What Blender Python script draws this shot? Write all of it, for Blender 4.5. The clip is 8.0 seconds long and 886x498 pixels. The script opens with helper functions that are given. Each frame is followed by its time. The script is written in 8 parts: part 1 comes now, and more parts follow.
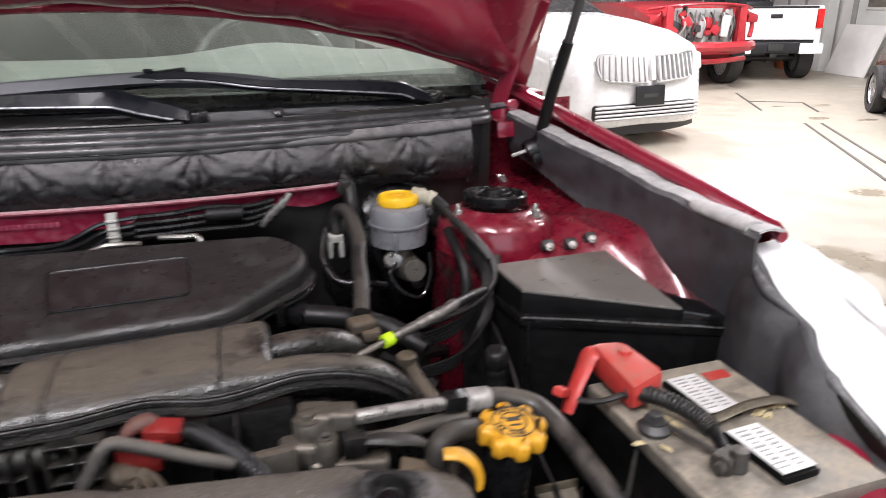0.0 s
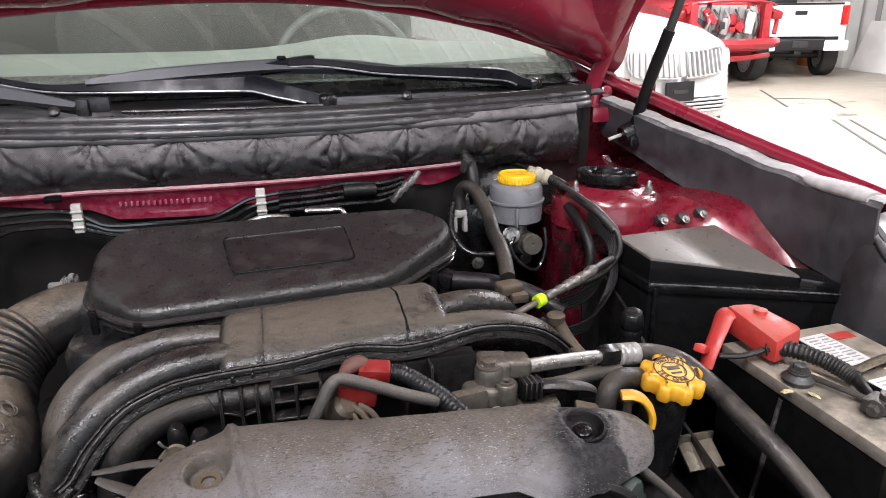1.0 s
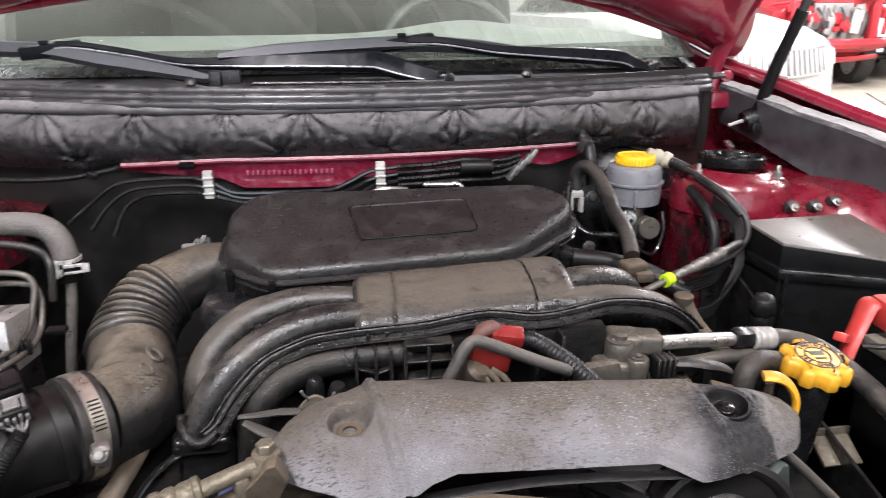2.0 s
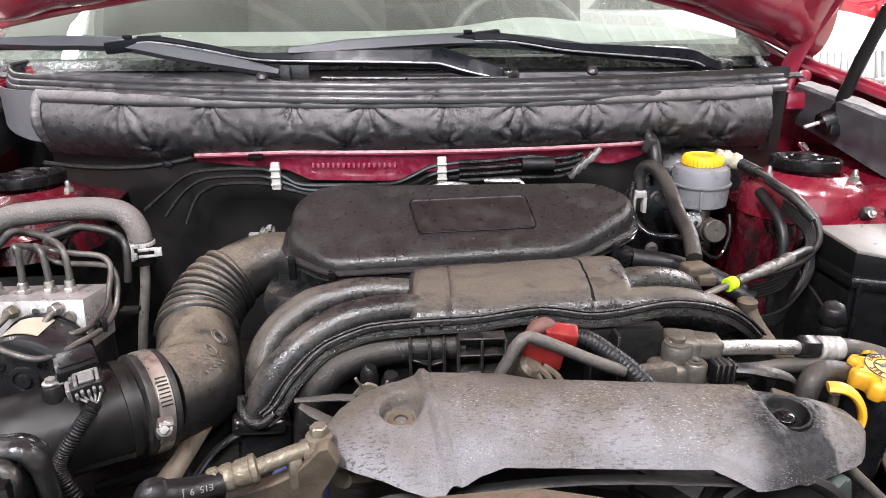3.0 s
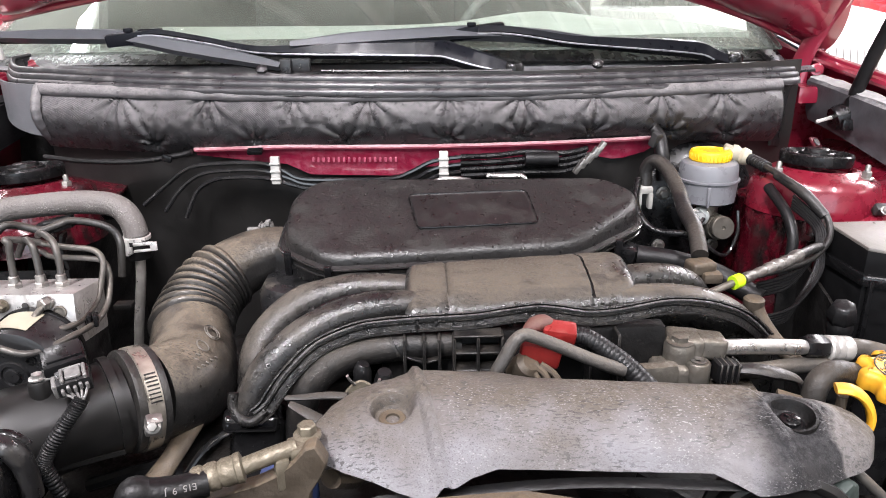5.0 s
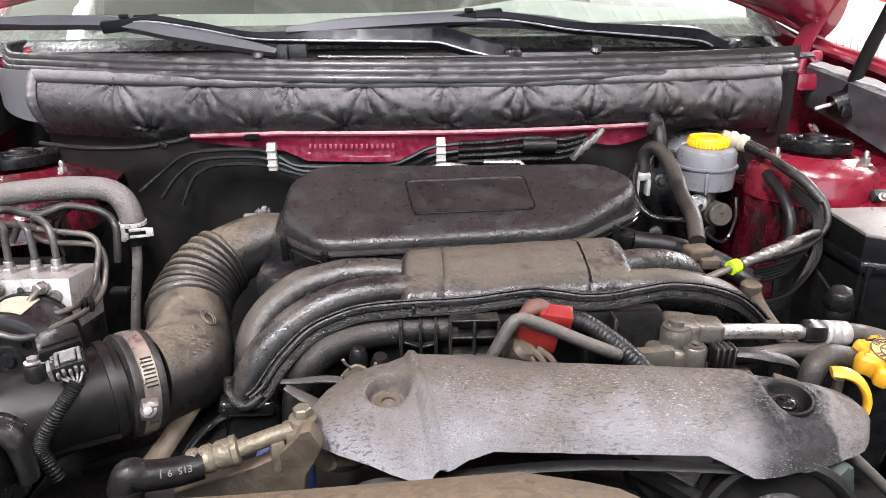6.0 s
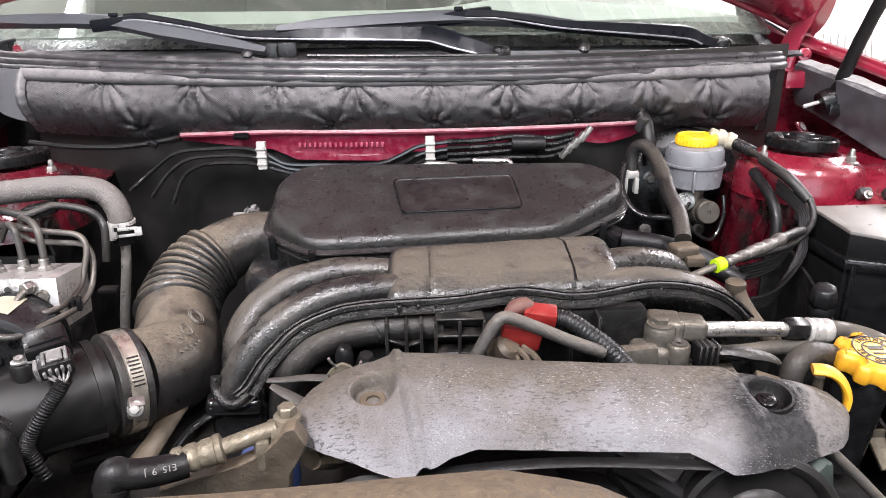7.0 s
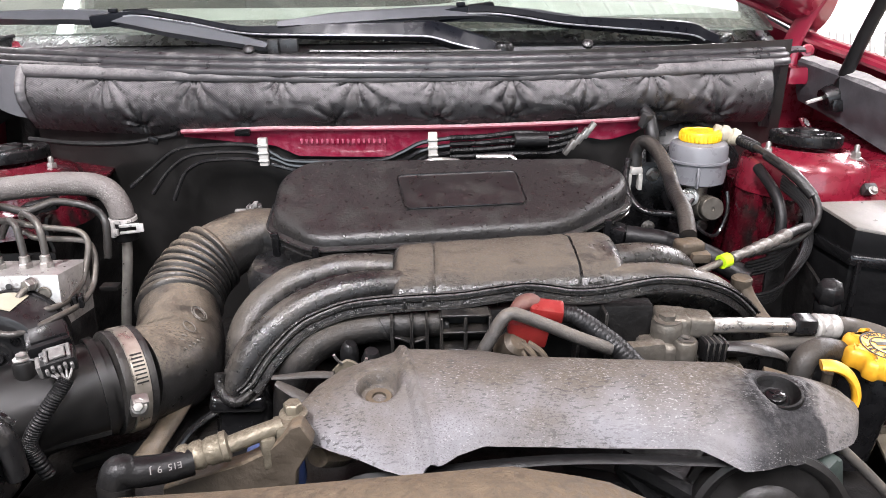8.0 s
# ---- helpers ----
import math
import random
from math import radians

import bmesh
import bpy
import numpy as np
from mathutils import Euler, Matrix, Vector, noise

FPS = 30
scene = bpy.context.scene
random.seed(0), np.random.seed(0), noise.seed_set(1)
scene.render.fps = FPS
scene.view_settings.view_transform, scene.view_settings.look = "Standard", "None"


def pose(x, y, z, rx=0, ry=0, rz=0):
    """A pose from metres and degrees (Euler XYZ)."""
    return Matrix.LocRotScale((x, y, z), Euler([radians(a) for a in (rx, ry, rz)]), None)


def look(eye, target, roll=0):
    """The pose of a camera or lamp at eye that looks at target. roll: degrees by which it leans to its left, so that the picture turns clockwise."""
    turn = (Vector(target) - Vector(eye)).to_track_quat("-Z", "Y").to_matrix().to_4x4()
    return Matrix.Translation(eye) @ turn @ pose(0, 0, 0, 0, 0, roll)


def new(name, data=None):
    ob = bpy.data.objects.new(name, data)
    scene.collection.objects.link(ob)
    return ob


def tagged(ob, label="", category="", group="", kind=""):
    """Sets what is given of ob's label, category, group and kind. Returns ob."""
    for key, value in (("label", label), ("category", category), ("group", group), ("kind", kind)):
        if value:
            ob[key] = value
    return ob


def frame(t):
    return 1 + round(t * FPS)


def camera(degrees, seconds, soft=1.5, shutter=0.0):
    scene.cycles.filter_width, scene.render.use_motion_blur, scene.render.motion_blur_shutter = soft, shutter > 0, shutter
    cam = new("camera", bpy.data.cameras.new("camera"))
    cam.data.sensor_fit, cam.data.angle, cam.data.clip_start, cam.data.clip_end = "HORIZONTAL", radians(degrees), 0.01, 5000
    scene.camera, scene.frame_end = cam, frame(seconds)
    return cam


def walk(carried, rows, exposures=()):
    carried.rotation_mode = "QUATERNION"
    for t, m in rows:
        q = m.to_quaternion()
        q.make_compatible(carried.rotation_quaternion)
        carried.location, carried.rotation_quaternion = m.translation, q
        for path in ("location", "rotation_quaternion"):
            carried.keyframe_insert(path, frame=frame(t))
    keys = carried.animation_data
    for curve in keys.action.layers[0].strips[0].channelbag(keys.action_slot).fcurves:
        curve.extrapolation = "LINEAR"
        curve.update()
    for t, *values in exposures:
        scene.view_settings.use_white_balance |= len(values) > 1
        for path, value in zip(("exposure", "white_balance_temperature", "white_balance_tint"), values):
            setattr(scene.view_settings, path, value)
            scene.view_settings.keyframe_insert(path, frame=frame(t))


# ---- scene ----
cam = camera(64.8, 8.0, soft=0.45, shutter=0.5)
PATH = [
    (0, (0.213, -0.926, 1.367), (0.71, 0.892, 0.698), -0.5),
    (0.5, (0.073, -0.951, 1.358), (0.567, 0.869, 0.69), -0.7),
    (1, (0.041, -0.956, 1.355), (0.501, 0.871, 0.685), -0.8),
    (1.5, (0.016, -0.944, 1.339), (0.434, 0.894, 0.671), -0.8),
    (2, (-0.018, -0.951, 1.324), (0.234, 0.917, 0.655), -0.7),
    (3.5, (-0.01, -0.958, 1.322), (0.045, 0.924, 0.649), -0.7),
    (4, (-0.009, -0.954, 1.32), (0.038, 0.929, 0.647), -0.7),
    (4.5, (-0.003, -0.947, 1.323), (0.038, 0.935, 0.646), -0.8),
    (5, (0.003, -0.944, 1.315), (0.041, 0.937, 0.636), -0.8),
    (6.5, (0.009, -0.946, 1.308), (0.052, 0.923, 0.597), -0.8),
    (7, (0.016, -0.948, 1.312), (0.065, 0.92, 0.6), -0.8),
    (7.5, (0.01, -0.946, 1.309), (0.064, 0.921, 0.594), -0.7),
    (8, (0.009, -0.944, 1.308), (0.064, 0.922, 0.592), -0.8),
]
walk(cam, [(t, look(eye, target, roll)) for t, eye, target, roll in PATH], exposures=[(0.0, -0.12), (0.5, -0.14), (1.0, 0.10), (1.5, 0.18), (2.2, 0.52), (3.5, 0.80), (5.2, 0.84), (8.0, 0.87)])

# ---- light of the workshop ----
world = bpy.data.worlds.new("workshop")
scene.world = world
world.use_nodes = True
world.node_tree.nodes["Background"].inputs["Color"].default_value = (0.85, 0.92, 1.0, 1)
world.node_tree.nodes["Background"].inputs["Strength"].default_value = 0.03

CEILING = 4.3


def tube_lamp(x, y, along, power):
    """The light of one row of ceiling tubes."""
    data = bpy.data.lights.new("ceiling_tubes", "AREA")
    data.shape, data.size, data.size_y, data.energy = "RECTANGLE", 0.25, along, power
    data.color = (1.0, 0.95, 1.0)
    ob = new("ceiling_tubes", data)
    ob.matrix_world = pose(x, y, CEILING - 0.16)
    return ob


TUBES = [(-3.6, -2.6), (-3.6, 2.4), (-0.9, -2.7), (1.5, -2.7), (5.0, 3.6), (7.2, -2.6), (7.2, 2.4), (3.6, 7.4), (7.2, 7.4), (-3.6, 7.4), (0.0, 7.4)]
for tx, ty in TUBES:
    tube_lamp(tx, ty, 2.4, 380 if tx > 2 and ty > 0 else 300 if tx == -0.9 else 130 if tx == 1.5 else 60 if tx < 0 and ty < 5 else 100)

# daylight through the open roller door behind the camera
DOOR_X0, DOOR_X1, DOOR_H = -3.4, 2.4, 3.4
sky = bpy.data.lights.new("door_daylight", "AREA")
sky.shape, sky.size, sky.size_y, sky.energy, sky.color = "RECTANGLE", DOOR_X1 - DOOR_X0, DOOR_H, 140, (0.80, 0.89, 1.0)
new("door_daylight", sky).matrix_world = pose((DOOR_X0 + DOOR_X1) / 2, -7.05, DOOR_H / 2, 90)


# ---- materials ----
def mat(name, base, rough=0.5, metal=0.0, vary=0.25, scale=40.0, bump=0.15, dust=None, dust_amount=0.5, dust_scale=9.0,
        fleck=0.0, coat=0.0, spec=0.5, stretch=(1, 1, 1), bump_scale=None, dust_from=-0.1, grit_low=0.45):
    """A surface with grain and stains at two scales, and dust lying on what faces upwards."""
    m = bpy.data.materials.new(name)
    m.use_nodes = True
    nt = m.node_tree
    n, l = nt.nodes, nt.links
    bsdf = n["Principled BSDF"]
    co = n.new("ShaderNodeTexCoord")
    mp = n.new("ShaderNodeMapping")
    mp.inputs["Scale"].default_value = stretch
    l.new(co.outputs["Object"], mp.inputs["Vector"])

    def noise_node(sc, detail=4.0, rg=0.55):
        t = n.new("ShaderNodeTexNoise")
        t.inputs["Scale"].default_value, t.inputs["Detail"].default_value, t.inputs["Roughness"].default_value = sc, detail, rg
        l.new(mp.outputs["Vector"], t.inputs["Vector"])
        return t.outputs["Fac"]

    def ramp(fac, a, b, lo=0.0, hi=1.0):
        r = n.new("ShaderNodeMapRange")
        r.inputs["From Min"].default_value, r.inputs["From Max"].default_value = a, b
        r.inputs["To Min"].default_value, r.inputs["To Max"].default_value = lo, hi
        l.new(fac, r.inputs["Value"])
        return r.outputs["Result"]

    def mul(a, b):
        k = n.new("ShaderNodeMath")
        k.operation = "MULTIPLY"
        for i, v in enumerate((a, b)):
            if isinstance(v, float):
                k.inputs[i].default_value = v
            else:
                l.new(v, k.inputs[i])
        return k.outputs[0]

    def mix(fac, a, b):
        x = n.new("ShaderNodeMix")
        x.data_type = "RGBA"
        l.new(fac, x.inputs["Factor"])
        for sock, v in ((x.inputs["A"], a), (x.inputs["B"], b)):
            if isinstance(v, tuple):
                sock.default_value = (*v, 1)
            else:
                l.new(v, sock)
        return x.outputs["Result"]

    fine, coarse = noise_node(scale), noise_node(scale * 0.14, 3.0)
    lo = tuple(c * (1 - vary) for c in base)
    hi = tuple(min(1.0, c * (1 + vary)) for c in base)
    both = n.new("ShaderNodeMath")
    both.operation = "ADD"
    l.new(mul(fine, 0.5), both.inputs[0])
    l.new(mul(coarse, 0.5), both.inputs[1])
    col = mix(ramp(both.outputs[0], 0.32, 0.68), lo, hi)
    rsock = ramp(fine, 0.3, 0.7, max(0.02, rough - 0.12), min(1.0, rough + 0.12))
    if dust:
        geo = n.new("ShaderNodeNewGeometry")
        sep = n.new("ShaderNodeSeparateXYZ")
        l.new(geo.outputs["Normal"], sep.inputs[0])
        up = ramp(sep.outputs["Z"], dust_from, 0.9)
        spread = ramp(noise_node(dust_scale, 6.0, 0.65), 0.58 - 0.42 * dust_amount, 0.74 - 0.42 * dust_amount)
        grit = ramp(noise_node(scale * 2.6, 5.0, 0.7), 0.40, 0.56, grit_low, 1.0)
        mask = mul(mul(up, spread), grit)
        col = mix(mask, col, dust)
        grow = n.new("ShaderNodeMath")
        grow.operation = "MAXIMUM"
        l.new(rsock, grow.inputs[0])
        l.new(mul(mask, 0.9), grow.inputs[1])
        rsock = grow.outputs[0]
        dull = n.new("ShaderNodeMapRange")
        dull.inputs["To Min"].default_value, dull.inputs["To Max"].default_value = spec, spec * 0.15
        l.new(mask, dull.inputs["Value"])
        l.new(dull.outputs["Result"], bsdf.inputs["Specular IOR Level"])
    if fleck:
        spots = ramp(noise_node(scale * 3.1, 2.0), 0.66, 0.74)
        col = mix(mul(spots, float(fleck)), col, tuple(min(1.0, c * 0.35) for c in base))
        spots2 = ramp(noise_node(scale * 2.3, 2.0), 0.69, 0.76)
        col = mix(mul(spots2, float(fleck)), col, tuple(min(1.0, c * 1.9 + 0.05) for c in base))
    l.new(col, bsdf.inputs["Base Color"])
    l.new(rsock, bsdf.inputs["Roughness"])
    bsdf.inputs["Metallic"].default_value = metal
    bsdf.inputs["Specular IOR Level"].default_value = spec
    bsdf.inputs["Coat Weight"].default_value = coat
    bsdf.inputs["Coat Roughness"].default_value = 0.08
    if bump:
        b = n.new("ShaderNodeBump")
        b.inputs["Strength"].default_value, b.inputs["Distance"].default_value = bump, 0.004
        l.new(noise_node(bump_scale or scale * 1.7, 5.0), b.inputs["Height"])
        l.new(b.outputs["Normal"], bsdf.inputs["Normal"])
    return m


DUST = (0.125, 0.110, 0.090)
RED = mat("crimson_paint", (0.245, 0.014, 0.036), 0.30, 0.2, 0.08, 9, 0.0, coat=0.8)
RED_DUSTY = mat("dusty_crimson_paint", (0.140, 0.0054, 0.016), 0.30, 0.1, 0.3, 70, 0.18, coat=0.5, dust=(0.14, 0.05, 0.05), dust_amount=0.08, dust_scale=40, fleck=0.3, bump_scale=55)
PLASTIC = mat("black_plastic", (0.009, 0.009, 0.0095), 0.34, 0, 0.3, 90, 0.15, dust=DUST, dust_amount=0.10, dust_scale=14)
PLASTIC_CLEAN = mat("clean_black_plastic", (0.005, 0.005, 0.0054), 0.28, 0, 0.3, 70, 0.02, spec=0.32)
LID = mat("airbox_lid_plastic", (0.0115, 0.0111, 0.0109), 0.35, 0, 0.25, 160, 0.26, dust=(0.026, 0.0245, 0.023), dust_amount=0.22, dust_scale=30, bump_scale=260, grit_low=0.6, spec=0.45)
MANIFOLD = mat("dusty_manifold_plastic", (0.008, 0.0077, 0.0073), 0.30, 0, 0.35, 130, 0.24, dust=(0.088, 0.075, 0.059), dust_amount=0.62, dust_scale=11, bump_scale=210, dust_from=0.66, grit_low=0.45)
RUNNER = mat("dull_runner_plastic", (0.009, 0.0088, 0.0088), 0.28, 0, 0.3, 110, 0.20, dust=(0.092, 0.081, 0.067), dust_amount=0.36, dust_scale=7, bump_scale=420, dust_from=0.12, grit_low=0.55, spec=0.42)
DUCT = mat("dusty_duct_rubber", (0.010, 0.0097, 0.0093), 0.38, 0, 0.3, 110, 0.22, dust=(0.140, 0.118, 0.090), dust_amount=0.52, dust_scale=8, bump_scale=160, dust_from=0.25, grit_low=0.5)
COVER = mat("grey_cover_plastic", (0.062, 0.054, 0.046), 0.5, 0, 0.25, 60, 0.25, dust=(0.080, 0.069, 0.057), dust_amount=0.5, dust_scale=13, fleck=0.1, bump_scale=420, spec=0.3)


def stain_cover(m):
    """Dark streaks, a wiped dark end and a front paled by painted-in daylight, on the grey cover."""
    nt = m.node_tree
    n, l = nt.nodes, nt.links
    bsdf = n["Principled BSDF"]
    old = bsdf.inputs["Base Color"].links[0].from_socket
    co = n.new("ShaderNodeTexCoord")
    sep = n.new("ShaderNodeSeparateXYZ")
    l.new(co.outputs["Object"], sep.inputs[0])

    def noise_at(scale, stretch=(1, 1, 1), turn=0.0, detail=4.0):
        mp = n.new("ShaderNodeMapping")
        mp.inputs["Scale"].default_value = stretch
        mp.inputs["Rotation"].default_value = (0, 0, radians(turn))
        t = n.new("ShaderNodeTexNoise")
        t.inputs["Scale"].default_value, t.inputs["Detail"].default_value = scale, detail
        l.new(co.outputs["Object"], mp.inputs["Vector"])
        l.new(mp.outputs["Vector"], t.inputs["Vector"])
        return t.outputs["Fac"]

    def calc(op, a, b):
        k = n.new("ShaderNodeMath")
        k.operation = op
        for i, v in enumerate((a, b)):
            if isinstance(v, (int, float)):
                k.inputs[i].default_value = v
            else:
                l.new(v, k.inputs[i])
        return k.outputs[0]

    def ramp(fac, a, b):
        r = n.new("ShaderNodeMapRange")
        r.inputs["From Min"].default_value, r.inputs["From Max"].default_value = a, b
        l.new(fac, r.inputs["Value"])
        return r.outputs["Result"]

    def mix(fac, a, b):
        x = n.new("ShaderNodeMix")
        x.data_type = "RGBA"
        l.new(fac, x.inputs["Factor"])
        l.new(a, x.inputs["A"])
        x.inputs["B"].default_value = (*b, 1)
        return x.outputs["Result"]

    wob = calc("MULTIPLY", calc("SUBTRACT", noise_at(34), 0.5), 0.10)
    # paler, bluer front: daylight from ahead put into the colour
    front = ramp(calc("ADD", sep.outputs["Y"], calc("MULTIPLY", wob, 0.7)), -0.456, -0.500)
    col = mix(calc("MULTIPLY", front, ramp(noise_at(16, (1, 1, 1), 0, 5.0), 0.22, 0.62)), old, (0.135, 0.133, 0.142))
    streak = calc("MULTIPLY", ramp(noise_at(360, (0.45, 1.5, 1), 28, 3.0), 0.56, 0.62), ramp(noise_at(11), 0.36, 0.54))
    col = mix(calc("MULTIPLY", streak, 0.72), col, (0.035, 0.034, 0.034))
    crumb = calc("MULTIPLY", ramp(noise_at(620, (1, 1, 1), 0, 2.0), 0.63, 0.70), ramp(noise_at(8.5), 0.46, 0.6))
    col = mix(calc("MULTIPLY", crumb, 0.45), col, (0.055, 0.053, 0.052))
    yw = calc("ADD", sep.outputs["Y"], calc("MULTIPLY", wob, 0.35))
    zone = calc("MULTIPLY", ramp(calc("ADD", sep.outputs["X"], calc("MULTIPLY", wob, 0.6)), 0.228, 0.268), ramp(yw, -0.452, -0.467))
    lean = calc("ADD", sep.outputs["X"], calc("MULTIPLY", calc("ADD", sep.outputs["Y"], 0.4833), 0.43))
    tip = ramp(calc("ADD", lean, calc("MULTIPLY", wob, 0.25)), 0.3145, 0.3110)
    dx = calc("SUBTRACT", sep.outputs["X"], 0.294)
    dy = calc("SUBTRACT", sep.outputs["Y"], -0.468)
    away = calc("SQRT", calc("ADD", calc("MULTIPLY", dx, dx), calc("MULTIPLY", dy, dy)), 0.0)
    halo = ramp(calc("ADD", away, calc("MULTIPLY", wob, 0.3)), 0.032, 0.026)
    wiped = calc("MULTIPLY", calc("MAXIMUM", calc("MULTIPLY", zone, tip), halo), 0.93)
    col = mix(wiped, col, (0.010, 0.010, 0.011))
    l.new(col, bsdf.inputs["Base Color"])


def marks(m, colour, size, spread, lo, hi, turn=20, stretch=(0.45, 1.5, 1.0), strength=0.85):
    """Small scuffs and scratches, gathered in patches."""
    nt = m.node_tree
    n, l = nt.nodes, nt.links
    bsdf = n["Principled BSDF"]
    old = bsdf.inputs["Base Color"].links[0].from_socket
    co = n.new("ShaderNodeTexCoord")
    mp = n.new("ShaderNodeMapping")
    mp.inputs["Scale"].default_value = stretch
    mp.inputs["Rotation"].default_value = (0, 0, radians(turn))
    l.new(co.outputs["Object"], mp.inputs["Vector"])
    facs = []
    for sc, vec, a, b in ((size, mp.outputs["Vector"], lo, hi), (spread, co.outputs["Object"], 0.46, 0.60)):
        t = n.new("ShaderNodeTexNoise")
        t.inputs["Scale"].default_value, t.inputs["Detail"].default_value = sc, 3.0
        l.new(vec, t.inputs["Vector"])
        r = n.new("ShaderNodeMapRange")
        r.inputs["From Min"].default_value, r.inputs["From Max"].default_value = a, b
        l.new(t.outputs["Fac"], r.inputs["Value"])
        facs.append(r.outputs["Result"])
    k = n.new("ShaderNodeMath")
    k.operation = "MULTIPLY"
    l.new(facs[0], k.inputs[0])
    l.new(facs[1], k.inputs[1])
    k2 = n.new("ShaderNodeMath")
    k2.operation = "MULTIPLY"
    l.new(k.outputs[0], k2.inputs[0])
    k2.inputs[1].default_value = strength
    x = n.new("ShaderNodeMix")
    x.data_type = "RGBA"
    l.new(k2.outputs[0], x.inputs["Factor"])
    l.new(old, x.inputs["A"])
    x.inputs["B"].default_value = (*colour, 1)
    l.new(x.outputs["Result"], bsdf.inputs["Base Color"])


marks(MANIFOLD, (0.010, 0.0093, 0.0088), 460, 15, 0.53, 0.60, strength=0.75)
marks(MANIFOLD, (0.012, 0.0112, 0.0105), 95, 26, 0.54, 0.66, 75, (0.5, 1.2, 1.0), 0.55)
marks(MANIFOLD, (0.13, 0.115, 0.095), 760, 22, 0.62, 0.68, 60, strength=0.4)
marks(RUNNER, (0.010, 0.0093, 0.0088), 520, 16, 0.54, 0.61, 50, strength=0.65)
marks(RUNNER, (0.012, 0.0112, 0.0105), 80, 24, 0.54, 0.68, 40, (0.7, 1.2, 1.0), 0.5)
marks(RUNNER, (0.10, 0.092, 0.08), 800, 24, 0.63, 0.69, 20, strength=0.35)
marks(DUCT, (0.010, 0.0093, 0.0088), 480, 16, 0.54, 0.61, 70, strength=0.65)
marks(DUCT, (0.012, 0.0112, 0.0105), 60, 18, 0.52, 0.66, 40, (0.8, 1.2, 1.0), 0.6)
marks(DUCT, (0.12, 0.104, 0.084), 760, 20, 0.64, 0.70, 10, strength=0.4)
# darker copy of the crimson: shade painted in, with patches of grime
GRIMY_SHADED_RED = mat("grimy_shaded_crimson_paint", (0.058, 0.0026, 0.0075), 0.24, 0.1, 0.35, 70, 0.5, coat=0.8, fleck=0.3, bump_scale=45)
marks(GRIMY_SHADED_RED, (0.008, 0.006, 0.006), 34, 7, 0.42, 0.50, 15, (0.9, 1.0, 0.6), 0.95)
marks(LID, (0.09, 0.083, 0.076), 560, 14, 0.62, 0.67, 35, (0.25, 1.8, 1.0), 0.3)
stain_cover(COVER)
marks(COVER, (0.26, 0.255, 0.255), 620, 18, 0.60, 0.66, 70, (0.6, 1.3, 1.0), 0.5)
marks(COVER, (0.030, 0.028, 0.026), 900, 13, 0.57, 0.63, 30, (0.75, 1.2, 1.0), 0.5)
marks(COVER, (0.20, 0.196, 0.196), 820, 34, 0.60, 0.68, 110, (0.4, 1.5, 1.0), 0.45)
RUBBER = mat("dusty_rubber", (0.011, 0.0105, 0.010), 0.46, 0, 0.35, 130, 0.25, dust=(0.050, 0.044, 0.037), dust_amount=0.36, dust_scale=18)
RUBBER_CLEAN = mat("black_rubber", (0.006, 0.006, 0.0063), 0.42, 0, 0.3, 90, 0.2, spec=0.25)
HOSE = mat("dusty_refrigerant_hose", (0.016, 0.0155, 0.015), 0.36, 0, 0.3, 120, 0.12, dust=(0.085, 0.075, 0.062), dust_amount=0.42, dust_scale=14, grit_low=0.6)
SEAL = mat("cowl_seal_rubber", (0.021, 0.021, 0.023), 0.36, 0, 0.35, 60, 0.08, dust=(0.14, 0.137, 0.134), dust_amount=0.22, dust_scale=40)
ALU = mat("cast_aluminium", (0.135, 0.126, 0.110), 0.42, 0.7, 0.3, 110, 0.22, dust=(0.10, 0.085, 0.066), dust_amount=0.5)
ALU_BRIGHT = mat("machined_aluminium", (0.42, 0.41, 0.395), 0.34, 0.9, 0.2, 140, 0.15)
ZINC = mat("plated_steel", (0.26, 0.25, 0.235), 0.40, 0.85, 0.35, 120, 0.2)
DULL_METAL = mat("grimy_crimp_metal", (0.17, 0.162, 0.15), 0.42, 0.8, 0.5, 160, 0.3)
PIPE = mat("painted_pipe", (0.065, 0.062, 0.058), 0.40, 0.5, 0.3, 120, 0.2, dust=DUST, dust_amount=0.35)
PIPE_BLACK = mat("black_brake_line", (0.012, 0.012, 0.0125), 0.16, 0.1, 0.3, 120, 0.03, coat=0.6)
BRASS = mat("olive_plated_fitting", (0.155, 0.138, 0.105), 0.42, 0.55, 0.35, 110, 0.3, dust=(0.11, 0.095, 0.07), dust_amount=0.35)
RUST = mat("dusty_brown_bracket", (0.034, 0.027, 0.019), 0.6, 0.1, 0.4, 60, 0.4, dust=(0.098, 0.076, 0.053), dust_amount=0.6, dust_scale=18, fleck=0.3)
WHITE = mat("white_clip_plastic", (0.34, 0.335, 0.315), 0.45, 0, 0.2, 90, 0.1)
BINDING = mat("grey_cloth_binding", (0.042, 0.041, 0.043), 0.42, 0, 0.35, 130, 0.3, dust=(0.20, 0.192, 0.19), dust_amount=0.5, dust_scale=16)
YELLOW = mat("yellow_cap_plastic", (0.52, 0.26, 0.016), 0.42, 0, 0.18, 80, 0.12, dust=(0.30, 0.18, 0.05), dust_amount=0.3)
YELLOW_BRIGHT = mat("bright_yellow_cap_plastic", (0.62, 0.37, 0.008), 0.38, 0, 0.12, 80, 0.08)
LIME = mat("lime_clip_plastic", (0.38, 0.58, 0.01), 0.4, 0, 0.08, 80, 0.03)
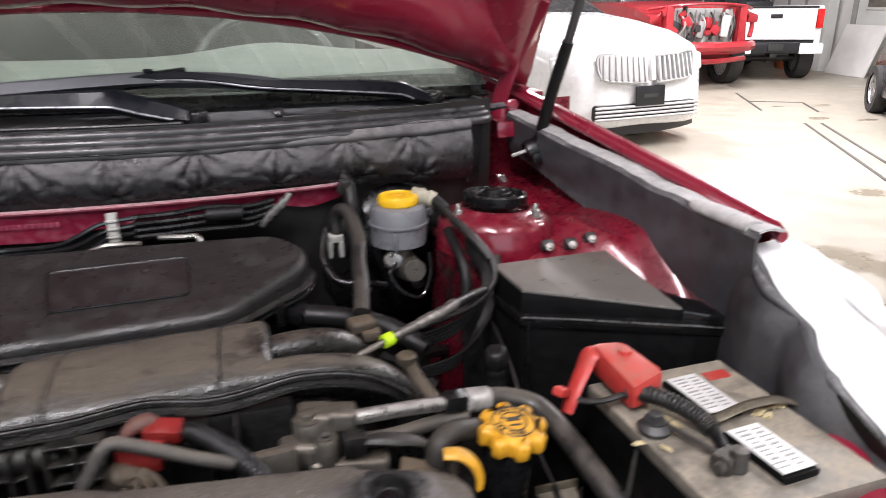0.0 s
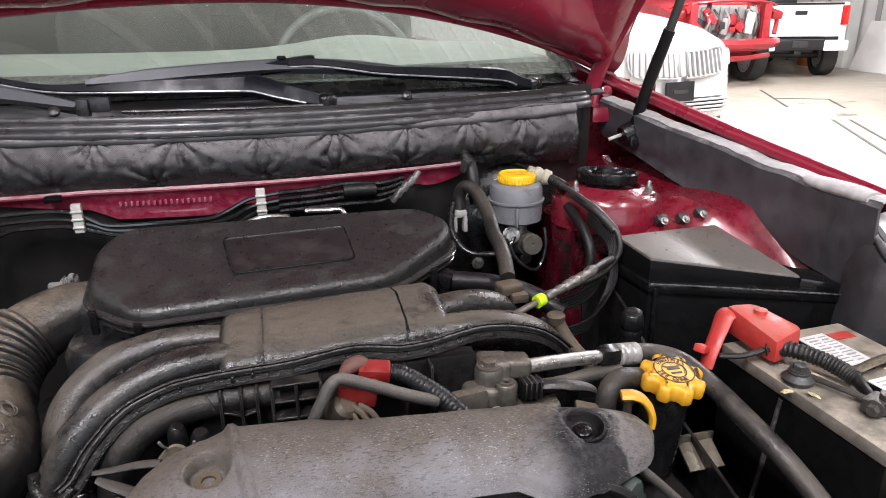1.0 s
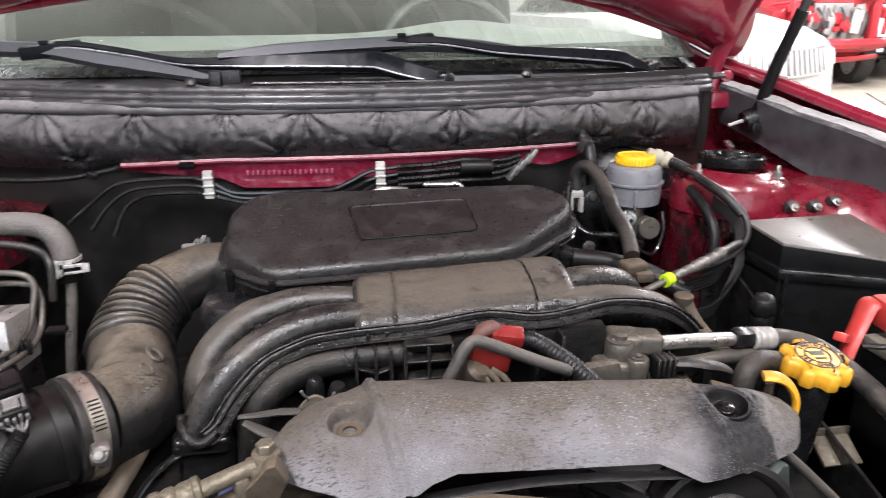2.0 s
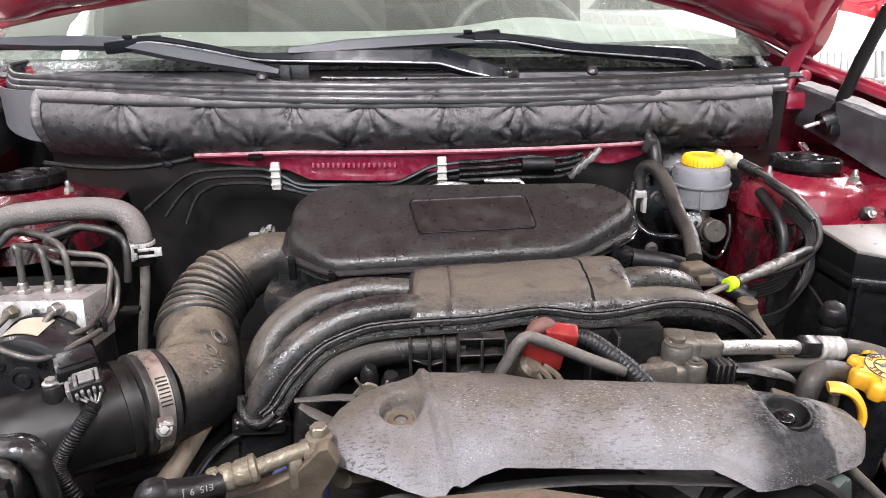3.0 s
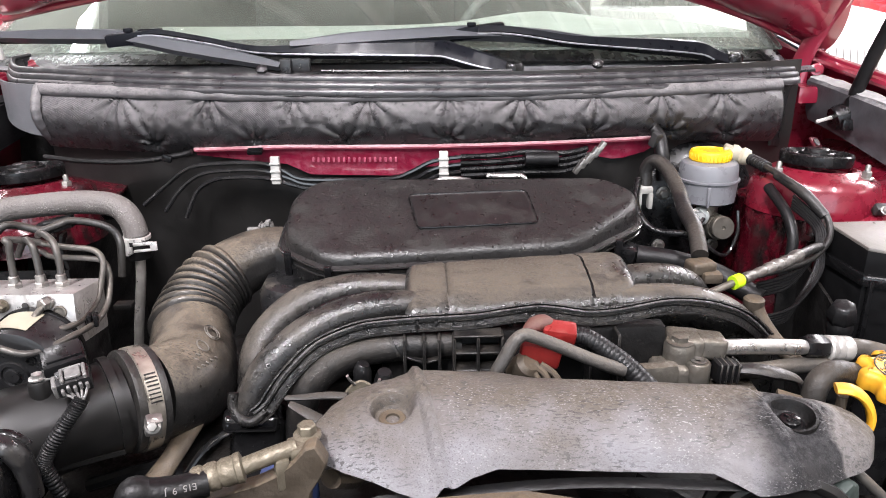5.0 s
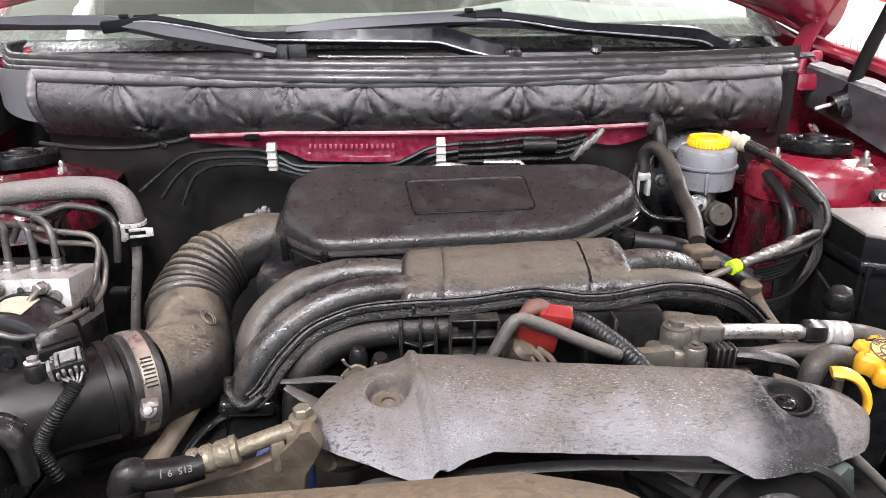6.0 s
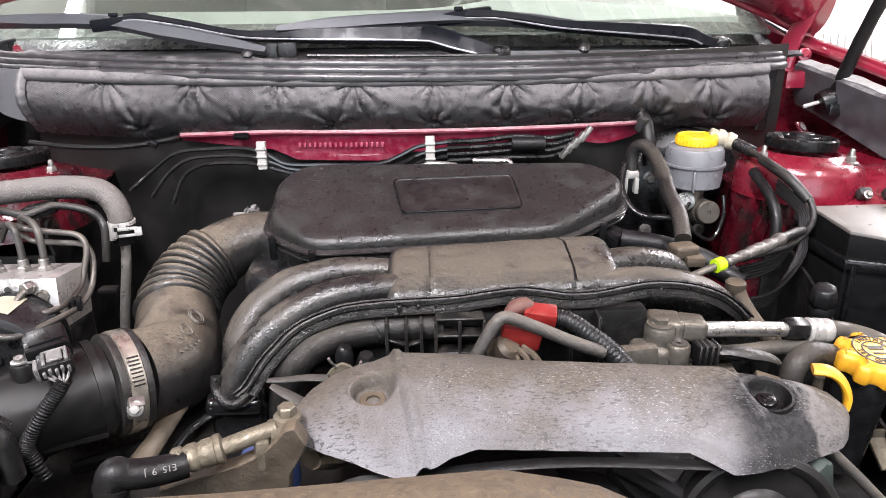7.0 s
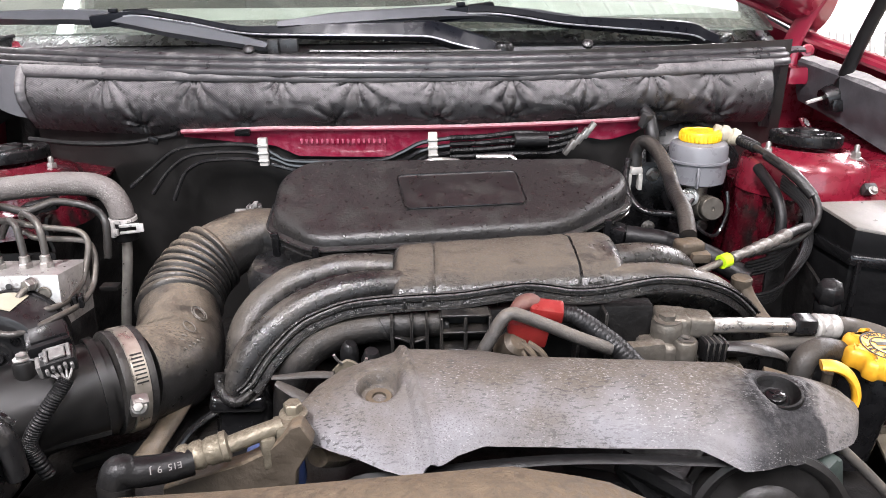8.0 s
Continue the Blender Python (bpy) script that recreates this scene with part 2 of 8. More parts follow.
RED_PLASTIC = mat("red_terminal_plastic", (0.38, 0.033, 0.028), 0.42, 0, 0.18, 70, 0.12, dust=(0.30, 0.13, 0.10), dust_amount=0.32)
PLUG_RED = mat("grimy_red_plug_plastic", (0.165, 0.012, 0.011), 0.38, 0, 0.3, 90, 0.15, dust=(0.14, 0.05, 0.04), dust_amount=0.35, dust_scale=30)
RESERVOIR = mat("grey_reservoir_plastic", (0.135, 0.138, 0.148), 0.34, 0, 0.1, 60, 0.05)
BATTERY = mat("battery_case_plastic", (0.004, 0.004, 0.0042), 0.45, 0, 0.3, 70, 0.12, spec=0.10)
BATTERY_TOP = mat("dusty_battery_top", (0.13, 0.118, 0.10), 0.5, 0, 0.4, 70, 0.2, dust=(0.30, 0.265, 0.21), dust_amount=0.45, dust_scale=15)
CORROSION = mat("yellow_white_corrosion", (0.45, 0.38, 0.22), 0.9, 0, 0.4, 160, 0.9)
CREAM = mat("cream_label", (0.27, 0.25, 0.19), 0.5, 0, 0.25, 60, 0.02)
PAPER = mat("white_label", (0.55, 0.55, 0.54), 0.45, 0, 0.15, 60, 0.02)
INK = mat("black_print", (0.02, 0.02, 0.02), 0.6, 0, 0.1, 60, 0)
PLUG_GREY = mat("plug_grey_plastic", (0.115, 0.112, 0.108), 0.35, 0, 0.5, 160, 0.2)
INK_GREY = mat("grey_print", (0.26, 0.26, 0.25), 0.6, 0, 0.1, 60, 0)
WIPER = mat("wiper_paint", (0.0055, 0.0062, 0.0085), 0.34, 0.0, 0.15, 60, 0.0, spec=0.10)
COWL = mat("cowl_plastic", (0.014, 0.0143, 0.0165), 0.34, 0, 0.35, 60, 0.06, dust=(0.13, 0.13, 0.135), dust_amount=0.45, dust_scale=10, stretch=(1, 3, 1))
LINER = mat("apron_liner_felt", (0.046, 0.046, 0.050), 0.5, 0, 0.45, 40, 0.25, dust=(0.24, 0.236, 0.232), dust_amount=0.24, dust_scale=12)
CABLE = mat("black_cable_jacket", (0.005, 0.005, 0.0052), 0.45, 0, 0.3, 90, 0.2, spec=0.2)
LINER_EDGE = mat("worn_liner_edge", (0.34, 0.335, 0.33), 0.7, 0, 0.35, 70, 0.3)
SIDE_FELT = mat("dark_side_felt", (0.029, 0.029, 0.031), 0.6, 0, 0.45, 40, 0.35, dust=(0.10, 0.098, 0.096), dust_amount=0.2, dust_scale=12)
# left-hand copy of the liner, with shade put into its colour
LINER_SHADED = mat("shaded_side_liner", (0.011, 0.011, 0.012), 0.5, 0, 0.4, 40, 0.3, spec=0.18)
SATIN = mat("satin_black_plastic", (0.006, 0.0058, 0.0056), 0.42, 0, 0.3, 60, 0.02, dust=DUST, dust_amount=0.06, dust_scale=10, spec=0.28)
# worn flange edge; on the fuse box it paints the rim's highlight
WORN_LIT_RIM = mat("worn_lit_rim", (0.045, 0.044, 0.044), 0.32, 0, 0.8, 220, 0.4)
FLANGE = mat("gritty_flange_plastic", (0.0065, 0.0063, 0.0062), 0.33, 0, 0.4, 150, 0.5, dust=(0.045, 0.041, 0.036), dust_amount=0.3, dust_scale=60, bump_scale=330, spec=0.35)
# near-black that paints shade under the manifold and in the right well
SHADE = mat("shaded_black_plastic", (0.0045, 0.0043, 0.0042), 0.5, 0, 0.4, 90, 0.3, spec=0.2)
GRIMY = mat("grimy_lower_plastic", (0.0075, 0.0072, 0.0070), 0.40, 0, 0.4, 120, 0.18, dust=(0.050, 0.045, 0.039), dust_amount=0.36, dust_scale=22, bump_scale=420, spec=0.28)
marks(GRIMY, (0.12, 0.115, 0.108), 640, 26, 0.62, 0.68, 30, strength=0.6)
GLOSS = mat("oily_black_plastic", (0.005, 0.005, 0.0053), 0.19, 0, 0.3, 90, 0.10, bump_scale=70)
STEEL_DARK = mat("dark_steel", (0.06, 0.06, 0.06), 0.5, 0.6, 0.3, 90, 0.15)
# grimy engine metal; its near-black also paints deep shade on the bay sheets
DARK = mat("grimy_shaded_metal", (0.005, 0.0047, 0.0045), 0.5, 0.1, 0.4, 60, 0.4, dust=(0.014, 0.012, 0.010), dust_amount=0.3)
BLUE = mat("blue_filter_paint", (0.02, 0.035, 0.10), 0.45, 0.1, 0.2, 80, 0.1)
# dash colour paled and greened to paint in glass tint and reflection
DASH = mat("dashboard_vinyl", (0.30, 0.315, 0.285), 0.7, 0, 0.2, 120, 0.2)
SEAT = mat("grey_seat_cloth", (0.045, 0.045, 0.042), 0.9, 0, 0.2, 150, 0.3)
LENS = mat("clear_headlamp", (0.80, 0.81, 0.82), 0.12, 0, 0.04, 30, 0.0, coat=1.0)
CAR_WHITE = mat("white_car_paint", (0.80, 0.80, 0.80), 0.3, 0, 0.03, 20, 0.0, coat=1.0)
CAR_RED = mat("faded_red_paint", (0.36, 0.022, 0.03), 0.4, 0.05, 0.25, 12, 0.02, coat=0.5)
CAR_DARK = mat("dark_car_paint", (0.02, 0.021, 0.024), 0.25, 0.2, 0.2, 15, 0.0, coat=1.0)
CHROME = mat("chrome", (0.72, 0.72, 0.72), 0.16, 1.0, 0.1, 30, 0.0)
SATIN_SILVER = mat("satin_silver_plastic", (0.50, 0.50, 0.50), 0.45, 0.2, 0.1, 30, 0.0)
GRILLE = mat("grille_black", (0.02, 0.02, 0.022), 0.4, 0.2, 0.2, 30, 0.0)
TYRE = mat("tyre_rubber", (0.025, 0.024, 0.023), 0.8, 0, 0.3, 25, 0.3)
WHEEL = mat("wheel_alloy", (0.42, 0.42, 0.42), 0.35, 0.8, 0.2, 25, 0.05)
TAIL = mat("red_lamp_lens", (0.55, 0.01, 0.01), 0.2, 0, 0.1, 20, 0.0, coat=1.0)
STAINS = [(3.35, 1.95, 0.28, 0.34), (3.75, 2.0, 0.30, 0.20), (2.85, 1.35, 0.28, 0.22), (4.64, 3.05, 0.22, 0.16), (6.9, 6.02, 0.24, 0.13), (7.3, 5.75, 0.18, 0.07), (7.0, 7.0, 0.16, 0.06), (5.9, 3.9, 0.4, 0.3), (4.1, 1.5, 0.4, 0.4), (7.6, 6.9, 0.3, 0.10)]
CONCRETE = mat("sealed_concrete", (0.300, 0.274, 0.222), 0.42, 0, 0.05, 3.0, 0.06, fleck=0.08)


def floor_stains(m, colour, spots):
    """Brown oil and water stains with ragged edges: (x, y, radius along x, radius along y)."""
    nt = m.node_tree
    n, l = nt.nodes, nt.links
    bsdf = n["Principled BSDF"]
    old = bsdf.inputs["Base Color"].links[0].from_socket
    rough_old = bsdf.inputs["Roughness"].links[0].from_socket
    geo = n.new("ShaderNodeNewGeometry")
    rag = n.new("ShaderNodeTexNoise")
    rag.inputs["Scale"].default_value, rag.inputs["Detail"].default_value, rag.inputs["Roughness"].default_value = 3.2, 6.0, 0.65
    l.new(geo.outputs["Position"], rag.inputs["Vector"])
    total = None
    for x, y, rx, ry in spots:
        mp = n.new("ShaderNodeMapping")
        mp.vector_type = "TEXTURE"
        mp.inputs["Location"].default_value, mp.inputs["Scale"].default_value = (x, y, 0), (rx, ry, 1)
        l.new(geo.outputs["Position"], mp.inputs["Vector"])
        dist = n.new("ShaderNodeVectorMath")
        dist.operation = "LENGTH"
        l.new(mp.outputs["Vector"], dist.inputs[0])
        k = n.new("ShaderNodeMath")
        k.operation = "MULTIPLY_ADD"
        l.new(rag.outputs["Fac"], k.inputs[0])
        k.inputs[1].default_value = 3.4
        l.new(dist.outputs["Value"], k.inputs[2])
        r = n.new("ShaderNodeMapRange")
        r.inputs["From Min"].default_value, r.inputs["From Max"].default_value = 2.62, 2.20
        l.new(k.outputs[0], r.inputs["Value"])
        if total is None:
            total = r.outputs["Result"]
        else:
            mx = n.new("ShaderNodeMath")
            mx.operation = "MAXIMUM"
            l.new(total, mx.inputs[0])
            l.new(r.outputs["Result"], mx.inputs[1])
            total = mx.outputs[0]
    share = n.new("ShaderNodeMath")
    share.operation = "MULTIPLY"
    share.inputs[1].default_value = 0.6
    l.new(total, share.inputs[0])
    x = n.new("ShaderNodeMix")
    x.data_type = "RGBA"
    l.new(share.outputs[0], x.inputs["Factor"])
    l.new(old, x.inputs["A"])
    x.inputs["B"].default_value = (*colour, 1)
    l.new(x.outputs["Result"], bsdf.inputs["Base Color"])
    wet = n.new("ShaderNodeMix")
    l.new(share.outputs[0], wet.inputs["Factor"])
    l.new(rough_old, wet.inputs["A"])
    wet.inputs["B"].default_value = 0.16
    l.new(wet.outputs["Result"], bsdf.inputs["Roughness"])


floor_stains(CONCRETE, (0.140, 0.110, 0.068), STAINS)
JOINT = mat("floor_joint", (0.06, 0.055, 0.05), 0.8, 0, 0.3, 30, 0.1)
WALL = mat("painted_wall", (0.58, 0.57, 0.55), 0.75, 0, 0.1, 5.0, 0.1)
CEIL = mat("ceiling_panel", (0.33, 0.35, 0.32), 0.7, 0, 0.1, 4.0, 0.1)
RIB = mat("ceiling_rib", (0.55, 0.56, 0.53), 0.6, 0, 0.08, 5.0, 0.05)


def weave_material():
    """Black quilted cloth with a fine diagonal weave."""
    m = mat("quilt_cloth", (0.017, 0.0165, 0.0175), 0.30, 0, 0.4, 60, 0.0, dust=(0.165, 0.158, 0.160), dust_amount=0.58, dust_scale=11)
    nt = m.node_tree
    n, l = nt.nodes, nt.links
    co = n.new("ShaderNodeTexCoord")
    heights = []
    for turn in (45, -45):
        mp = n.new("ShaderNodeMapping")
        mp.inputs["Rotation"].default_value = (0, radians(turn), 0)
        wv = n.new("ShaderNodeTexWave")
        wv.inputs["Scale"].default_value = 185.0
        wv.inputs["Distortion"].default_value = 0.6
        l.new(co.outputs["Object"], mp.inputs["Vector"])
        l.new(mp.outputs["Vector"], wv.inputs["Vector"])
        heights.append(wv.outputs["Fac"])
    k = n.new("ShaderNodeMath")
    k.operation = "MULTIPLY"
    l.new(heights[0], k.inputs[0])
    l.new(heights[1], k.inputs[1])
    b = n.new("ShaderNodeBump")
    b.inputs["Strength"].default_value, b.inputs["Distance"].default_value = 0.55, 0.0011
    l.new(k.outputs[0], b.inputs["Height"])
    l.new(b.outputs["Normal"], n["Principled BSDF"].inputs["Normal"])
    return m


QUILT = weave_material()


def glass_material(name, tint, rough=0.0):
    m = bpy.data.materials.new(name)
    m.use_nodes = True
    b = m.node_tree.nodes["Principled BSDF"]
    b.inputs["Base Color"].default_value = (*tint, 1)
    b.inputs["Transmission Weight"].default_value = 1.0
    b.inputs["Roughness"].default_value = rough
    b.inputs["IOR"].default_value = 1.5
    return m


GLASS = glass_material("windscreen_glass", (0.80, 0.90, 0.84))


def dusty(m, amount):
    """A thin film of dust and specks on the glass; its grey-green also paints reflected haze."""
    nt = m.node_tree
    n, l = nt.nodes, nt.links
    film = n.new("ShaderNodeBsdfDiffuse")
    film.inputs["Color"].default_value = (0.62, 0.66, 0.60, 1)
    co = n.new("ShaderNodeTexCoord")
    spread = n.new("ShaderNodeTexNoise")
    spread.inputs["Scale"].default_value, spread.inputs["Detail"].default_value = 5.0, 5.0
    specks = n.new("ShaderNodeTexNoise")
    specks.inputs["Scale"].default_value, specks.inputs["Detail"].default_value = 85.0, 2.0
    l.new(co.outputs["Object"], spread.inputs["Vector"])
    l.new(co.outputs["Object"], specks.inputs["Vector"])
    a = n.new("ShaderNodeMapRange")
    a.inputs["From Min"].default_value, a.inputs["From Max"].default_value = 0.3, 0.7
    a.inputs["To Min"].default_value, a.inputs["To Max"].default_value = amount * 0.7, amount * 1.3
    l.new(spread.outputs["Fac"], a.inputs["Value"])
    b = n.new("ShaderNodeMapRange")
    b.inputs["From Min"].default_value, b.inputs["From Max"].default_value = 0.74, 0.80
    l.new(specks.outputs["Fac"], b.inputs["Value"])
    t = n.new("ShaderNodeMath")
    t.operation, t.use_clamp = "ADD", True
    l.new(a.outputs["Result"], t.inputs[0])
    l.new(b.outputs["Result"], t.inputs[1])
    mixer = n.new("ShaderNodeMixShader")
    l.new(t.outputs[0], mixer.inputs["Fac"])
    l.new(n["Principled BSDF"].outputs[0], mixer.inputs[1])
    l.new(film.outputs[0], mixer.inputs[2])
    l.new(mixer.outputs[0], n["Material Output"].inputs["Surface"])


dusty(GLASS, 0.09)


def glow(name, colour, strength):
    m = bpy.data.materials.new(name)
    m.use_nodes = True
    b = m.node_tree.nodes["Principled BSDF"]
    b.inputs["Emission Color"].default_value = (*colour, 1)
    b.inputs["Emission Strength"].default_value = strength
    return m


TUBE_GLOW = glow("lit_tube", (0.96, 0.98, 1.0), 9.0)


# ---- mesh helpers ----
def part(name, bm, material, parent=None, label="", smooth=38):
    """Links a bmesh as ONE mesh object, under a thing or a part."""
    bmesh.ops.recalc_face_normals(bm, faces=bm.faces)
    for f in bm.faces:
        f.smooth = True
    limit = radians(smooth)
    for e in bm.edges:
        e.smooth = len(e.link_faces) == 2 and e.calc_face_angle(0) < limit
    me = bpy.data.meshes.new(name)
    bm.to_mesh(me)
    bm.free()
    me.materials.append(material)
    ob = new(name, me)
    if parent is not None:
        ob.parent = parent
        if parent.type == "EMPTY":
            ob.matrix_parent_inverse = parent.matrix_basis.inverted()
    if label:
        ob["label"] = label
    return ob


def thing(name, label, category, base=(0, 0, 0), group="", kind=""):
    ob = new(name)
    ob.empty_display_size = 0.05
    ob.matrix_basis = Matrix.Translation(base)
    return tagged(ob, label, category, group, kind)


def solo(name, bm, material, label, category, group="", kind=""):
    return tagged(part(name, bm, material), label, category, group, kind)


def merge(*bms):
    out = bms[0]
    for b in bms[1:]:
        table = [out.verts.new(v.co) for v in b.verts]
        b.verts.index_update()
        for f in b.faces:
            out.faces.new([table[v.index] for v in f.verts])
        b.free()
    out.verts.index_update()
    return out


def moved(bm, m):
    bm.transform(m)
    return bm


def smooth_path(points, steps):
    """A curve through the points, as evenly parted steps of a spline, with the parameter along the points."""
    p = [Vector(q) for q in points]
    out = []
    for i in range(len(p) - 1):
        a, b, c, d = p[max(i - 1, 0)], p[i], p[i + 1], p[min(i + 2, len(p) - 1)]
        for s in range(steps):
            t = s / steps
            out.append((0.5 * (2 * b + (c - a) * t + (2 * a - 5 * b + 4 * c - d) * t * t + (3 * b - a - 3 * c + d) * t ** 3), i + t))
    out.append((p[-1], len(p) - 1))
    return out


def tube(points, r, seg=12, steps=6, caps=True, rib=0.0, ribs=0, flat=1.0, span=(0.0, 1.0), up=(0, 0, 1)):
    """A round pipe or hose along a curve. r: one radius or one for each point; ribs rings of height rib between the shares in span; flat: height to width."""
    path = smooth_path(points, steps)
    if ribs:
        fine = []
        for (a, ta), (b, tb) in zip(path, path[1:]):
            for k in range(4):
                fine.append((a.lerp(b, k / 4), ta + (tb - ta) * k / 4))
        path = fine + [path[-1]]
    radii = [r] * len(points) if isinstance(r, (int, float)) else list(r)
    bm = bmesh.new()
    rings = []
    side = None
    total = len(points) - 1
    for i, (p, t) in enumerate(path):
        tang = (path[min(i + 1, len(path) - 1)][0] - path[max(i - 1, 0)][0]).normalized()
        if side is None:
            side = tang.cross(Vector(up))
            if side.length < 0.05:
                side = tang.cross(Vector((1, 0, 0)))
        side = (side - tang * side.dot(tang)).normalized()
        high = side.cross(tang).normalized()
        k = min(int(t), total - 1)
        rad = radii[k] + (radii[k + 1] - radii[k]) * (t - k)
        share = t / total
        if ribs and span[0] <= share <= span[1]:
            rad += rib * abs(math.sin(math.pi * ribs * (share - span[0]) / (span[1] - span[0]))) ** 0.8
        ring = []
        for s in range(seg):
            a = 2 * math.pi * s / seg
            ring.append(bm.verts.new(p + side * (math.cos(a) * rad) + high * (math.sin(a) * rad * flat)))
        rings.append(ring)
    for a, b in zip(rings, rings[1:]):
        for s in range(seg):
            bm.faces.new((a[s], a[(s + 1) % seg], b[(s + 1) % seg], b[s]))
    if caps:
        bm.faces.new(rings[0])
        bm.faces.new(rings[-1])
    return bm


def lathe(profile, m=None, seg=28, closed=True):
    """Turns a profile of (radius, height) about the z axis; ends are closed."""
    bm = bmesh.new()
    rings = []
    for r, z in profile:
        rings.append([bm.verts.new((r * math.cos(2 * math.pi * s / seg), r * math.sin(2 * math.pi * s / seg), z)) for s in range(seg)])
    for a, b in zip(rings, rings[1:]):
        for s in range(seg):
            bm.faces.new((a[s], a[(s + 1) % seg], b[(s + 1) % seg], b[s]))
    if closed:
        bm.faces.new(rings[0])
        bm.faces.new(rings[-1])
    return moved(bm, m) if m else bm


def block(size, m=None, bev=0.003, seg=2):
    """A box of that size with rounded edges, centred, at the pose m."""
    bm = bmesh.new()
    bmesh.ops.create_cube(bm, size=1.0)
    bm.transform(Matrix.Diagonal((*size, 1)))
    if bev:
        bmesh.ops.bevel(bm, geom=list(bm.edges), offset=min(bev, min(size) * 0.45), segments=seg, profile=0.6, affect="EDGES")
    return moved(bm, m) if m else bm


def rounded(outline, r, n=4):
    """A polygon with its corners rounded."""
    out = []
    p = [Vector(q) for q in outline]
    for i, b in enumerate(p):
        a, c = p[i - 1], p[(i + 1) % len(p)]
        rr = r[i] if isinstance(r, (list, tuple)) else r
        d1, d2 = (a - b), (c - b)
        k = min(rr, d1.length * 0.48, d2.length * 0.48)
        s, e = b + d1.normalized() * k, b + d2.normalized() * k
        for j in range(n + 1):
            t = j / n
            out.append(s * (1 - t) ** 2 + b * (2 * t * (1 - t)) + e * t * t)
    return out


def inset(outline, d):
    out = []
    n = len(outline)
    area = sum(outline[i - 1].x * outline[i].y - outline[i].x * outline[i - 1].y for i in range(n))
    sign = 1 if area > 0 else -1
    for i in range(n):
        t = (outline[(i + 1) % n] - outline[i - 1])
        t = t.normalized() if t.length > 1e-9 else Vector((1, 0))
        out.append(outline[i] + Vector((-t.y, t.x)) * (sign * d))
    return out


def slab(outline, levels, m=None):
    """A body over a flat outline: levels of (inset, height) from bottom to top."""
    bm = bmesh.new()
    rings = []
    for d, z in list(levels) + [(levels[-1][0] + 0.0008, levels[-1][1])]:
        rings.append([bm.verts.new((q.x, q.y, z)) for q in inset(outline, d)])
    k = len(outline)
    for a, b in zip(rings, rings[1:]):
        for s in range(k):
            bm.faces.new((a[s], a[(s + 1) % k], b[(s + 1) % k], b[s]))
    bm.faces.new(rings[0])
    bm.faces.new(rings[-1])
    return moved(bm, m) if m else bm


def sheet(fn, nu, nv, thick=0.003):
    """A pressed panel: fn(u, v) gives its face; thick is laid on behind it."""
    grid = [[Vector(fn(i / nu, j / nv)) for j in range(nv + 1)] for i in range(nu + 1)]
    bm = bmesh.new()
    top = [[bm.verts.new(p) for p in row] for row in grid]
    low = []
    for i in range(nu + 1):
        row = []
        for j in range(nv + 1):
            du = grid[min(i + 1, nu)][j] - grid[max(i - 1, 0)][j]
            dv = grid[i][min(j + 1, nv)] - grid[i][max(j - 1, 0)]
            nrm = du.cross(dv)
            nrm = nrm.normalized() if nrm.length > 1e-12 else Vector((0, 0, 1))
            row.append(bm.verts.new(grid[i][j] - nrm * thick))
        low.append(row)
    for i in range(nu):
        for j in range(nv):
            bm.faces.new((top[i][j], top[i + 1][j], top[i + 1][j + 1], top[i][j + 1]))
            bm.faces.new((low[i][j], low[i][j + 1], low[i + 1][j + 1], low[i + 1][j]))
    edge = [(i, 0) for i in range(nu)] + [(nu, j) for j in range(nv)] + [(i, nv) for i in range(nu, 0, -1)] + [(0, j) for j in range(nv, 0, -1)]
    for a, b in zip(edge, edge[1:] + edge[:1]):
        bm.faces.new((top[a[0]][a[1]], low[a[0]][a[1]], low[b[0]][b[1]], top[b[0]][b[1]]))
    return bm


def ribbon(points, heights, depth, lean=25, steps=6):
    """A flat band on edge along a curve: its height at each point, its thickness, and how far it leans back."""
    path = smooth_path(points, steps)
    bm = bmesh.new()
    rings = []
    for i, (p, t) in enumerate(path):
        k = min(int(t), len(points) - 2)
        h = lerp(heights[k], heights[k + 1], t - k) / 2
        tang = (path[min(i + 1, len(path) - 1)][0] - path[max(i - 1, 0)][0]).normalized()
        high = Vector((0, math.sin(radians(lean)), math.cos(radians(lean))))
        high = (high - tang * high.dot(tang)).normalized()
        side = tang.cross(high) * (depth / 2)
        rings.append([bm.verts.new(p + side * a + high * (h * b)) for a, b in ((-1, -1), (1, -1), (1, 0.55), (0.5, 1), (-0.5, 1), (-1, 0.55))])
    for a, b in zip(rings, rings[1:]):
        for s in range(6):
            bm.faces.new((a[s], a[(s + 1) % 6], b[(s + 1) % 6], b[s]))
    bm.faces.new(rings[0])
    bm.faces.new(rings[-1])
    return bm


def hexnut(at, r, h, axis=(0, 0, 1), washer=1.5):
    """A hexagon head on its flange."""
    turn = Vector((0, 0, 1)).rotation_difference(Vector(axis)).to_matrix().to_4x4()
    m = Matrix.Translation(at) @ turn
    flange = lathe([(r * washer, 0), (r * washer, h * 0.2), (r * 1.1, h * 0.3)], m, 16)
    head = lathe([(r, h * 0.25), (r, h * 0.9), (r * 0.85, h)], m, 6)
    return merge(flange, head)


def bump_fn(d, w):
    return math.exp(-(d / w) ** 2)


def lerp(a, b, t):
    return a + (b - a) * t


def along(t, *stops):
    """A value that runs through stops of (t, value)."""
    if t <= stops[0][0]:
        return stops[0][1]
    for (a, x), (b, y) in zip(stops, stops[1:]):
        if t <= b:
            return x + (y - x) * (t - a) / (b - a)
    return stops[-1][1]


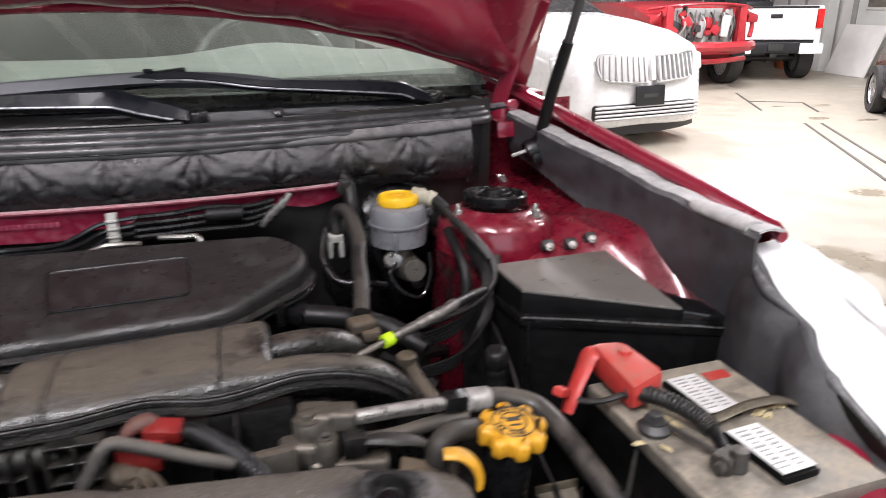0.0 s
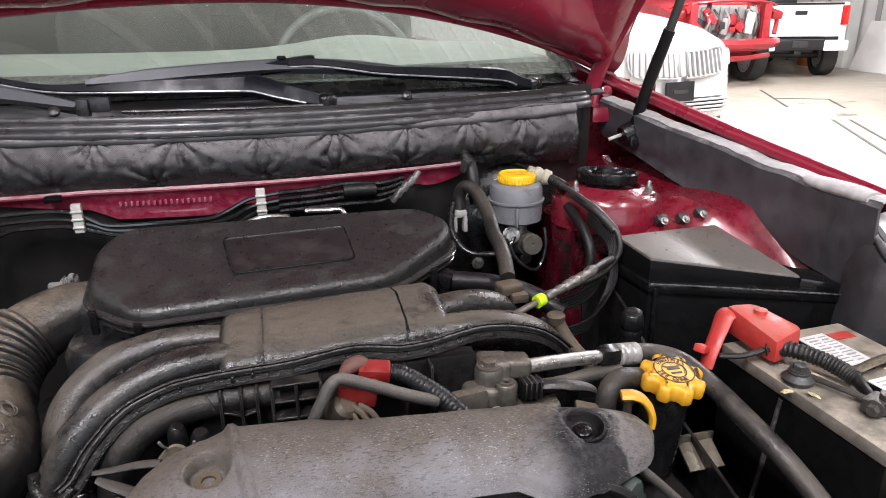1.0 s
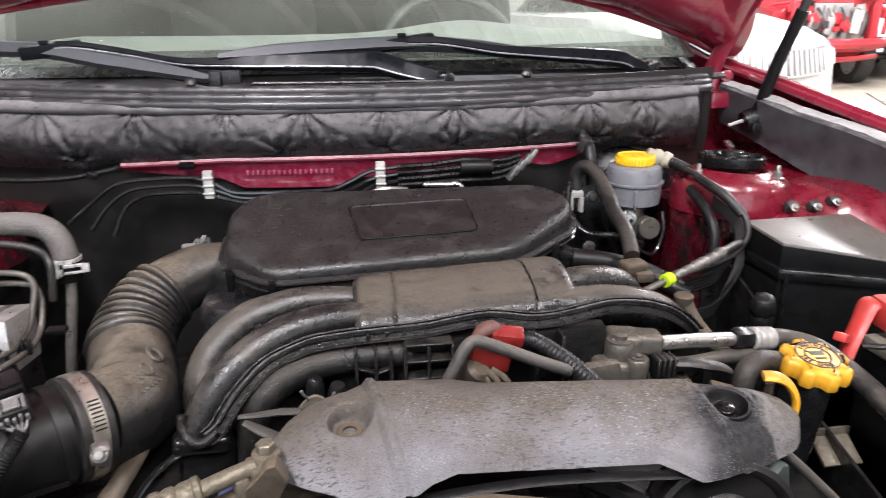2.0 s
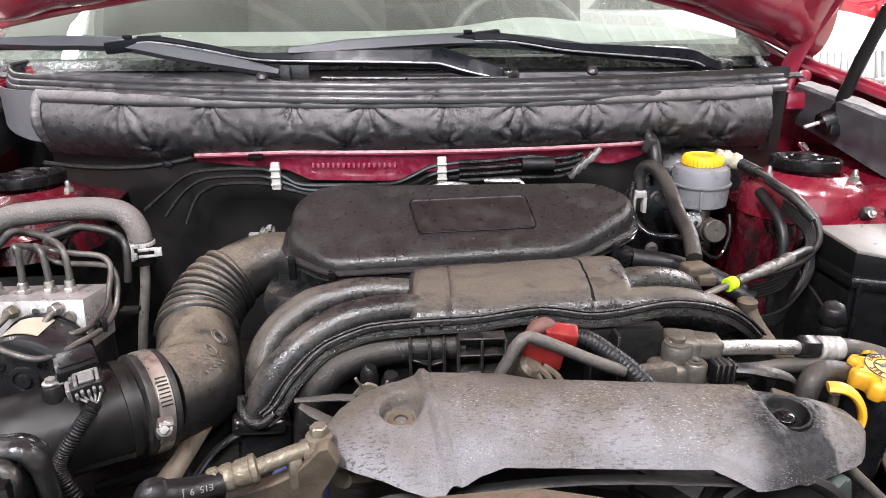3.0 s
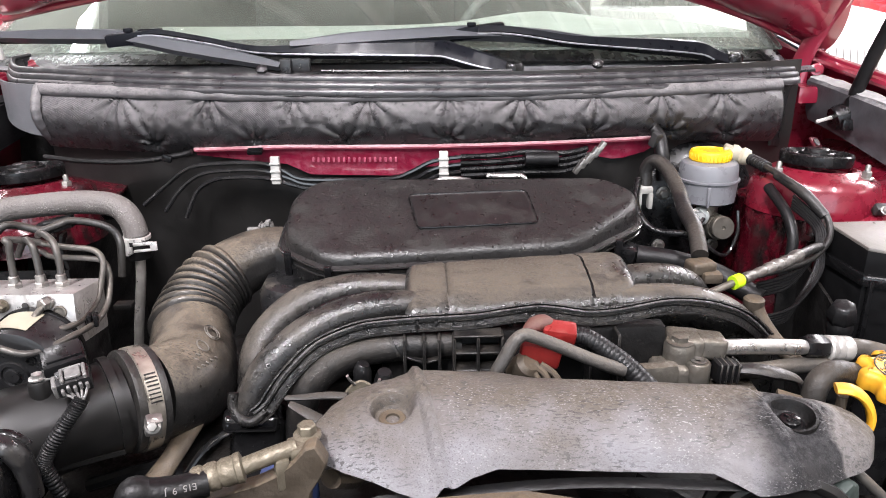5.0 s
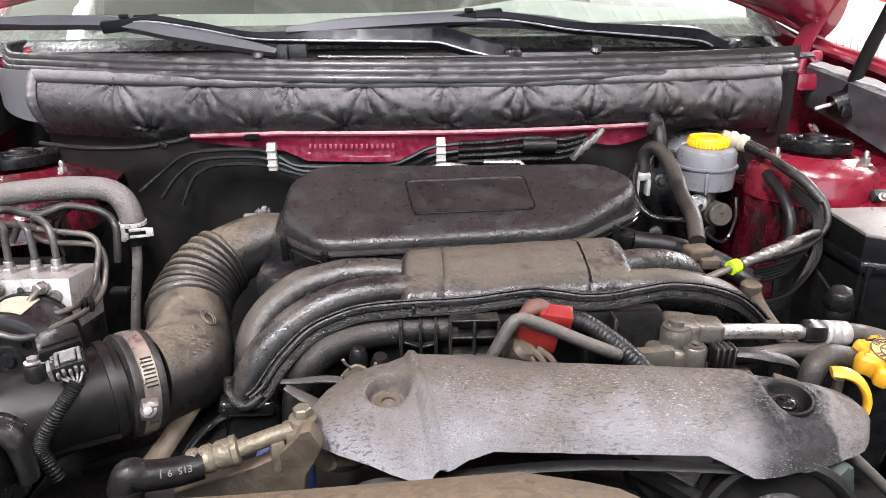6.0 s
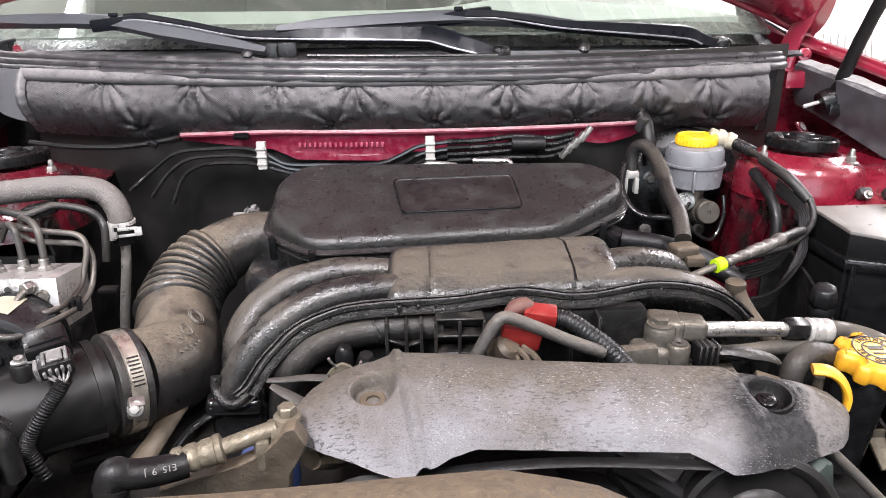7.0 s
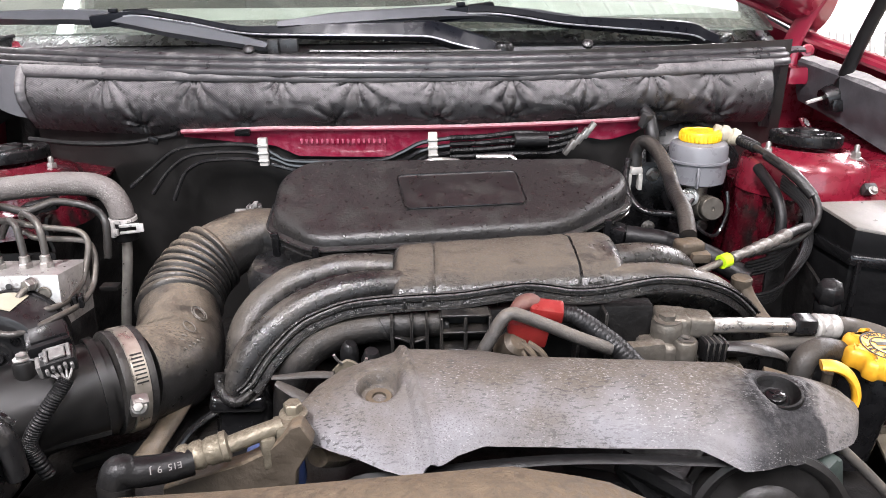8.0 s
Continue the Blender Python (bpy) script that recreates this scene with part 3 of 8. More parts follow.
def axis_pose(a, b):
    """The pose at a whose z axis points to b."""
    return Matrix.Translation(a) @ Vector((0, 0, 1)).rotation_difference(Vector(b) - Vector(a)).to_matrix().to_4x4()


def words(name, text, size, m, material, parent, align="CENTER"):
    """Raised lettering in the built-in font, made into a mesh."""
    cu = bpy.data.curves.new(name, "FONT")
    cu.body, cu.size, cu.extrude, cu.align_x, cu.align_y = text, size, 0.0004, align, "CENTER"
    tmp = bpy.data.objects.new(name, cu)
    me = bpy.data.meshes.new_from_object(tmp)
    bpy.data.objects.remove(tmp)
    bm = bmesh.new()
    bm.from_mesh(me)
    bpy.data.meshes.remove(me)
    bm.transform(m)
    return part(name, bm, material, parent)

# ---- the workshop ----
X0, X1, Y0, Y1 = -9.0, 11.6, -7.0, 13.8


def wall_box(name, x0, x1, y0, y1, z0, z1, material, label, category="wall"):
    return solo(name, block((x1 - x0, y1 - y0, z1 - z0), pose((x0 + x1) / 2, (y0 + y1) / 2, (z0 + z1) / 2), 0.0), material, label, category, kind="structure")


wall_box("floor", X0, X1, Y0, Y1, -0.2, 0.0, CONCRETE, "pale sealed concrete workshop floor with stains and joints", "floor")
wall_box("wall_north", X0, X1, Y1, Y1 + 0.2, 0, CEILING, WALL, "pale painted workshop wall behind the parked vehicles")
south = thing("wall_south", "pale painted workshop wall with an open roller door", "wall", (0, Y0, 0), kind="structure")
for x0, x1, z0, z1 in ((X0, DOOR_X0, 0, CEILING), (DOOR_X1, X1, 0, CEILING), (DOOR_X0, DOOR_X1, DOOR_H, CEILING)):
    part("wall_piece", block((x1 - x0, 0.2, z1 - z0), pose((x0 + x1) / 2, Y0 - 0.1, (z0 + z1) / 2), 0.0), WALL, south)
wall_box("wall_west", X0 - 0.2, X0, Y0 - 0.2, Y1 + 0.2, 0, CEILING, WALL, "pale painted workshop wall")
wall_box("wall_east", X1, X1 + 0.2, Y0 - 0.2, Y1 + 0.2, 0, CEILING, WALL, "pale painted workshop wall with a door")
ceil = [block((X1 - X0 + 0.4, Y1 - Y0 + 0.4, 0.1), pose((X0 + X1) / 2, (Y0 + Y1) / 2, CEILING + 0.05), 0.0)]
solo("ceiling", merge(*ceil), CEIL, "grey panelled workshop ceiling", "ceiling", kind="structure")
ribs = [block((9.0, 0.040, 0.03), pose(0.4, 0, CEILING - 0.016) @ pose(0, 0, 0, 0, 0, -31) @ pose(0, y, 0), 0.0) for y in np.arange(-2.0, 7.0, 0.25)]
solo("trim", merge(*ribs), RIB, "white ribs running slantwise on the ceiling", "ceiling rib", kind="structure")

for i, (tx, ty) in enumerate(TUBES):
    lamp = thing("ceiling_light", "long white ceiling light with two lit tubes", "ceiling light", (tx, ty, CEILING - 0.05), "ceiling lights")
    part("housing", slab(rounded([(tx - 0.14, ty - 1.24), (tx + 0.14, ty - 1.24), (tx + 0.14, ty + 1.24), (tx - 0.14, ty + 1.24)], 0.02), [(0, CEILING - 0.11), (0, CEILING - 0.03), (0.02, CEILING)]), RIB, lamp)
    for sx in (-0.07, 0.07):
        part("tube", tube([(tx + sx, ty - 1.2, CEILING - 0.13), (tx + sx, ty + 1.2, CEILING - 0.13)], 0.013, 10, 2), TUBE_GLOW, lamp)

# saw cuts and a drain channel in the floor
cuts = [((7.45, 8.39), (6.6, 6.76)), ((7.01, 7.53), (7.62, 7.20)), ((7.62, 7.20), (7.2, 6.45)), ((6.39, 5.76), (5.0, 3.3)), ((6.57, 5.70), (5.19, 3.20))]
joint = []
for a, b in cuts:
    va, vb = Vector((*a, 0.004)), Vector((*b, 0.004))
    joint.append(block(((vb - va).length, 0.03, 0.004), Matrix.Translation((va + vb) / 2) @ Matrix.Rotation(math.atan2(vb.y - va.y, vb.x - va.x), 4, "Z"), 0.0))
solo("floor_joint", merge(*joint), JOINT, "dark saw cuts and drain edges in the concrete floor", "floor joint", kind="structure")


# door and pillar on the east wall
door = thing("door_1", "pale grey steel workshop door with a window", "door", (X1, 10.0, 0), kind="structure")
part("door_leaf", block((0.06, 0.95, 2.1), pose(X1 - 0.035, 10.0, 1.05), 0.01), RIB, door)
part("window_frame", block((0.03, 0.48, 0.75), pose(X1 - 0.08, 10.02, 1.53), 0.008), WALL, door)
part("pane", block((0.012, 0.40, 0.66), pose(X1 - 0.098, 10.02, 1.53), 0.003), BATTERY_TOP, door)
part("door_handle", tube([(X1 - 0.07, 9.60, 1.02), (X1 - 0.13, 9.60, 1.02), (X1 - 0.13, 9.74, 1.02)], 0.012, 8, 4), CHROME, door)
for dy in (-0.53, 0.53):
    part("door_frame", block((0.10, 0.09, 2.2), pose(X1 - 0.05, 10.0 + dy, 1.10), 0.01), INK_GREY, door)
wall_box("pillar", X1 - 0.42, X1 - 0.16, 10.85, 11.1, 0, CEILING, RIB, "pale grey steel pillar by the wall", "pillar")
for k in range(5):
    wall_box("trim", X1 - 0.03, X1, 11.35 + 0.5 * k, 11.40 + 0.5 * k, 0, CEILING, INK_GREY, "grey upright strip on the wall", "wall trim")
solo("leaning_panel", block((0.035, 1.0, 0.95), pose(X1 - 0.48, 9.95, 0.445, 0, 20, -4), 0.008), WALL, "pale sheet panel leaning by the door", "panel")

# ---- the crimson car: body, hood, firewall, cowl ----
car = thing("red_car", "crimson car with its hood propped open over the engine", "car", (0, 1.5, 0))


def bow(x, front=0.05, k=0.33):
    """The forward bow of the cowl and firewall across the car."""
    return front + k * x * x


# hood: a pressed panel that rises towards the front from its rear edge
HOOD_TILT = radians(52)


def hood_rear(u):
    x = lerp(-0.74, 0.74, u)
    return Vector((x, 0.175 + 0.37 * x * x, 1.362 - 0.29 * x * x + 0.085 * (max(0.0, -x) / 0.74) ** 2.3))


def hood_at(u, s, depth=0.0):
    p = hood_rear(u)
    wide = 1 - 0.06 * s
    crown = -0.05 * s * (1 - (2 * u - 1) ** 2)
    return Vector((p.x * wide, p.y - math.cos(HOOD_TILT) * s - math.sin(HOOD_TILT) * (depth + crown), p.z + math.sin(HOOD_TILT) * s - math.cos(HOOD_TILT) * (depth + crown)))


hood = part("hood", sheet(lambda u, v: hood_at(u, v * 1.02), 40, 16, 0.012), RED, car)


def hood_frame(u, v):
    """The inner frame along the rear edge: a raised channel with a turned lip."""
    s = 0.012 + 0.15 * v
    d = 0.010 + 0.032 * math.sin(math.pi * min(1, v * 1.15)) ** 0.6 + 0.004 * math.sin(u * 60)
    return hood_at(0.015 + 0.97 * u, s, d)


part("hood_inner_frame", sheet(hood_frame, 60, 12, 0.004), RED, hood)
for sgn in (0.0, 1.0):
    part("hood_side_frame", sheet(lambda u, v: hood_at(abs(sgn - 0.012 - 0.075 * u), 0.05 + 0.95 * v, 0.01 + 0.03 * math.sin(math.pi * u) ** 0.6), 8, 24, 0.004), RED, hood)
part("hood_lip", tube([hood_at(k / 24, 0.004, 0.004) for k in range(25)], 0.0065, 8, 2), RED, hood)
for sgn in (-1, 1):
    hx = 0.655 if sgn > 0 else -0.765
    part("hood_hinge", merge(tube([(hx, 0.30, 1.14), (hx + 0.005 * sgn, 0.30, 1.2), (hx + 0.02 * sgn, 0.27, 1.27), (hx + 0.04 * sgn, 0.2, 1.37)], [0.018, 0.016, 0.014, 0.014], 8, 5, flat=0.4),
                             block((0.04, 0.09, 0.03), pose(hx, 0.29, 1.15), 0.006)), RED, car)
for bx, by, bz in ((0.672, 0.268, 1.19), (-0.782, 0.268, 1.19)):
    part("hinge_bolt", hexnut((bx, by, bz), 0.007, 0.008, (-0.3 if bx > 0 else 0.3, -1, 0.3)), RED, car)

# fenders with their drip ridge
for sgn in (1, -1):
    def fender_face(u, v, s=sgn):
        y = lerp(0.36, -0.295 + 0.06 * min(1.0, max(0.0, v * 2 - 0.2)), u)
        inner = along(y, (-0.30, 0.792), (-0.15, 0.790), (0.0, 0.770), (0.2, 0.722), (0.36, 0.695))
        z = along(y, (-0.30, 1.107), (-0.15, 1.121), (0.0, 1.142), (0.2, 1.182), (0.36, 1.205))
        w = v * v * 0.12
        drop = 6.0 * max(0, w - 0.018)
        return (s * (inner + w), y, z + 0.012 * min(1, v * 6) - drop)
    part("fender", sheet(fender_face, 24, 20, 0.003), RED, car)
    part("fender_ridge", tube([fender_face(k / 12, 0.0) for k in range(13)], [0.0075] * 13, 8, 3), RED, car)

    def liner_face(u, v, s=sgn):
        y = lerp(0.27, -0.30, u)
        xt = along(y, (-0.30, 0.782), (-0.15, 0.780), (0.0, 0.758), (0.2, 0.708), (0.27, 0.690))
        zt = along(y, (-0.30, 1.112), (-0.15, 1.110), (0.0, 1.130), (0.2, 1.160), (0.27, 1.172))
        fold = 0.0012 * math.sin(5 * math.pi * u) + 0.006 * bump_fn(u - 0.72, 0.05)
        if v < 0.18:
            k = v / 0.18
            return (s * (xt + 0.006 - 0.034 * k), y, zt + 0.004 * math.sin(math.pi * k) + fold)
        k = (v - 0.18) / 0.82
        return (s * (xt - 0.028 + 0.010 * k + 0.003 * math.sin(k * 7 + u * 9) * k), y, zt - k * along(u, (0, 0.065), (0.5, 0.095), (1, 0.125)) + fold)
    liner = part("fender_liner", sheet(lambda u, v, f=liner_face: f(u, 0.16 + 0.84 * v), 40, 22, 0.004), LINER if sgn > 0 else LINER_SHADED, car, "black felt liner folded over the fender edge")
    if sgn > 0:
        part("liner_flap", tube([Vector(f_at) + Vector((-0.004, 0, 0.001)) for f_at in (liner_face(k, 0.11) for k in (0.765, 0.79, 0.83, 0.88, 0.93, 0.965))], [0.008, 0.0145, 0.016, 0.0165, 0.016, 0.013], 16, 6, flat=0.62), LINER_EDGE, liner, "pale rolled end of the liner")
    part("liner_edge", sheet(lambda u, v, f=liner_face: Vector(f(u, 0.17 * v)) + Vector((0, 0, 0.0022 + 0.002 * noise.noise((u * 30, v * 2, 0.5)))), 60, 6, 0.003), LINER_EDGE if sgn > 0 else LINER_SHADED, liner, "worn edge of the liner")

    # apron and strut tower
    def apron(u, v, s=sgn):
        y = lerp(0.32 if s > 0 else 0.23, -0.235, u)
        x = lerp(0.475 + 0.20 * max(0, min(1, (u - 0.66) / 0.2)), 0.80, v)
        z = 1.052 - 0.02 * (1 - v) + 0.006 * math.sin(u * 13) * (1 - v) + 0.022 * bump_fn(v - 0.55, 0.10) * bump_fn(u - 0.62, 0.12)
        z -= 0.16 * max(0, (u - 0.72) / 0.28) ** 1.2 * (1.1 - 0.4 * v)
        z += 0.03 * max(0, (v - 0.7) / 0.3)
        return (s * x, y, z)
    # left apron takes the shaded red, the right one the lit red
    part("apron", sheet(apron, 40, 20, 0.004), RED_DUSTY if sgn > 0 else GRIMY_SHADED_RED, car)
    # left wall and rear panel go near-black: shade painted over crimson
    part("apron_wall", sheet(lambda u, v, s=sgn: (s * (0.478 + 0.006 * math.sin(u * 17 + v * 5) + 0.004 * math.sin(v * 30) * (u > 0.3) + 0.02 * v), lerp(0.30, -0.075, u), lerp(1.030, 0.70, v)), 30, 24, 0.004), GRIMY_SHADED_RED if sgn > 0 else DARK, car)
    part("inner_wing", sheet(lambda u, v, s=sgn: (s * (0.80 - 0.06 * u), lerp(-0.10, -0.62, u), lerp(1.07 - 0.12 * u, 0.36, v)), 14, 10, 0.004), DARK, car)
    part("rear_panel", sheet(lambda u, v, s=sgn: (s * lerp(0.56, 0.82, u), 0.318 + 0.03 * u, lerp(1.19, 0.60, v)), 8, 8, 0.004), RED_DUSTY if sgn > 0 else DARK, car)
    # sheets added to close the bay, coloured as its deep shade
    part("bay_shade_sheet", sheet(lambda u, v, s=sgn: (s * (0.497 + 0.006 * math.sin(v * 6)), lerp(-0.088, -0.62, u), lerp(along(u, (0, 0.985), (0.2, 0.95), (0.4, 0.88), (1, 0.80)), 0.36, v)), 14, 8, 0.004), DARK, car)
    part("tower_shade_sheet", sheet(lambda u, v, s=sgn: (s * lerp(0.47, 0.80, u), -0.082 - 0.01 * math.sin(v * 5), lerp(0.985, 0.36, v)), 8, 8, 0.004), DARK, car)
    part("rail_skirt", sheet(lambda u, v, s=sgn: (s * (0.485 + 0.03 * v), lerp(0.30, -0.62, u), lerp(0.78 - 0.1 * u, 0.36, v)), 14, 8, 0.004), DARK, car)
    tower = part("strut_tower", lathe([(0.0855, -0.05) if sgn > 0 else (0.088, -0.075), (0.085, -0.04), (0.084, -0.012), (0.080, -0.003), (0.070, 0.004), (0.060, 0.006), (0.056, 0.010), (0.050, 0.011), (0.046, 0.004)], pose(0.546 * sgn, 0.0, 1.074, -3, 3 * sgn, 0), 40), RED_DUSTY if sgn > 0 else GRIMY_SHADED_RED, car)
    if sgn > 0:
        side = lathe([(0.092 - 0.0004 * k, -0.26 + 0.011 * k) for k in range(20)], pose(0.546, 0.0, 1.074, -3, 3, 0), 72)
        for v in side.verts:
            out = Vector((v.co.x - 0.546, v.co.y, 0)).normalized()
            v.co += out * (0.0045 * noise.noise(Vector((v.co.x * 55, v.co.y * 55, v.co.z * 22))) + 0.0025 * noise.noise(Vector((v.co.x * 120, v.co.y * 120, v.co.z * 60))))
        part("tower_side", side, GRIMY_SHADED_RED, tower, "dented grimy side of the strut tower with shade painted in")
    cap_rings = [(0.0515, 0.0), (0.0525, 0.003), (0.0525, 0.0150), (0.0505, 0.0175), (0.0475, 0.0175), (0.0455, 0.0145), (0.043, 0.006), (0.035, 0.005), (0.0335, 0.0125), (0.0315, 0.0135), (0.0295, 0.0115), (0.027, 0.0115), (0.0255, 0.0175), (0.0235, 0.0185), (0.0215, 0.0165), (0.019, 0.0165), (0.0175, 0.0225), (0.015, 0.024), (0.0, 0.0245)]
    part("strut_cap", lathe(cap_rings, pose(0.546 * sgn, 0.005, 1.089, -3, 3 * sgn, 0) @ Matrix.Diagonal((0.90, 0.90, 0.9, 1)), 44), PLASTIC_CLEAN, tower, "black rubber strut cap with stepped rings")
    for a in (-48, 75, 195):
        ca, sa = math.cos(radians(a)), math.sin(radians(a))
        at = (0.546 * sgn + sgn * 0.064 * ca, 0.064 * sa, 1.078)
        part("strut_nut", merge(hexnut(at, 0.0065, 0.011), lathe([(0.0036, 0.0), (0.0036, 0.018), (0.002, 0.02)], pose(*at), 10)), ZINC, tower)
for bx, by, bz in ((0.594, -0.089, 1.046), (0.628, -0.091, 1.046), (0.660, -0.086, 1.050)):
    part("bolt_plate", block((0.017, 0.012, 0.014), pose(bx, by + 0.008, bz, 35), 0.003), STEEL_DARK, car)
    part("apron_bolt", hexnut((bx, by - 0.001, bz + 0.001), 0.0040, 0.005, (0, -0.8, 0.6)), ZINC, car)
tab_root = part("tower_bracket", block((0.022, 0.004, 0.022), pose(0.588, 0.085, 1.100, -42, 8, 34), 0.0018), GRIMY_SHADED_RED, car)
part("bracket_hole", lathe([(0.0065, 0), (0.006, 0.001), (0.004, 0.0006)], pose(0.5875, 0.0825, 1.1025, 48, 8, 34), 14), STEEL_DARK, tab_root)

# hood prop rod
rod = thing("hood_prop_rod", "black steel rod propping the hood open", "prop rod", (0.69, 0.19, 1.13))
part("rod", tube([(0.688, 0.192, 1.125), (0.716, 0.12, 1.345), (0.756, 0.03, 1.66)], [0.0085, 0.0075, 0.0075], 12, 6), STEEL_DARK, rod)
part("grip", tube([(0.690, 0.186, 1.140), (0.700, 0.160, 1.225), (0.711, 0.132, 1.305)], 0.0105, 12, 6), RUBBER_CLEAN, rod)
part("pivot", merge(lathe([(0.018, -0.02), (0.02, -0.012), (0.02, 0.012), (0.014, 0.018)], pose(0.688, 0.19, 1.125, 0, 70, 0), 18), block((0.035, 0.05, 0.02), pose(0.69, 0.19, 1.112), 0.005)), PLASTIC_CLEAN, rod)
part("rod_tail", tube([(0.688, 0.19, 1.124), (0.668, 0.194, 1.120), (0.645, 0.196, 1.113)], 0.0032, 8, 4), WHITE, rod)

# firewall, red upper panel and its stamped plate
def firewall(u, v):
    x = lerp(-0.60, 0.60, u)
    z = lerp(1.215, 0.62, v)
    y = bow(x, 0.062, 0.36) + 0.10 * max(0, v - 0.22)
    return (x, y, z)


part("firewall", sheet(firewall, 30, 16, 0.004), mat("sooty_firewall_mat", (0.011, 0.0105, 0.0100), 0.42, 0, 0.5, 14, 0.4, dust=(0.03, 0.027, 0.024), dust_amount=0.3, dust_scale=6), car)


def red_panel(u, v):
    x = lerp(-0.34, 0.345, u)
    bottom = along(x, (-0.34, 1.100), (-0.2, 1.088), (-0.17, 1.073), (-0.04, 1.071), (0.0, 1.084), (0.1, 1.082), (0.19, 1.092), (0.235, 1.094), (0.285, 1.083), (0.33, 1.093), (0.345, 1.102))
    top = along(x, (-0.34, 1.108), (-0.2, 1.113), (0.345, 1.112))
    return (x, bow(x, 0.049, 0.33) + 0.008 * v + 0.0015 * math.sin(v * 3), lerp(top, bottom, v))


PANEL = mat("dusty_pink_crimson_paint", (0.165, 0.006, 0.026), 0.38, 0.1, 0.2, 160, 0.1, coat=0.4, dust=(0.28, 0.11, 0.14), dust_amount=0.36, dust_scale=90, fleck=0.3, dust_from=-0.9)
panel = part("firewall_panel", sheet(red_panel, 40, 8, 0.004), PANEL, car, "crimson firewall panel with a stamped number row")
part("panel_flange", tube([(x, bow(x, 0.044, 0.33), along(x, (-0.34, 1.108), (-0.2, 1.115), (0.345, 1.114))) for x in np.linspace(-0.34, 0.345, 15)], 0.0035, 8, 2), mat("dusty_flange_paint", (0.22, 0.05, 0.07), 0.4, 0, 0.35, 120, 0.1, dust=(0.34, 0.25, 0.26), dust_amount=0.6, dust_scale=30), car)
for k in range(17):
    x = -0.163 + k * 0.0075
    part("stamp_bar", block((0.0036, 0.0014, 0.0068), pose(x, bow(x, 0.049, 0.33) - 0.0012, 1.0955), 0.0005, 1), mat("stamped_number_glint", (0.27, 0.05, 0.085), 0.4, 0.1, 0.2, 90, 0.0) if k == 0 else bpy.data.materials["stamped_number_glint"], panel)

# quilted heat shield over the firewall
TACKS = [-0.447, -0.308, -0.184, -0.078, 0.031, 0.137, 0.245, 0.345, 0.446]
LOW_TACKS = [-0.40, -0.244, -0.112, 0.031, 0.135, 0.240, 0.36, 0.46]


def quilt(u, v):
    x = lerp(-0.592, 0.552, u)
    top = 1.199 - 0.010 * u
    low = along(x, (-0.592, 1.104), (-0.38, 1.103), (-0.2, 1.116), (0.3, 1.118), (0.44, 1.104), (0.552, 1.094))
    z = lerp(top, low, v)
    belly = 0.026 * math.sin(math.pi * min(1.0, max(0.0, (v - 0.06) / 0.97))) ** 0.8
    belly += 0.0035 * bump_fn(v - 0.02, 0.05) - 0.003 * bump_fn(v - 0.125, 0.022)
    y = bow(x, 0.058, 0.33) - belly
    for i, tx in enumerate(TACKS):
        d, h = x - tx, (v - 0.15) * 0.09
        y += 0.011 * math.exp(-(d / 0.011) ** 2 - ((v - 0.14) / 0.12) ** 2)
        reach = (0.030 + 0.008 * math.sin(i * 2.7)) * (1.25 if h > 0 else 0.4)
        y += 0.0095 * math.exp(-(d * d * 1.6 + h * h) / reach ** 2) * (abs(math.sin(math.atan2(d, abs(h) + 0.002) * 5.5 + i * 1.3)) - 0.5)
    for i, tx in enumerate(LOW_TACKS):
        d, h = x - tx, (0.86 - v) * 0.09
        y += 0.013 * math.exp(-(d / 0.014) ** 2 - ((v - 0.86) / 0.08) ** 2) * (0.7 + 0.3 * math.sin(i * 2.3))
        y += 0.0085 * math.exp(-(d * d * 0.9 + h * h) / (0.026 if h > 0 else 0.008) ** 2) * (abs(math.sin(math.atan2(d, abs(h) + 0.002) * 4.5 + i * 0.9)) - 0.5)
    y += 0.0022 * noise.noise((x * 26, v * 3, 1.3)) + 0.0012 * noise.noise((x * 75, v * 8, 4.1))
    return (x, y, z)


shield = thing("quilted_heat_shield", "black quilted cloth heat shield tacked to the firewall", "heat shield", (0, 0.05, 1.1))
part("padding", sheet(quilt, 560, 56, 0.004), QUILT, shield)
part("hem", tube([(lerp(-0.592, 0.525, k / 40), bow(lerp(-0.592, 0.525, k / 40), 0.053, 0.33), 1.200 - 0.010 * k / 40 + 0.0012 * math.sin(k * 1.7)) for k in range(41)], 0.0028, 8, 2), QUILT, shield)
def binding(u, v):
    """The flat sewn band along the top of the padding, pulled in at each tack."""
    x = lerp(-0.594, 0.552, u)
    pinch = max(math.exp(-((x - tx) / 0.012) ** 2) for tx in TACKS)
    y = bow(x, 0.0475, 0.33) - 0.0035 * math.sin(math.pi * min(1, v * 1.05)) ** 0.5 - 0.0075 * v + 0.0022 * pinch + 0.0012 * noise.noise((x * 34, v, 2.2))
    return (x, y, 1.1985 - 0.010 * u - (0.0135 + 0.0012 * noise.noise((x * 21, 0.5, 7.7))) * v)


part("top_binding", sheet(binding, 260, 8, 0.002), BINDING, shield, "pale worn binding along the top edge")
part("edge_binding", sheet(lambda u, v: (-0.597 + 0.011 * u + 0.006 * v * v, bow(-0.592, 0.049, 0.33) - 0.005 * math.sin(math.pi * u) - 0.026 * math.sin(math.pi * min(1, v * 0.92)) + 0.0008 * math.sin(v * 40), lerp(1.197, 1.115, v)), 6, 24, 0.003), BINDING, shield)
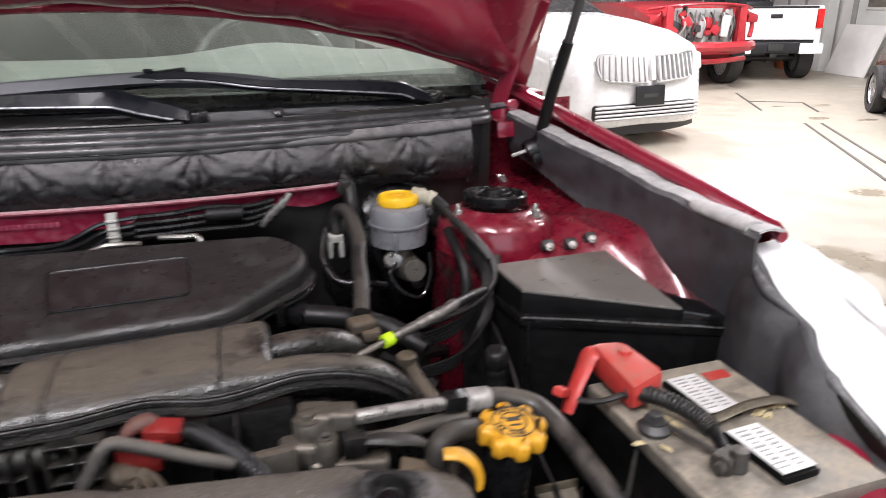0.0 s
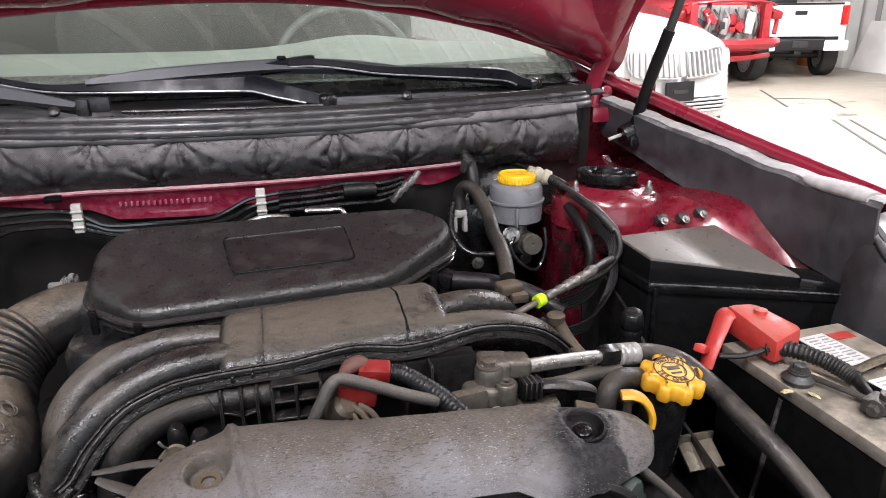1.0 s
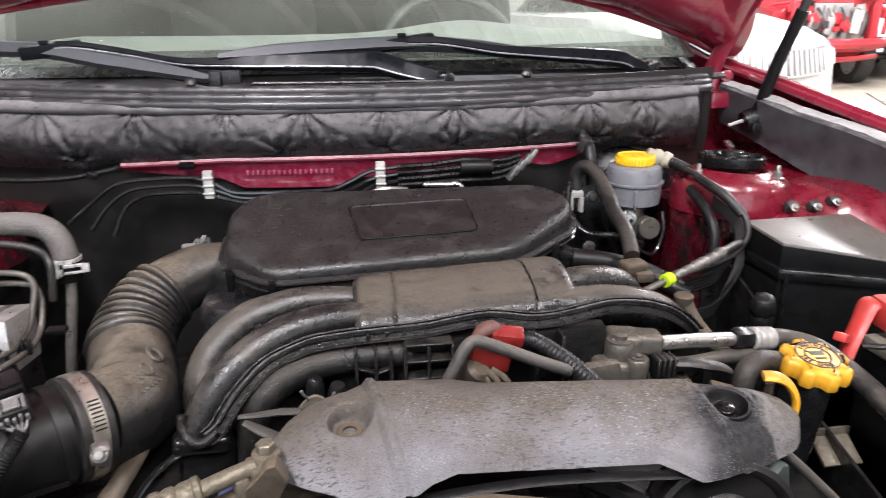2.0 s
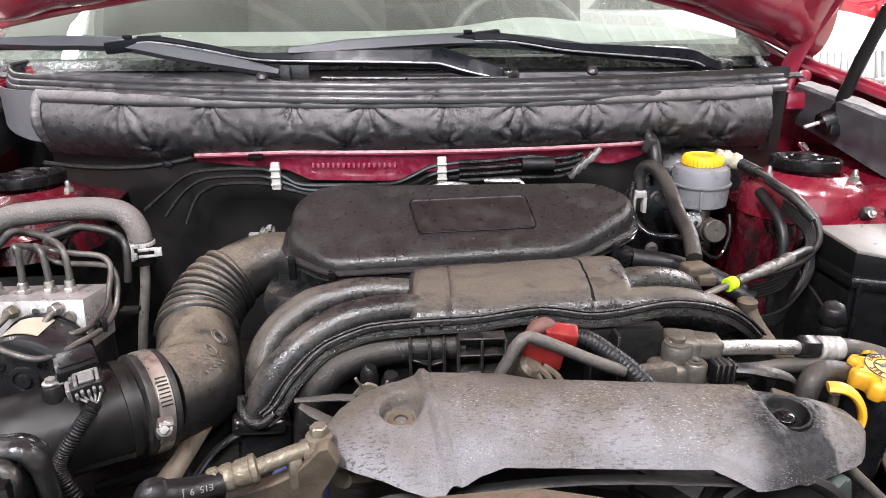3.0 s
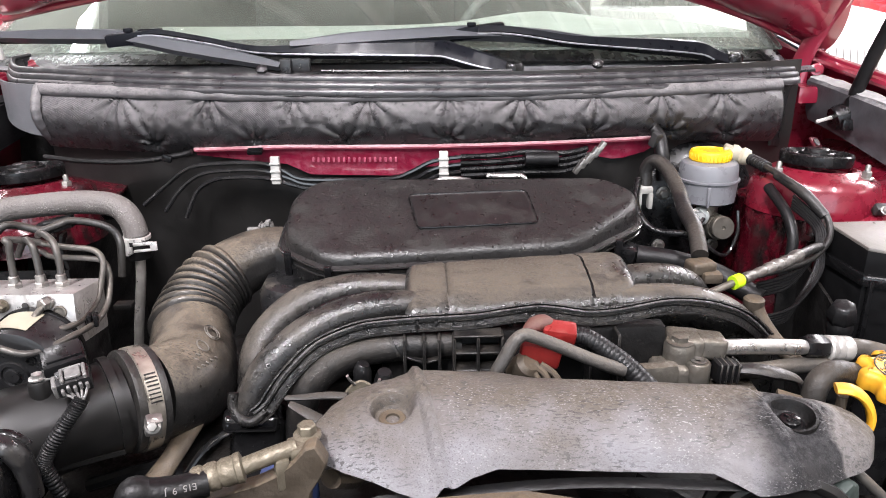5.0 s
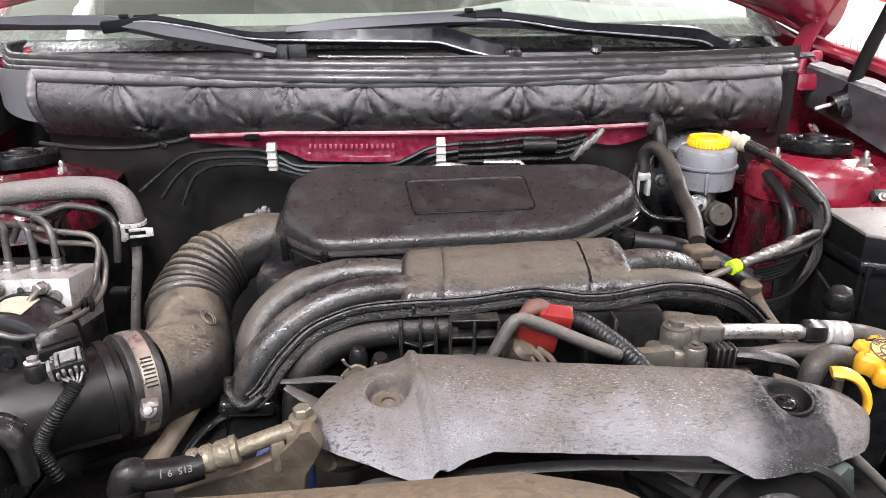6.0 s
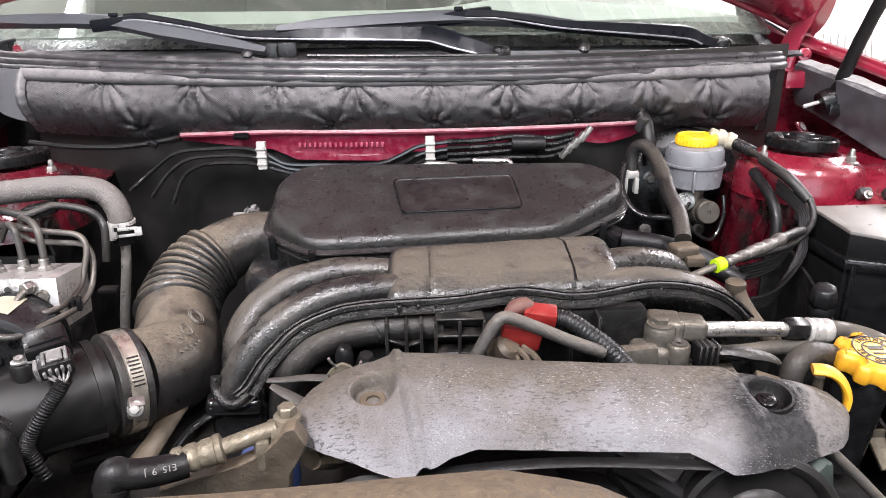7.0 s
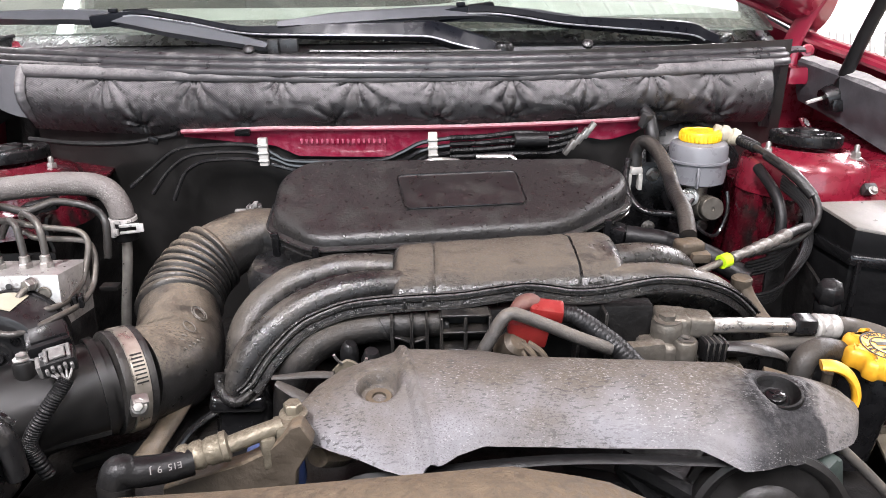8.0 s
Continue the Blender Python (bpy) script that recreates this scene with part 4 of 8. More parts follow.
for tx in TACKS:
    part("tack", lathe([(0.0050, 0), (0.0046, 0.0016), (0.0024, 0.0024)], pose(tx, bow(tx, 0.0428, 0.33), 1.1895 - 0.010 * (tx + 0.592) / 1.117, 90), 14), BINDING, shield)
for tx in TACKS[1::2]:
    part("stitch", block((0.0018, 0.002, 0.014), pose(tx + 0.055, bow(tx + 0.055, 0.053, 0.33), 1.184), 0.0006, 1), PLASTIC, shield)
for tx, tz in ((-0.245, 1.110), (0.352, 1.118)):
    part("fir_clip", block((0.022, 0.012, 0.007), pose(tx, bow(tx, 0.035, 0.33), tz, 15), 0.002), PLASTIC_CLEAN, shield)

# cowl: seal, plastic grille panel, side ends
def seal_line(x):
    return Vector((x, bow(x, 0.045, 0.385), 1.2085 - 0.016 * (x + 0.63) / 1.25))


seal_pts = [Vector((-0.675, 0.30, 1.222)), Vector((-0.672, 0.245, 1.220))] + [seal_line(x) for x in np.linspace(-0.648, 0.585, 21)] + [Vector((0.606, 0.215, 1.193)), Vector((0.604, 0.28, 1.195))]
seal = thing("cowl_seal", "long black rubber seal along the cowl edge", "rubber seal", (0, 0.05, 1.19))
seal_run = [q for q, _ in smooth_path(seal_pts, 4)]


def seal_band(u, v):
    """A flat rubber band with shallow lengthwise ribs."""
    k = u * (len(seal_run) - 1)
    i = min(int(k), len(seal_run) - 2)
    p = Vector(seal_run[i]).lerp(Vector(seal_run[i + 1]), k - i)
    rib = 0.0016 * math.sin(v * 5.5 * math.pi)
    return p + Vector((0, 0.010 - 0.018 * v - rib, 0.0095 - 0.024 * v + 0.5 * rib))


part("seal_band", sheet(seal_band, 120, 24, 0.004), SEAL, seal)
part("seal_lip", tube([p + Vector((0, -0.006, -0.0135)) for p in seal_pts], 0.0030, 10, 4), SEAL, seal)
part("seal_top", tube([p + Vector((0, 0.010, 0.009)) for p in seal_pts], 0.0036, 10, 4), SEAL, seal)


def cowl_panel(u, v):
    x = lerp(-0.70, 0.64, u)
    y0 = bow(x, 0.055, 0.385)
    z0 = 1.2085 - 0.016 * (x + 0.63) / 1.25
    edge = max(0.0, abs(x + 0.02) - 0.35) / 0.35
    z = z0 + along(v, (0, 0.004), (0.07, 0.010), (0.16, 0.000), (0.38, -0.010 - 0.008 * edge), (0.6, 0.006), (0.85, 0.030 + 0.004 * edge), (1.0, 0.038 + 0.004 * edge))
    return (x, y0 + 0.245 * v, z)


cowl = part("cowl_panel", sheet(cowl_panel, 60, 24, 0.004), COWL, car, "dusty black plastic cowl panel")
for x0, x1 in ((-0.135, 0.115), (0.265, 0.47)):
    nslat = int((x1 - x0) / 0.0068)
    for k in range(nslat):
        x = x0 + k * 0.0068
        part("grille_slat", block((0.0032, 0.006, 0.006), pose(x, bow(x, 0.066, 0.385), 1.2205 - 0.016 * (x + 0.63) / 1.25), 0.0008, 1), PLASTIC_CLEAN, cowl)
    part("grille_rail", tube([(x, bow(x, 0.071, 0.385), 1.2245 - 0.016 * (x + 0.63) / 1.25) for x in np.linspace(x0 - 0.01, x1 + 0.01, 10)], 0.0028, 8, 2), PLASTIC, cowl)
for x in (-0.232, 0.252):
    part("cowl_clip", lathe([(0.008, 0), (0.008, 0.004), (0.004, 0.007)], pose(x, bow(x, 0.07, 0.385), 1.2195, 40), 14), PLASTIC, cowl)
part("cowl_end", sheet(lambda u, v: (-0.590 - 0.085 * u, 0.158 + 0.02 * u + 0.03 * u ** 4, lerp(1.197, 1.118 + 0.02 * u * u, v) + 0.004 * u), 14, 10, 0.004), mat("grey_cowl_plastic", (0.085, 0.087, 0.093), 0.5, 0, 0.15, 60, 0.1), car, "grey plastic cowl end plate")
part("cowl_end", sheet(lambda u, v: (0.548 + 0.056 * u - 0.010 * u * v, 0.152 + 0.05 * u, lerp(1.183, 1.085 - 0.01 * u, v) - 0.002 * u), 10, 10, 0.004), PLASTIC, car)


# windscreen and wipers
def screen(u, v):
    x = lerp(-0.88, 0.655, u)
    k = 1 - 0.14 * v
    xx = x * k
    y = bow(x, 0.215, 0.35) + 0.80 * v - 0.10 * v * v
    z = 1.227 + 0.45 * v + 0.012 * (1 - (2 * u - 1) ** 2) - 0.006 * (abs(2 * u - 1)) ** 2
    return (xx, y, z)


glass = part("windscreen", sheet(screen, 36, 24, 0.005), GLASS, car, "clear windscreen with dust specks")
glass.visible_shadow = False
for sgn in (0, 1):
    part("screen_pillar", sheet(lambda u, v: Vector(screen(sgn, v)) + Vector(((2 * sgn - 1) * (0.062 if sgn else 0.022) * u, 0.02 - 0.05 * u, -0.03 * u + 0.004)), 6, 20, 0.02), RED, car)


def frit(u, v):
    """The black ceramic band round the lower glass, with rounded inner corners."""
    return Vector(screen(u, v)) + Vector((0, 0.006, -0.012))


part("screen_frit", sheet(lambda u, v: frit(u, -0.02 + v * (0.072 + 0.16 * max(0.0, (abs(2 * u - 1.0) - 0.91) / 0.09) ** 2)), 120, 6, 0.003), PLASTIC_CLEAN, car, "black border band of the windscreen")
for a, b in ((0.968, 1.0), (0.0, 0.03)):
    part("screen_frit", sheet(lambda u, v, a=a, b=b: frit(lerp(a, b, u), 0.2 + 0.78 * v), 4, 24, 0.003), PLASTIC_CLEAN, car)
part("pillar_trim", sheet(lambda u, v: Vector(screen(0.985, 0.02 + 0.20 * v)) + Vector((0.010 + 0.052 * u * (1 - 0.35 * v), -0.012 - 0.018 * u, 0.010 - 0.030 * u)), 10, 16, 0.004), LINER, car, "dusty grey corner trim beside the glass")


WIPER_BLADE = mat("grey_wiper_blade", (0.040, 0.043, 0.050), 0.5, 0.0, 0.15, 420, 0.02)
# pale line for the arms: their edge highlight put into colour
WIPER_EDGE = mat("lit_wiper_edge", (0.22, 0.225, 0.24), 0.3, 0.3, 0.2, 60, 0.0)


def wiper(arm_pts, arm_w, blade_pts, pivot_at):
    w = thing("wiper", "black windscreen wiper with a wide arm resting on the cowl", "wiper", pivot_at, "windscreen wipers")
    n = len(arm_pts)
    arm_part = part("arm", ribbon(arm_pts, [2.0 * r for r in arm_w], 0.020, 30), WIPER, w)
    part("arm_edge", tube([Vector(p) + Vector((0, -0.012 - 0.3 * r, -0.55 * r)) for p, r in zip(arm_pts, arm_w)][1:], 0.0016, 6, 6), WIPER_EDGE, arm_part)
    b = [Vector(p) for p in blade_pts]
    part("blade", ribbon(b, [0.010] + [0.021] * (len(b) - 2) + [0.010], 0.016, 35), WIPER_BLADE, w)
    part("blade_rubber", tube([p + Vector((0, 0.004, -0.010)) for p in b], 0.003, 6, 4), RUBBER_CLEAN, w)
    mid = b[len(b) // 2]
    part("blade_clip", merge(block((0.09, 0.018, 0.020), Matrix.Translation(mid + Vector((0, 0, 0.001))) @ pose(0, 0, 0, 8, -6, 4), 0.004), block((0.014, 0.008, 0.006), Matrix.Translation(mid + Vector((-0.008, -0.004, 0.013))), 0.002)), WIPER, w)
    part("pivot_cap", lathe([(0.017, -0.006), (0.017, 0.01), (0.013, 0.016), (0.0, 0.018)], pose(*pivot_at, 8), 20), PLASTIC_CLEAN, w)
    return w


wiper([(0.525, 0.275, 1.203), (0.486, 0.268, 1.217), (0.462, 0.262, 1.2265), (0.4005, 0.250, 1.2335), (0.3103, 0.235, 1.2405), (0.232, 0.220, 1.2475), (0.1747, 0.212, 1.2570), (0.1285, 0.208, 1.2635), (0.085, 0.204, 1.2640)], [0.008, 0.012, 0.0125, 0.0115, 0.0085, 0.0065, 0.0060, 0.0065, 0.006],
      [(-0.2049, 0.180, 1.2475), (-0.1216, 0.185, 1.2545), (-0.0333, 0.190, 1.2590), (0.0382, 0.200, 1.2615), (0.0835, 0.207, 1.2615), (0.150, 0.220, 1.2580), (0.206, 0.232, 1.2525), (0.28, 0.248, 1.2440)], (0.527, 0.276, 1.203))
wiper([(0.135, 0.168, 1.2060), (0.105, 0.166, 1.2165), (0.065, 0.165, 1.2275), (0.036, 0.165, 1.2365), (0.015, 0.165, 1.2390), (-0.080, 0.172, 1.2400), (-0.180, 0.180, 1.2400), (-0.262, 0.196, 1.2410), (-0.343, 0.222, 1.2540), (-0.42, 0.238, 1.2655), (-0.455, 0.243, 1.2655)], [0.007, 0.0125, 0.0145, 0.0150, 0.0140, 0.0115, 0.0085, 0.0050, 0.0045, 0.0050, 0.005],
      [(-0.76, 0.315, 1.2620), (-0.62, 0.279, 1.2630), (-0.525, 0.254, 1.2630), (-0.463, 0.238, 1.2590), (-0.3845, 0.213, 1.2455), (-0.3177, 0.192, 1.2360), (-0.2152, 0.152, 1.2190)], (0.138, 0.169, 1.203))
part("cowl_end_clip", block((0.016, 0.010, 0.034), pose(-0.722, 0.300, 1.240, 0, -8, 0), 0.004), WHITE, car, "white plastic clip at the cowl end")
post = [block((0.016, 0.02, 0.03), pose(-0.205, 0.135, 1.217), 0.003), block((0.03, 0.012, 0.02), pose(-0.185, 0.14, 1.222), 0.003)]
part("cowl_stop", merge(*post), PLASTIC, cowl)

# cabin behind the glass
def dash_top(u, v):
    """A flat pad that rises into the cluster hood before the wheel."""
    x = lerp(-0.64, 0.60, u)
    hood = 0.026 * bump_fn(x - 0.27, 0.16) * min(1.0, max(0.0, (v - 0.35) / 0.3))
    return (x, bow(x, 0.28, 0.3) + 0.57 * v, 1.246 + 0.006 * math.sin(v * math.pi * 0.7) + hood - 0.09 * max(0.0, (v - 0.9) / 0.1) ** 2)


part("dashboard", sheet(dash_top, 40, 24, 0.02), DASH, car, "dashboard pad in pale grey-green, glass tint and reflection painted in")
wheel_m = pose(0.27, 0.97, 1.172, 62, 0, 0)
ringp = [wheel_m @ Vector((0.185 * math.cos(2 * math.pi * k / 24), 0.185 * math.sin(2 * math.pi * k / 24), 0)) for k in range(25)]
wheel = part("steering_wheel", merge(tube(ringp, 0.012, 10, 2, caps=False), lathe([(0.07, -0.01), (0.075, 0.01), (0.05, 0.03)], wheel_m, 20), block((0.34, 0.03, 0.015), wheel_m, 0.005)), mat("grey_wheel_leather", (0.075, 0.078, 0.073), 0.5, 0, 0.2, 60, 0.1), car)
for sx in (-0.36, 0.36):
    part("seat_back", block((0.50, 0.16, 0.62), pose(sx, 1.72, 1.05, -14), 0.07, 4), SEAT, car)
    part("head_rest", block((0.27, 0.11, 0.17), pose(sx, 1.86, 1.46, -10), 0.05, 4), SEAT, car)
part("rear_seat", block((1.2, 0.18, 0.6), pose(0, 2.65, 1.0, -14), 0.06, 3), SEAT, car)
part("roof", sheet(lambda u, v: (lerp(-0.62, 0.60, u), 1.02 + 1.9 * v, 1.69 + 0.05 * math.sin(math.pi * v) - 0.04 * (2 * u - 1) ** 2), 10, 10, 0.03), RED, car)
for sgn in (-1, 1):
    part("door_panel", sheet(lambda u, v, s=sgn: (s * (0.80 - 0.03 * v), lerp(0.36, 3.0, u), lerp(0.28, 1.20, v)), 12, 8, 0.05), RED, car)
    for wy in (0.0 - 0.02, 2.65):
        wheel_root = part("wheel", lathe([(0.20, -0.09), (0.21, 0.08), (0.17, 0.085), (0.05, 0.07), (0.05, 0.0)], pose(sgn * 0.76, wy, 0.33, 0, 90, 0), 28), WHEEL, car)
        part("tyre", lathe([(0.20, -0.10), (0.30, -0.10), (0.33, -0.07), (0.33, 0.07), (0.30, 0.10), (0.20, 0.10)], pose(sgn * 0.76, wy, 0.33, 0, 90, 0), 32), TYRE, wheel_root)
    part("rear_pillar", tube([(sgn * 0.62, 2.85, 1.68), (sgn * 0.72, 3.05, 1.2)], 0.06, 8, 3), RED, car)
# dark sheets added over left windows and rear to keep light out
part("left_window_blocker", sheet(lambda u, v: (-0.735 + 0.09 * v, lerp(0.75, 3.0, u), lerp(1.18, 1.68, v)), 8, 6, 0.02), SEAT, car)
part("rear_light_blocker", block((1.3, 0.05, 0.75), pose(0, 3.02, 1.32), 0.01), SEAT, car)
part("tailgate", block((1.4, 0.06, 0.8), pose(0, 3.15, 0.8), 0.02), RED, car)
part("underbody", block((1.4, 3.0, 0.08), pose(0, 1.6, 0.30), 0.02), DARK, car)
part("front_bumper", sheet(lambda u, v: (lerp(-0.86, 0.86, u), -0.86 + 0.30 * (2 * u - 1) ** 2 + 0.03 * math.sin(math.pi * v), lerp(0.74, 0.22, v)), 24, 8, 0.01), RED, car)

# headlamps at the front corners
def lamp_edge(u):
    """The inner edge of the headlamp, from the liner's end forwards."""
    return Vector((along(u, (0, 0.772), (0.10, 0.766), (0.18, 0.760), (0.34, 0.781), (0.48, 0.769), (0.8, 0.771), (1, 0.750)), along(u, (0, -0.262), (0.10, -0.289), (0.18, -0.325), (0.34, -0.367), (0.48, -0.404), (0.8, -0.491), (1, -0.56)),
                   along(u, (0, 1.086), (0.10, 1.075), (0.18, 1.056), (0.34, 1.031), (0.48, 1.006), (0.8, 0.960), (1, 0.940))))


for sgn in (1, -1):
    def lens(u, v, s=sgn):
        p = lamp_edge(u)
        return (s * (p.x + 0.19 * v * (1 - 0.25 * u)), p.y - 0.02 * v, p.z + 0.012 * math.sin(math.pi * min(1, v * 1.6)) - 0.07 * v * v - 0.03 * u * v)
    lamp = part("headlamp", sheet(lens, 30, 14, 0.02), LENS, car, "clear headlamp lens shining under the lights")
    part("headlamp_seal", tube([Vector((sgn * (lamp_edge(k / 16).x - 0.008), lamp_edge(k / 16).y, lamp_edge(k / 16).z + 0.003)) for k in range(17)], [0.006 + 0.002 * math.sin(k * 2.3) for k in range(17)], 10, 4), LINER, lamp)

    def bay_side(u, v, s=sgn):
        p = lamp_edge(u)
        k = min(1.0, v / 0.2)
        return (s * (p.x - along(u, (0, 0.012), (0.3, 0.018), (0.5, 0.034), (1, 0.034)) * k - 0.012 * v + 0.005 * math.sin(u * 11 + v * 5)), p.y, p.z + 0.006 * k * (1 - u) - max(0.0, v - 0.10) * 0.33 + 0.003 * math.sin(u * 17))
    part("bay_side", sheet(bay_side, 30, 14, 0.004), SIDE_FELT if sgn > 0 else LINER_SHADED, car)

    def support(u, v, s=sgn):
        """The painted support beside the battery."""
        y = lerp(-0.395, -0.62, u)
        return (s * (along(y, (-0.62, 0.635), (-0.53, 0.690), (-0.43, 0.742), (-0.395, 0.752)) + 0.060 * v), y, 0.955 - 0.02 * u + 0.012 * math.sin(math.pi * v) - 0.10 * max(0.0, v - 0.7) ** 1.2)
    rail = part("corner_support", sheet(support, 20, 10, 0.004), RED, car)
    for k in (0.22, 0.5):
        p = Vector(support(k, 0.35))
        part("support_clip", block((0.020, 0.012, 0.008), Matrix.Translation(p + Vector((0, 0, 0.002))) @ pose(0, 0, 0, 0, 0, -28 * sgn), 0.002), WHITE, rail)

# radiator panel cover across the front
def rad(u, v):
    x = lerp(-0.62, 0.62, u)
    hump = along(x, (-0.28, 0.994), (-0.12, 1.000), (0.06, 1.012), (0.12, 0.999), (0.17, 0.972), (0.2, 0.957), (0.3, 0.955), (0.36, 0.94), (0.5, 0.93))
    return (x, -0.580 - 0.16 * v, hump + 0.008 * math.sin(math.pi * min(1, v * 3)) - 0.04 * v * v)


part("radiator_cover", sheet(rad, 60, 12, 0.006), RUST, car, "dusty brown radiator panel cover")
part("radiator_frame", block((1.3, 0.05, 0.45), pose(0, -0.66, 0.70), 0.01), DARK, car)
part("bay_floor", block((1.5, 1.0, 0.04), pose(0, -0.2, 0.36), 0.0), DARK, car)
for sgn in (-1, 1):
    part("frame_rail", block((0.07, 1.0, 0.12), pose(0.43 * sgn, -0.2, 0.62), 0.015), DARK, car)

# ---- engine bay ----
block_root = thing("engine_block", "grimy dark engine below the intake manifold", "engine", (0.05, -0.3, 0.4))
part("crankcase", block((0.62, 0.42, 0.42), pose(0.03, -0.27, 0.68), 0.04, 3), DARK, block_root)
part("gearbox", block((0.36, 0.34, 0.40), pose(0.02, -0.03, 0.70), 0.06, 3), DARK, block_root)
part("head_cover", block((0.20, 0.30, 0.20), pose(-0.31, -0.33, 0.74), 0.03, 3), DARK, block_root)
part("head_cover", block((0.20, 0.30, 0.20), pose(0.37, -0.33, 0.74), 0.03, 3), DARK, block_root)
rnd = random.Random(5)
for k in range(26):
    x, y = rnd.uniform(-0.28, 0.42), rnd.uniform(-0.50, -0.06)
    z = 0.885 + rnd.uniform(0, 0.03)
    pts = [(x, y, z - 0.03), (x + rnd.uniform(-0.04, 0.04), y + rnd.uniform(-0.03, 0.03), z + 0.012), (x + rnd.uniform(-0.09, 0.09), y + rnd.uniform(-0.05, 0.05), z - 0.02)]
    part("hose_stub", tube(pts, rnd.uniform(0.006, 0.012), 8, 4), RUBBER_CLEAN if k % 3 else CABLE, block_root)

# air box
BEAD = mat("polished_rim_plastic", (0.012, 0.012, 0.012), 0.14, 0, 0.3, 60, 0.05, spec=0.8)
LID_FLAT = mat("smooth_lid_plastic", (0.0085, 0.0083, 0.0083), 0.36, 0, 0.2, 90, 0.08, dust=(0.028, 0.026, 0.024), dust_amount=0.2, dust_scale=30)
tilt_box = pose(0.05, -0.14, 1.044) @ pose(0, 0, 0, 7.5, 0.6, 0) @ pose(-0.05, 0.14, 0)
BOX = rounded([(-0.140, -0.052), (-0.172, -0.095), (-0.168, -0.180), (-0.112, -0.229), (0.172, -0.205), (0.262, -0.128), (0.270, -0.092), (0.232, -0.052)], [0.03, 0.024, 0.022, 0.022, 0.028, 0.022, 0.022, 0.03], 6)
airbox = thing("air_box", "wide black plastic air box with rounded lid", "air box", (0.05, -0.14, 0.93))
LID_SLOPE, LID_HIGH = 0.16, 0.029


def lid_top(y):
    """Height of the sloping lid above its rim."""
    return LID_HIGH + (y + 0.14) * LID_SLOPE


lid_bm = slab(BOX, [(0.003, -0.006), (-0.004, -0.005), (-0.004, 0.002), (-0.001, 0.0035), (0.0015, 0.0040), (0.0022, 0.020), (0.0036, 0.028), (0.0058, 0.0335), (0.0088, 0.0370), (0.0115, 0.0388), (0.0140, 0.0395)])
for v in lid_bm.verts:
    if v.co.z > 0.0045:
        v.co.z = 0.004 + (v.co.z - 0.004) / 0.0355 * (lid_top(v.co.y) - 0.004)
part("lid", moved(lid_bm, tilt_box), LID, airbox)
part("rim_bead", tube([tilt_box @ Vector((q.x, q.y, 0.0012)) for q in inset(BOX, -0.0046) + inset(BOX, -0.0046)[:1]], 0.0016, 8, 1, caps=False), BEAD, airbox)
part("rim_bead", tube([tilt_box @ Vector((q.x, q.y, -0.0075)) for q in inset(BOX, -0.0030) + inset(BOX, -0.0030)[:1]], 0.0018, 8, 1, caps=False), BEAD, airbox)
body_box = part("body", slab(BOX, [(0.022, -0.13), (0.012, -0.05), (0.009, -0.02), (0.005, -0.005)], tilt_box), GLOSS, airbox)
badge_m = tilt_box @ pose(0, -0.14, LID_HIGH + 0.0006, math.degrees(math.atan(LID_SLOPE)), 0, 0) @ pose(0, 0.14, 0)
BADGE_EDGE = 0.0009
BADGE = rounded([(-0.0231, -0.1027), (0.125, -0.0941), (0.1311, -0.1665), (-0.0112, -0.1756)], 0.009, 4)
part("badge_recess", slab(BADGE, [(0, -0.004), (0, 0.0005), (0.0012, 0.0012), (0.0024, 0.0003), (0.004, 0.0002)], badge_m), LID_FLAT, airbox)
part("badge_edge", tube([badge_m @ Vector((q.x, q.y, 0.0012)) for q in BADGE + BADGE[:1]], BADGE_EDGE, 6, 1, caps=False), PLASTIC_CLEAN, airbox)
for bx, by in ((-0.108, -0.234), (0.225, -0.176), (-0.158, -0.198)):
    part("lid_clip", block((0.008, 0.006, 0.030), tilt_box @ pose(bx, by - 0.002, -0.006), 0.0015), PLASTIC_CLEAN, airbox)
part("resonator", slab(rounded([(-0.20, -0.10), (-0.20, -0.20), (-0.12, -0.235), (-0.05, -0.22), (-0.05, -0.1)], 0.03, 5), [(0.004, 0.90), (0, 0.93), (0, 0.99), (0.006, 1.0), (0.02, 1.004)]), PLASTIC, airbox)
for k, (bx, by) in enumerate(((0.235, -0.14), (0.26, -0.11))):
    part("bracket", block((0.05, 0.03, 0.02), pose(bx, by, 1.02 - 0.02 * k, 0, 10, -30), 0.005), PLASTIC_CLEAN, airbox)

# intake duct, clamp and air meter housing
duct = thing("intake_duct", "dusty black ribbed rubber intake hose curving to the air box", "intake hose", (-0.25, -0.28, 0.93))
part("hose", tube([(-0.13, -0.105, 1.004), (-0.200, -0.116, 1.013), (-0.252, -0.156, 0.996), (-0.268, -0.212, 0.972), (-0.253, -0.274, 0.956), (-0.244, -0.325, 0.955), (-0.268, -0.362, 0.964)],
                  [0.032, 0.035, 0.0395, 0.0415, 0.0455, 0.0475, 0.045], 36, 14, rib=0.0050, ribs=9, span=(0.29, 0.55)), DUCT, duct)
clamp_m = axis_pose((-0.262, -0.357, 0.9625), (-0.292, -0.383, 0.9665))
part("hose_end", lathe([(0.0445, 0.001), (0.0485, 0.002), (0.0492, 0.005), (0.0482, 0.008), (0.0482, 0.024), (0.0492, 0.027), (0.0485, 0.030), (0.0435, 0.032)], clamp_m, 36), RUBBER, duct)
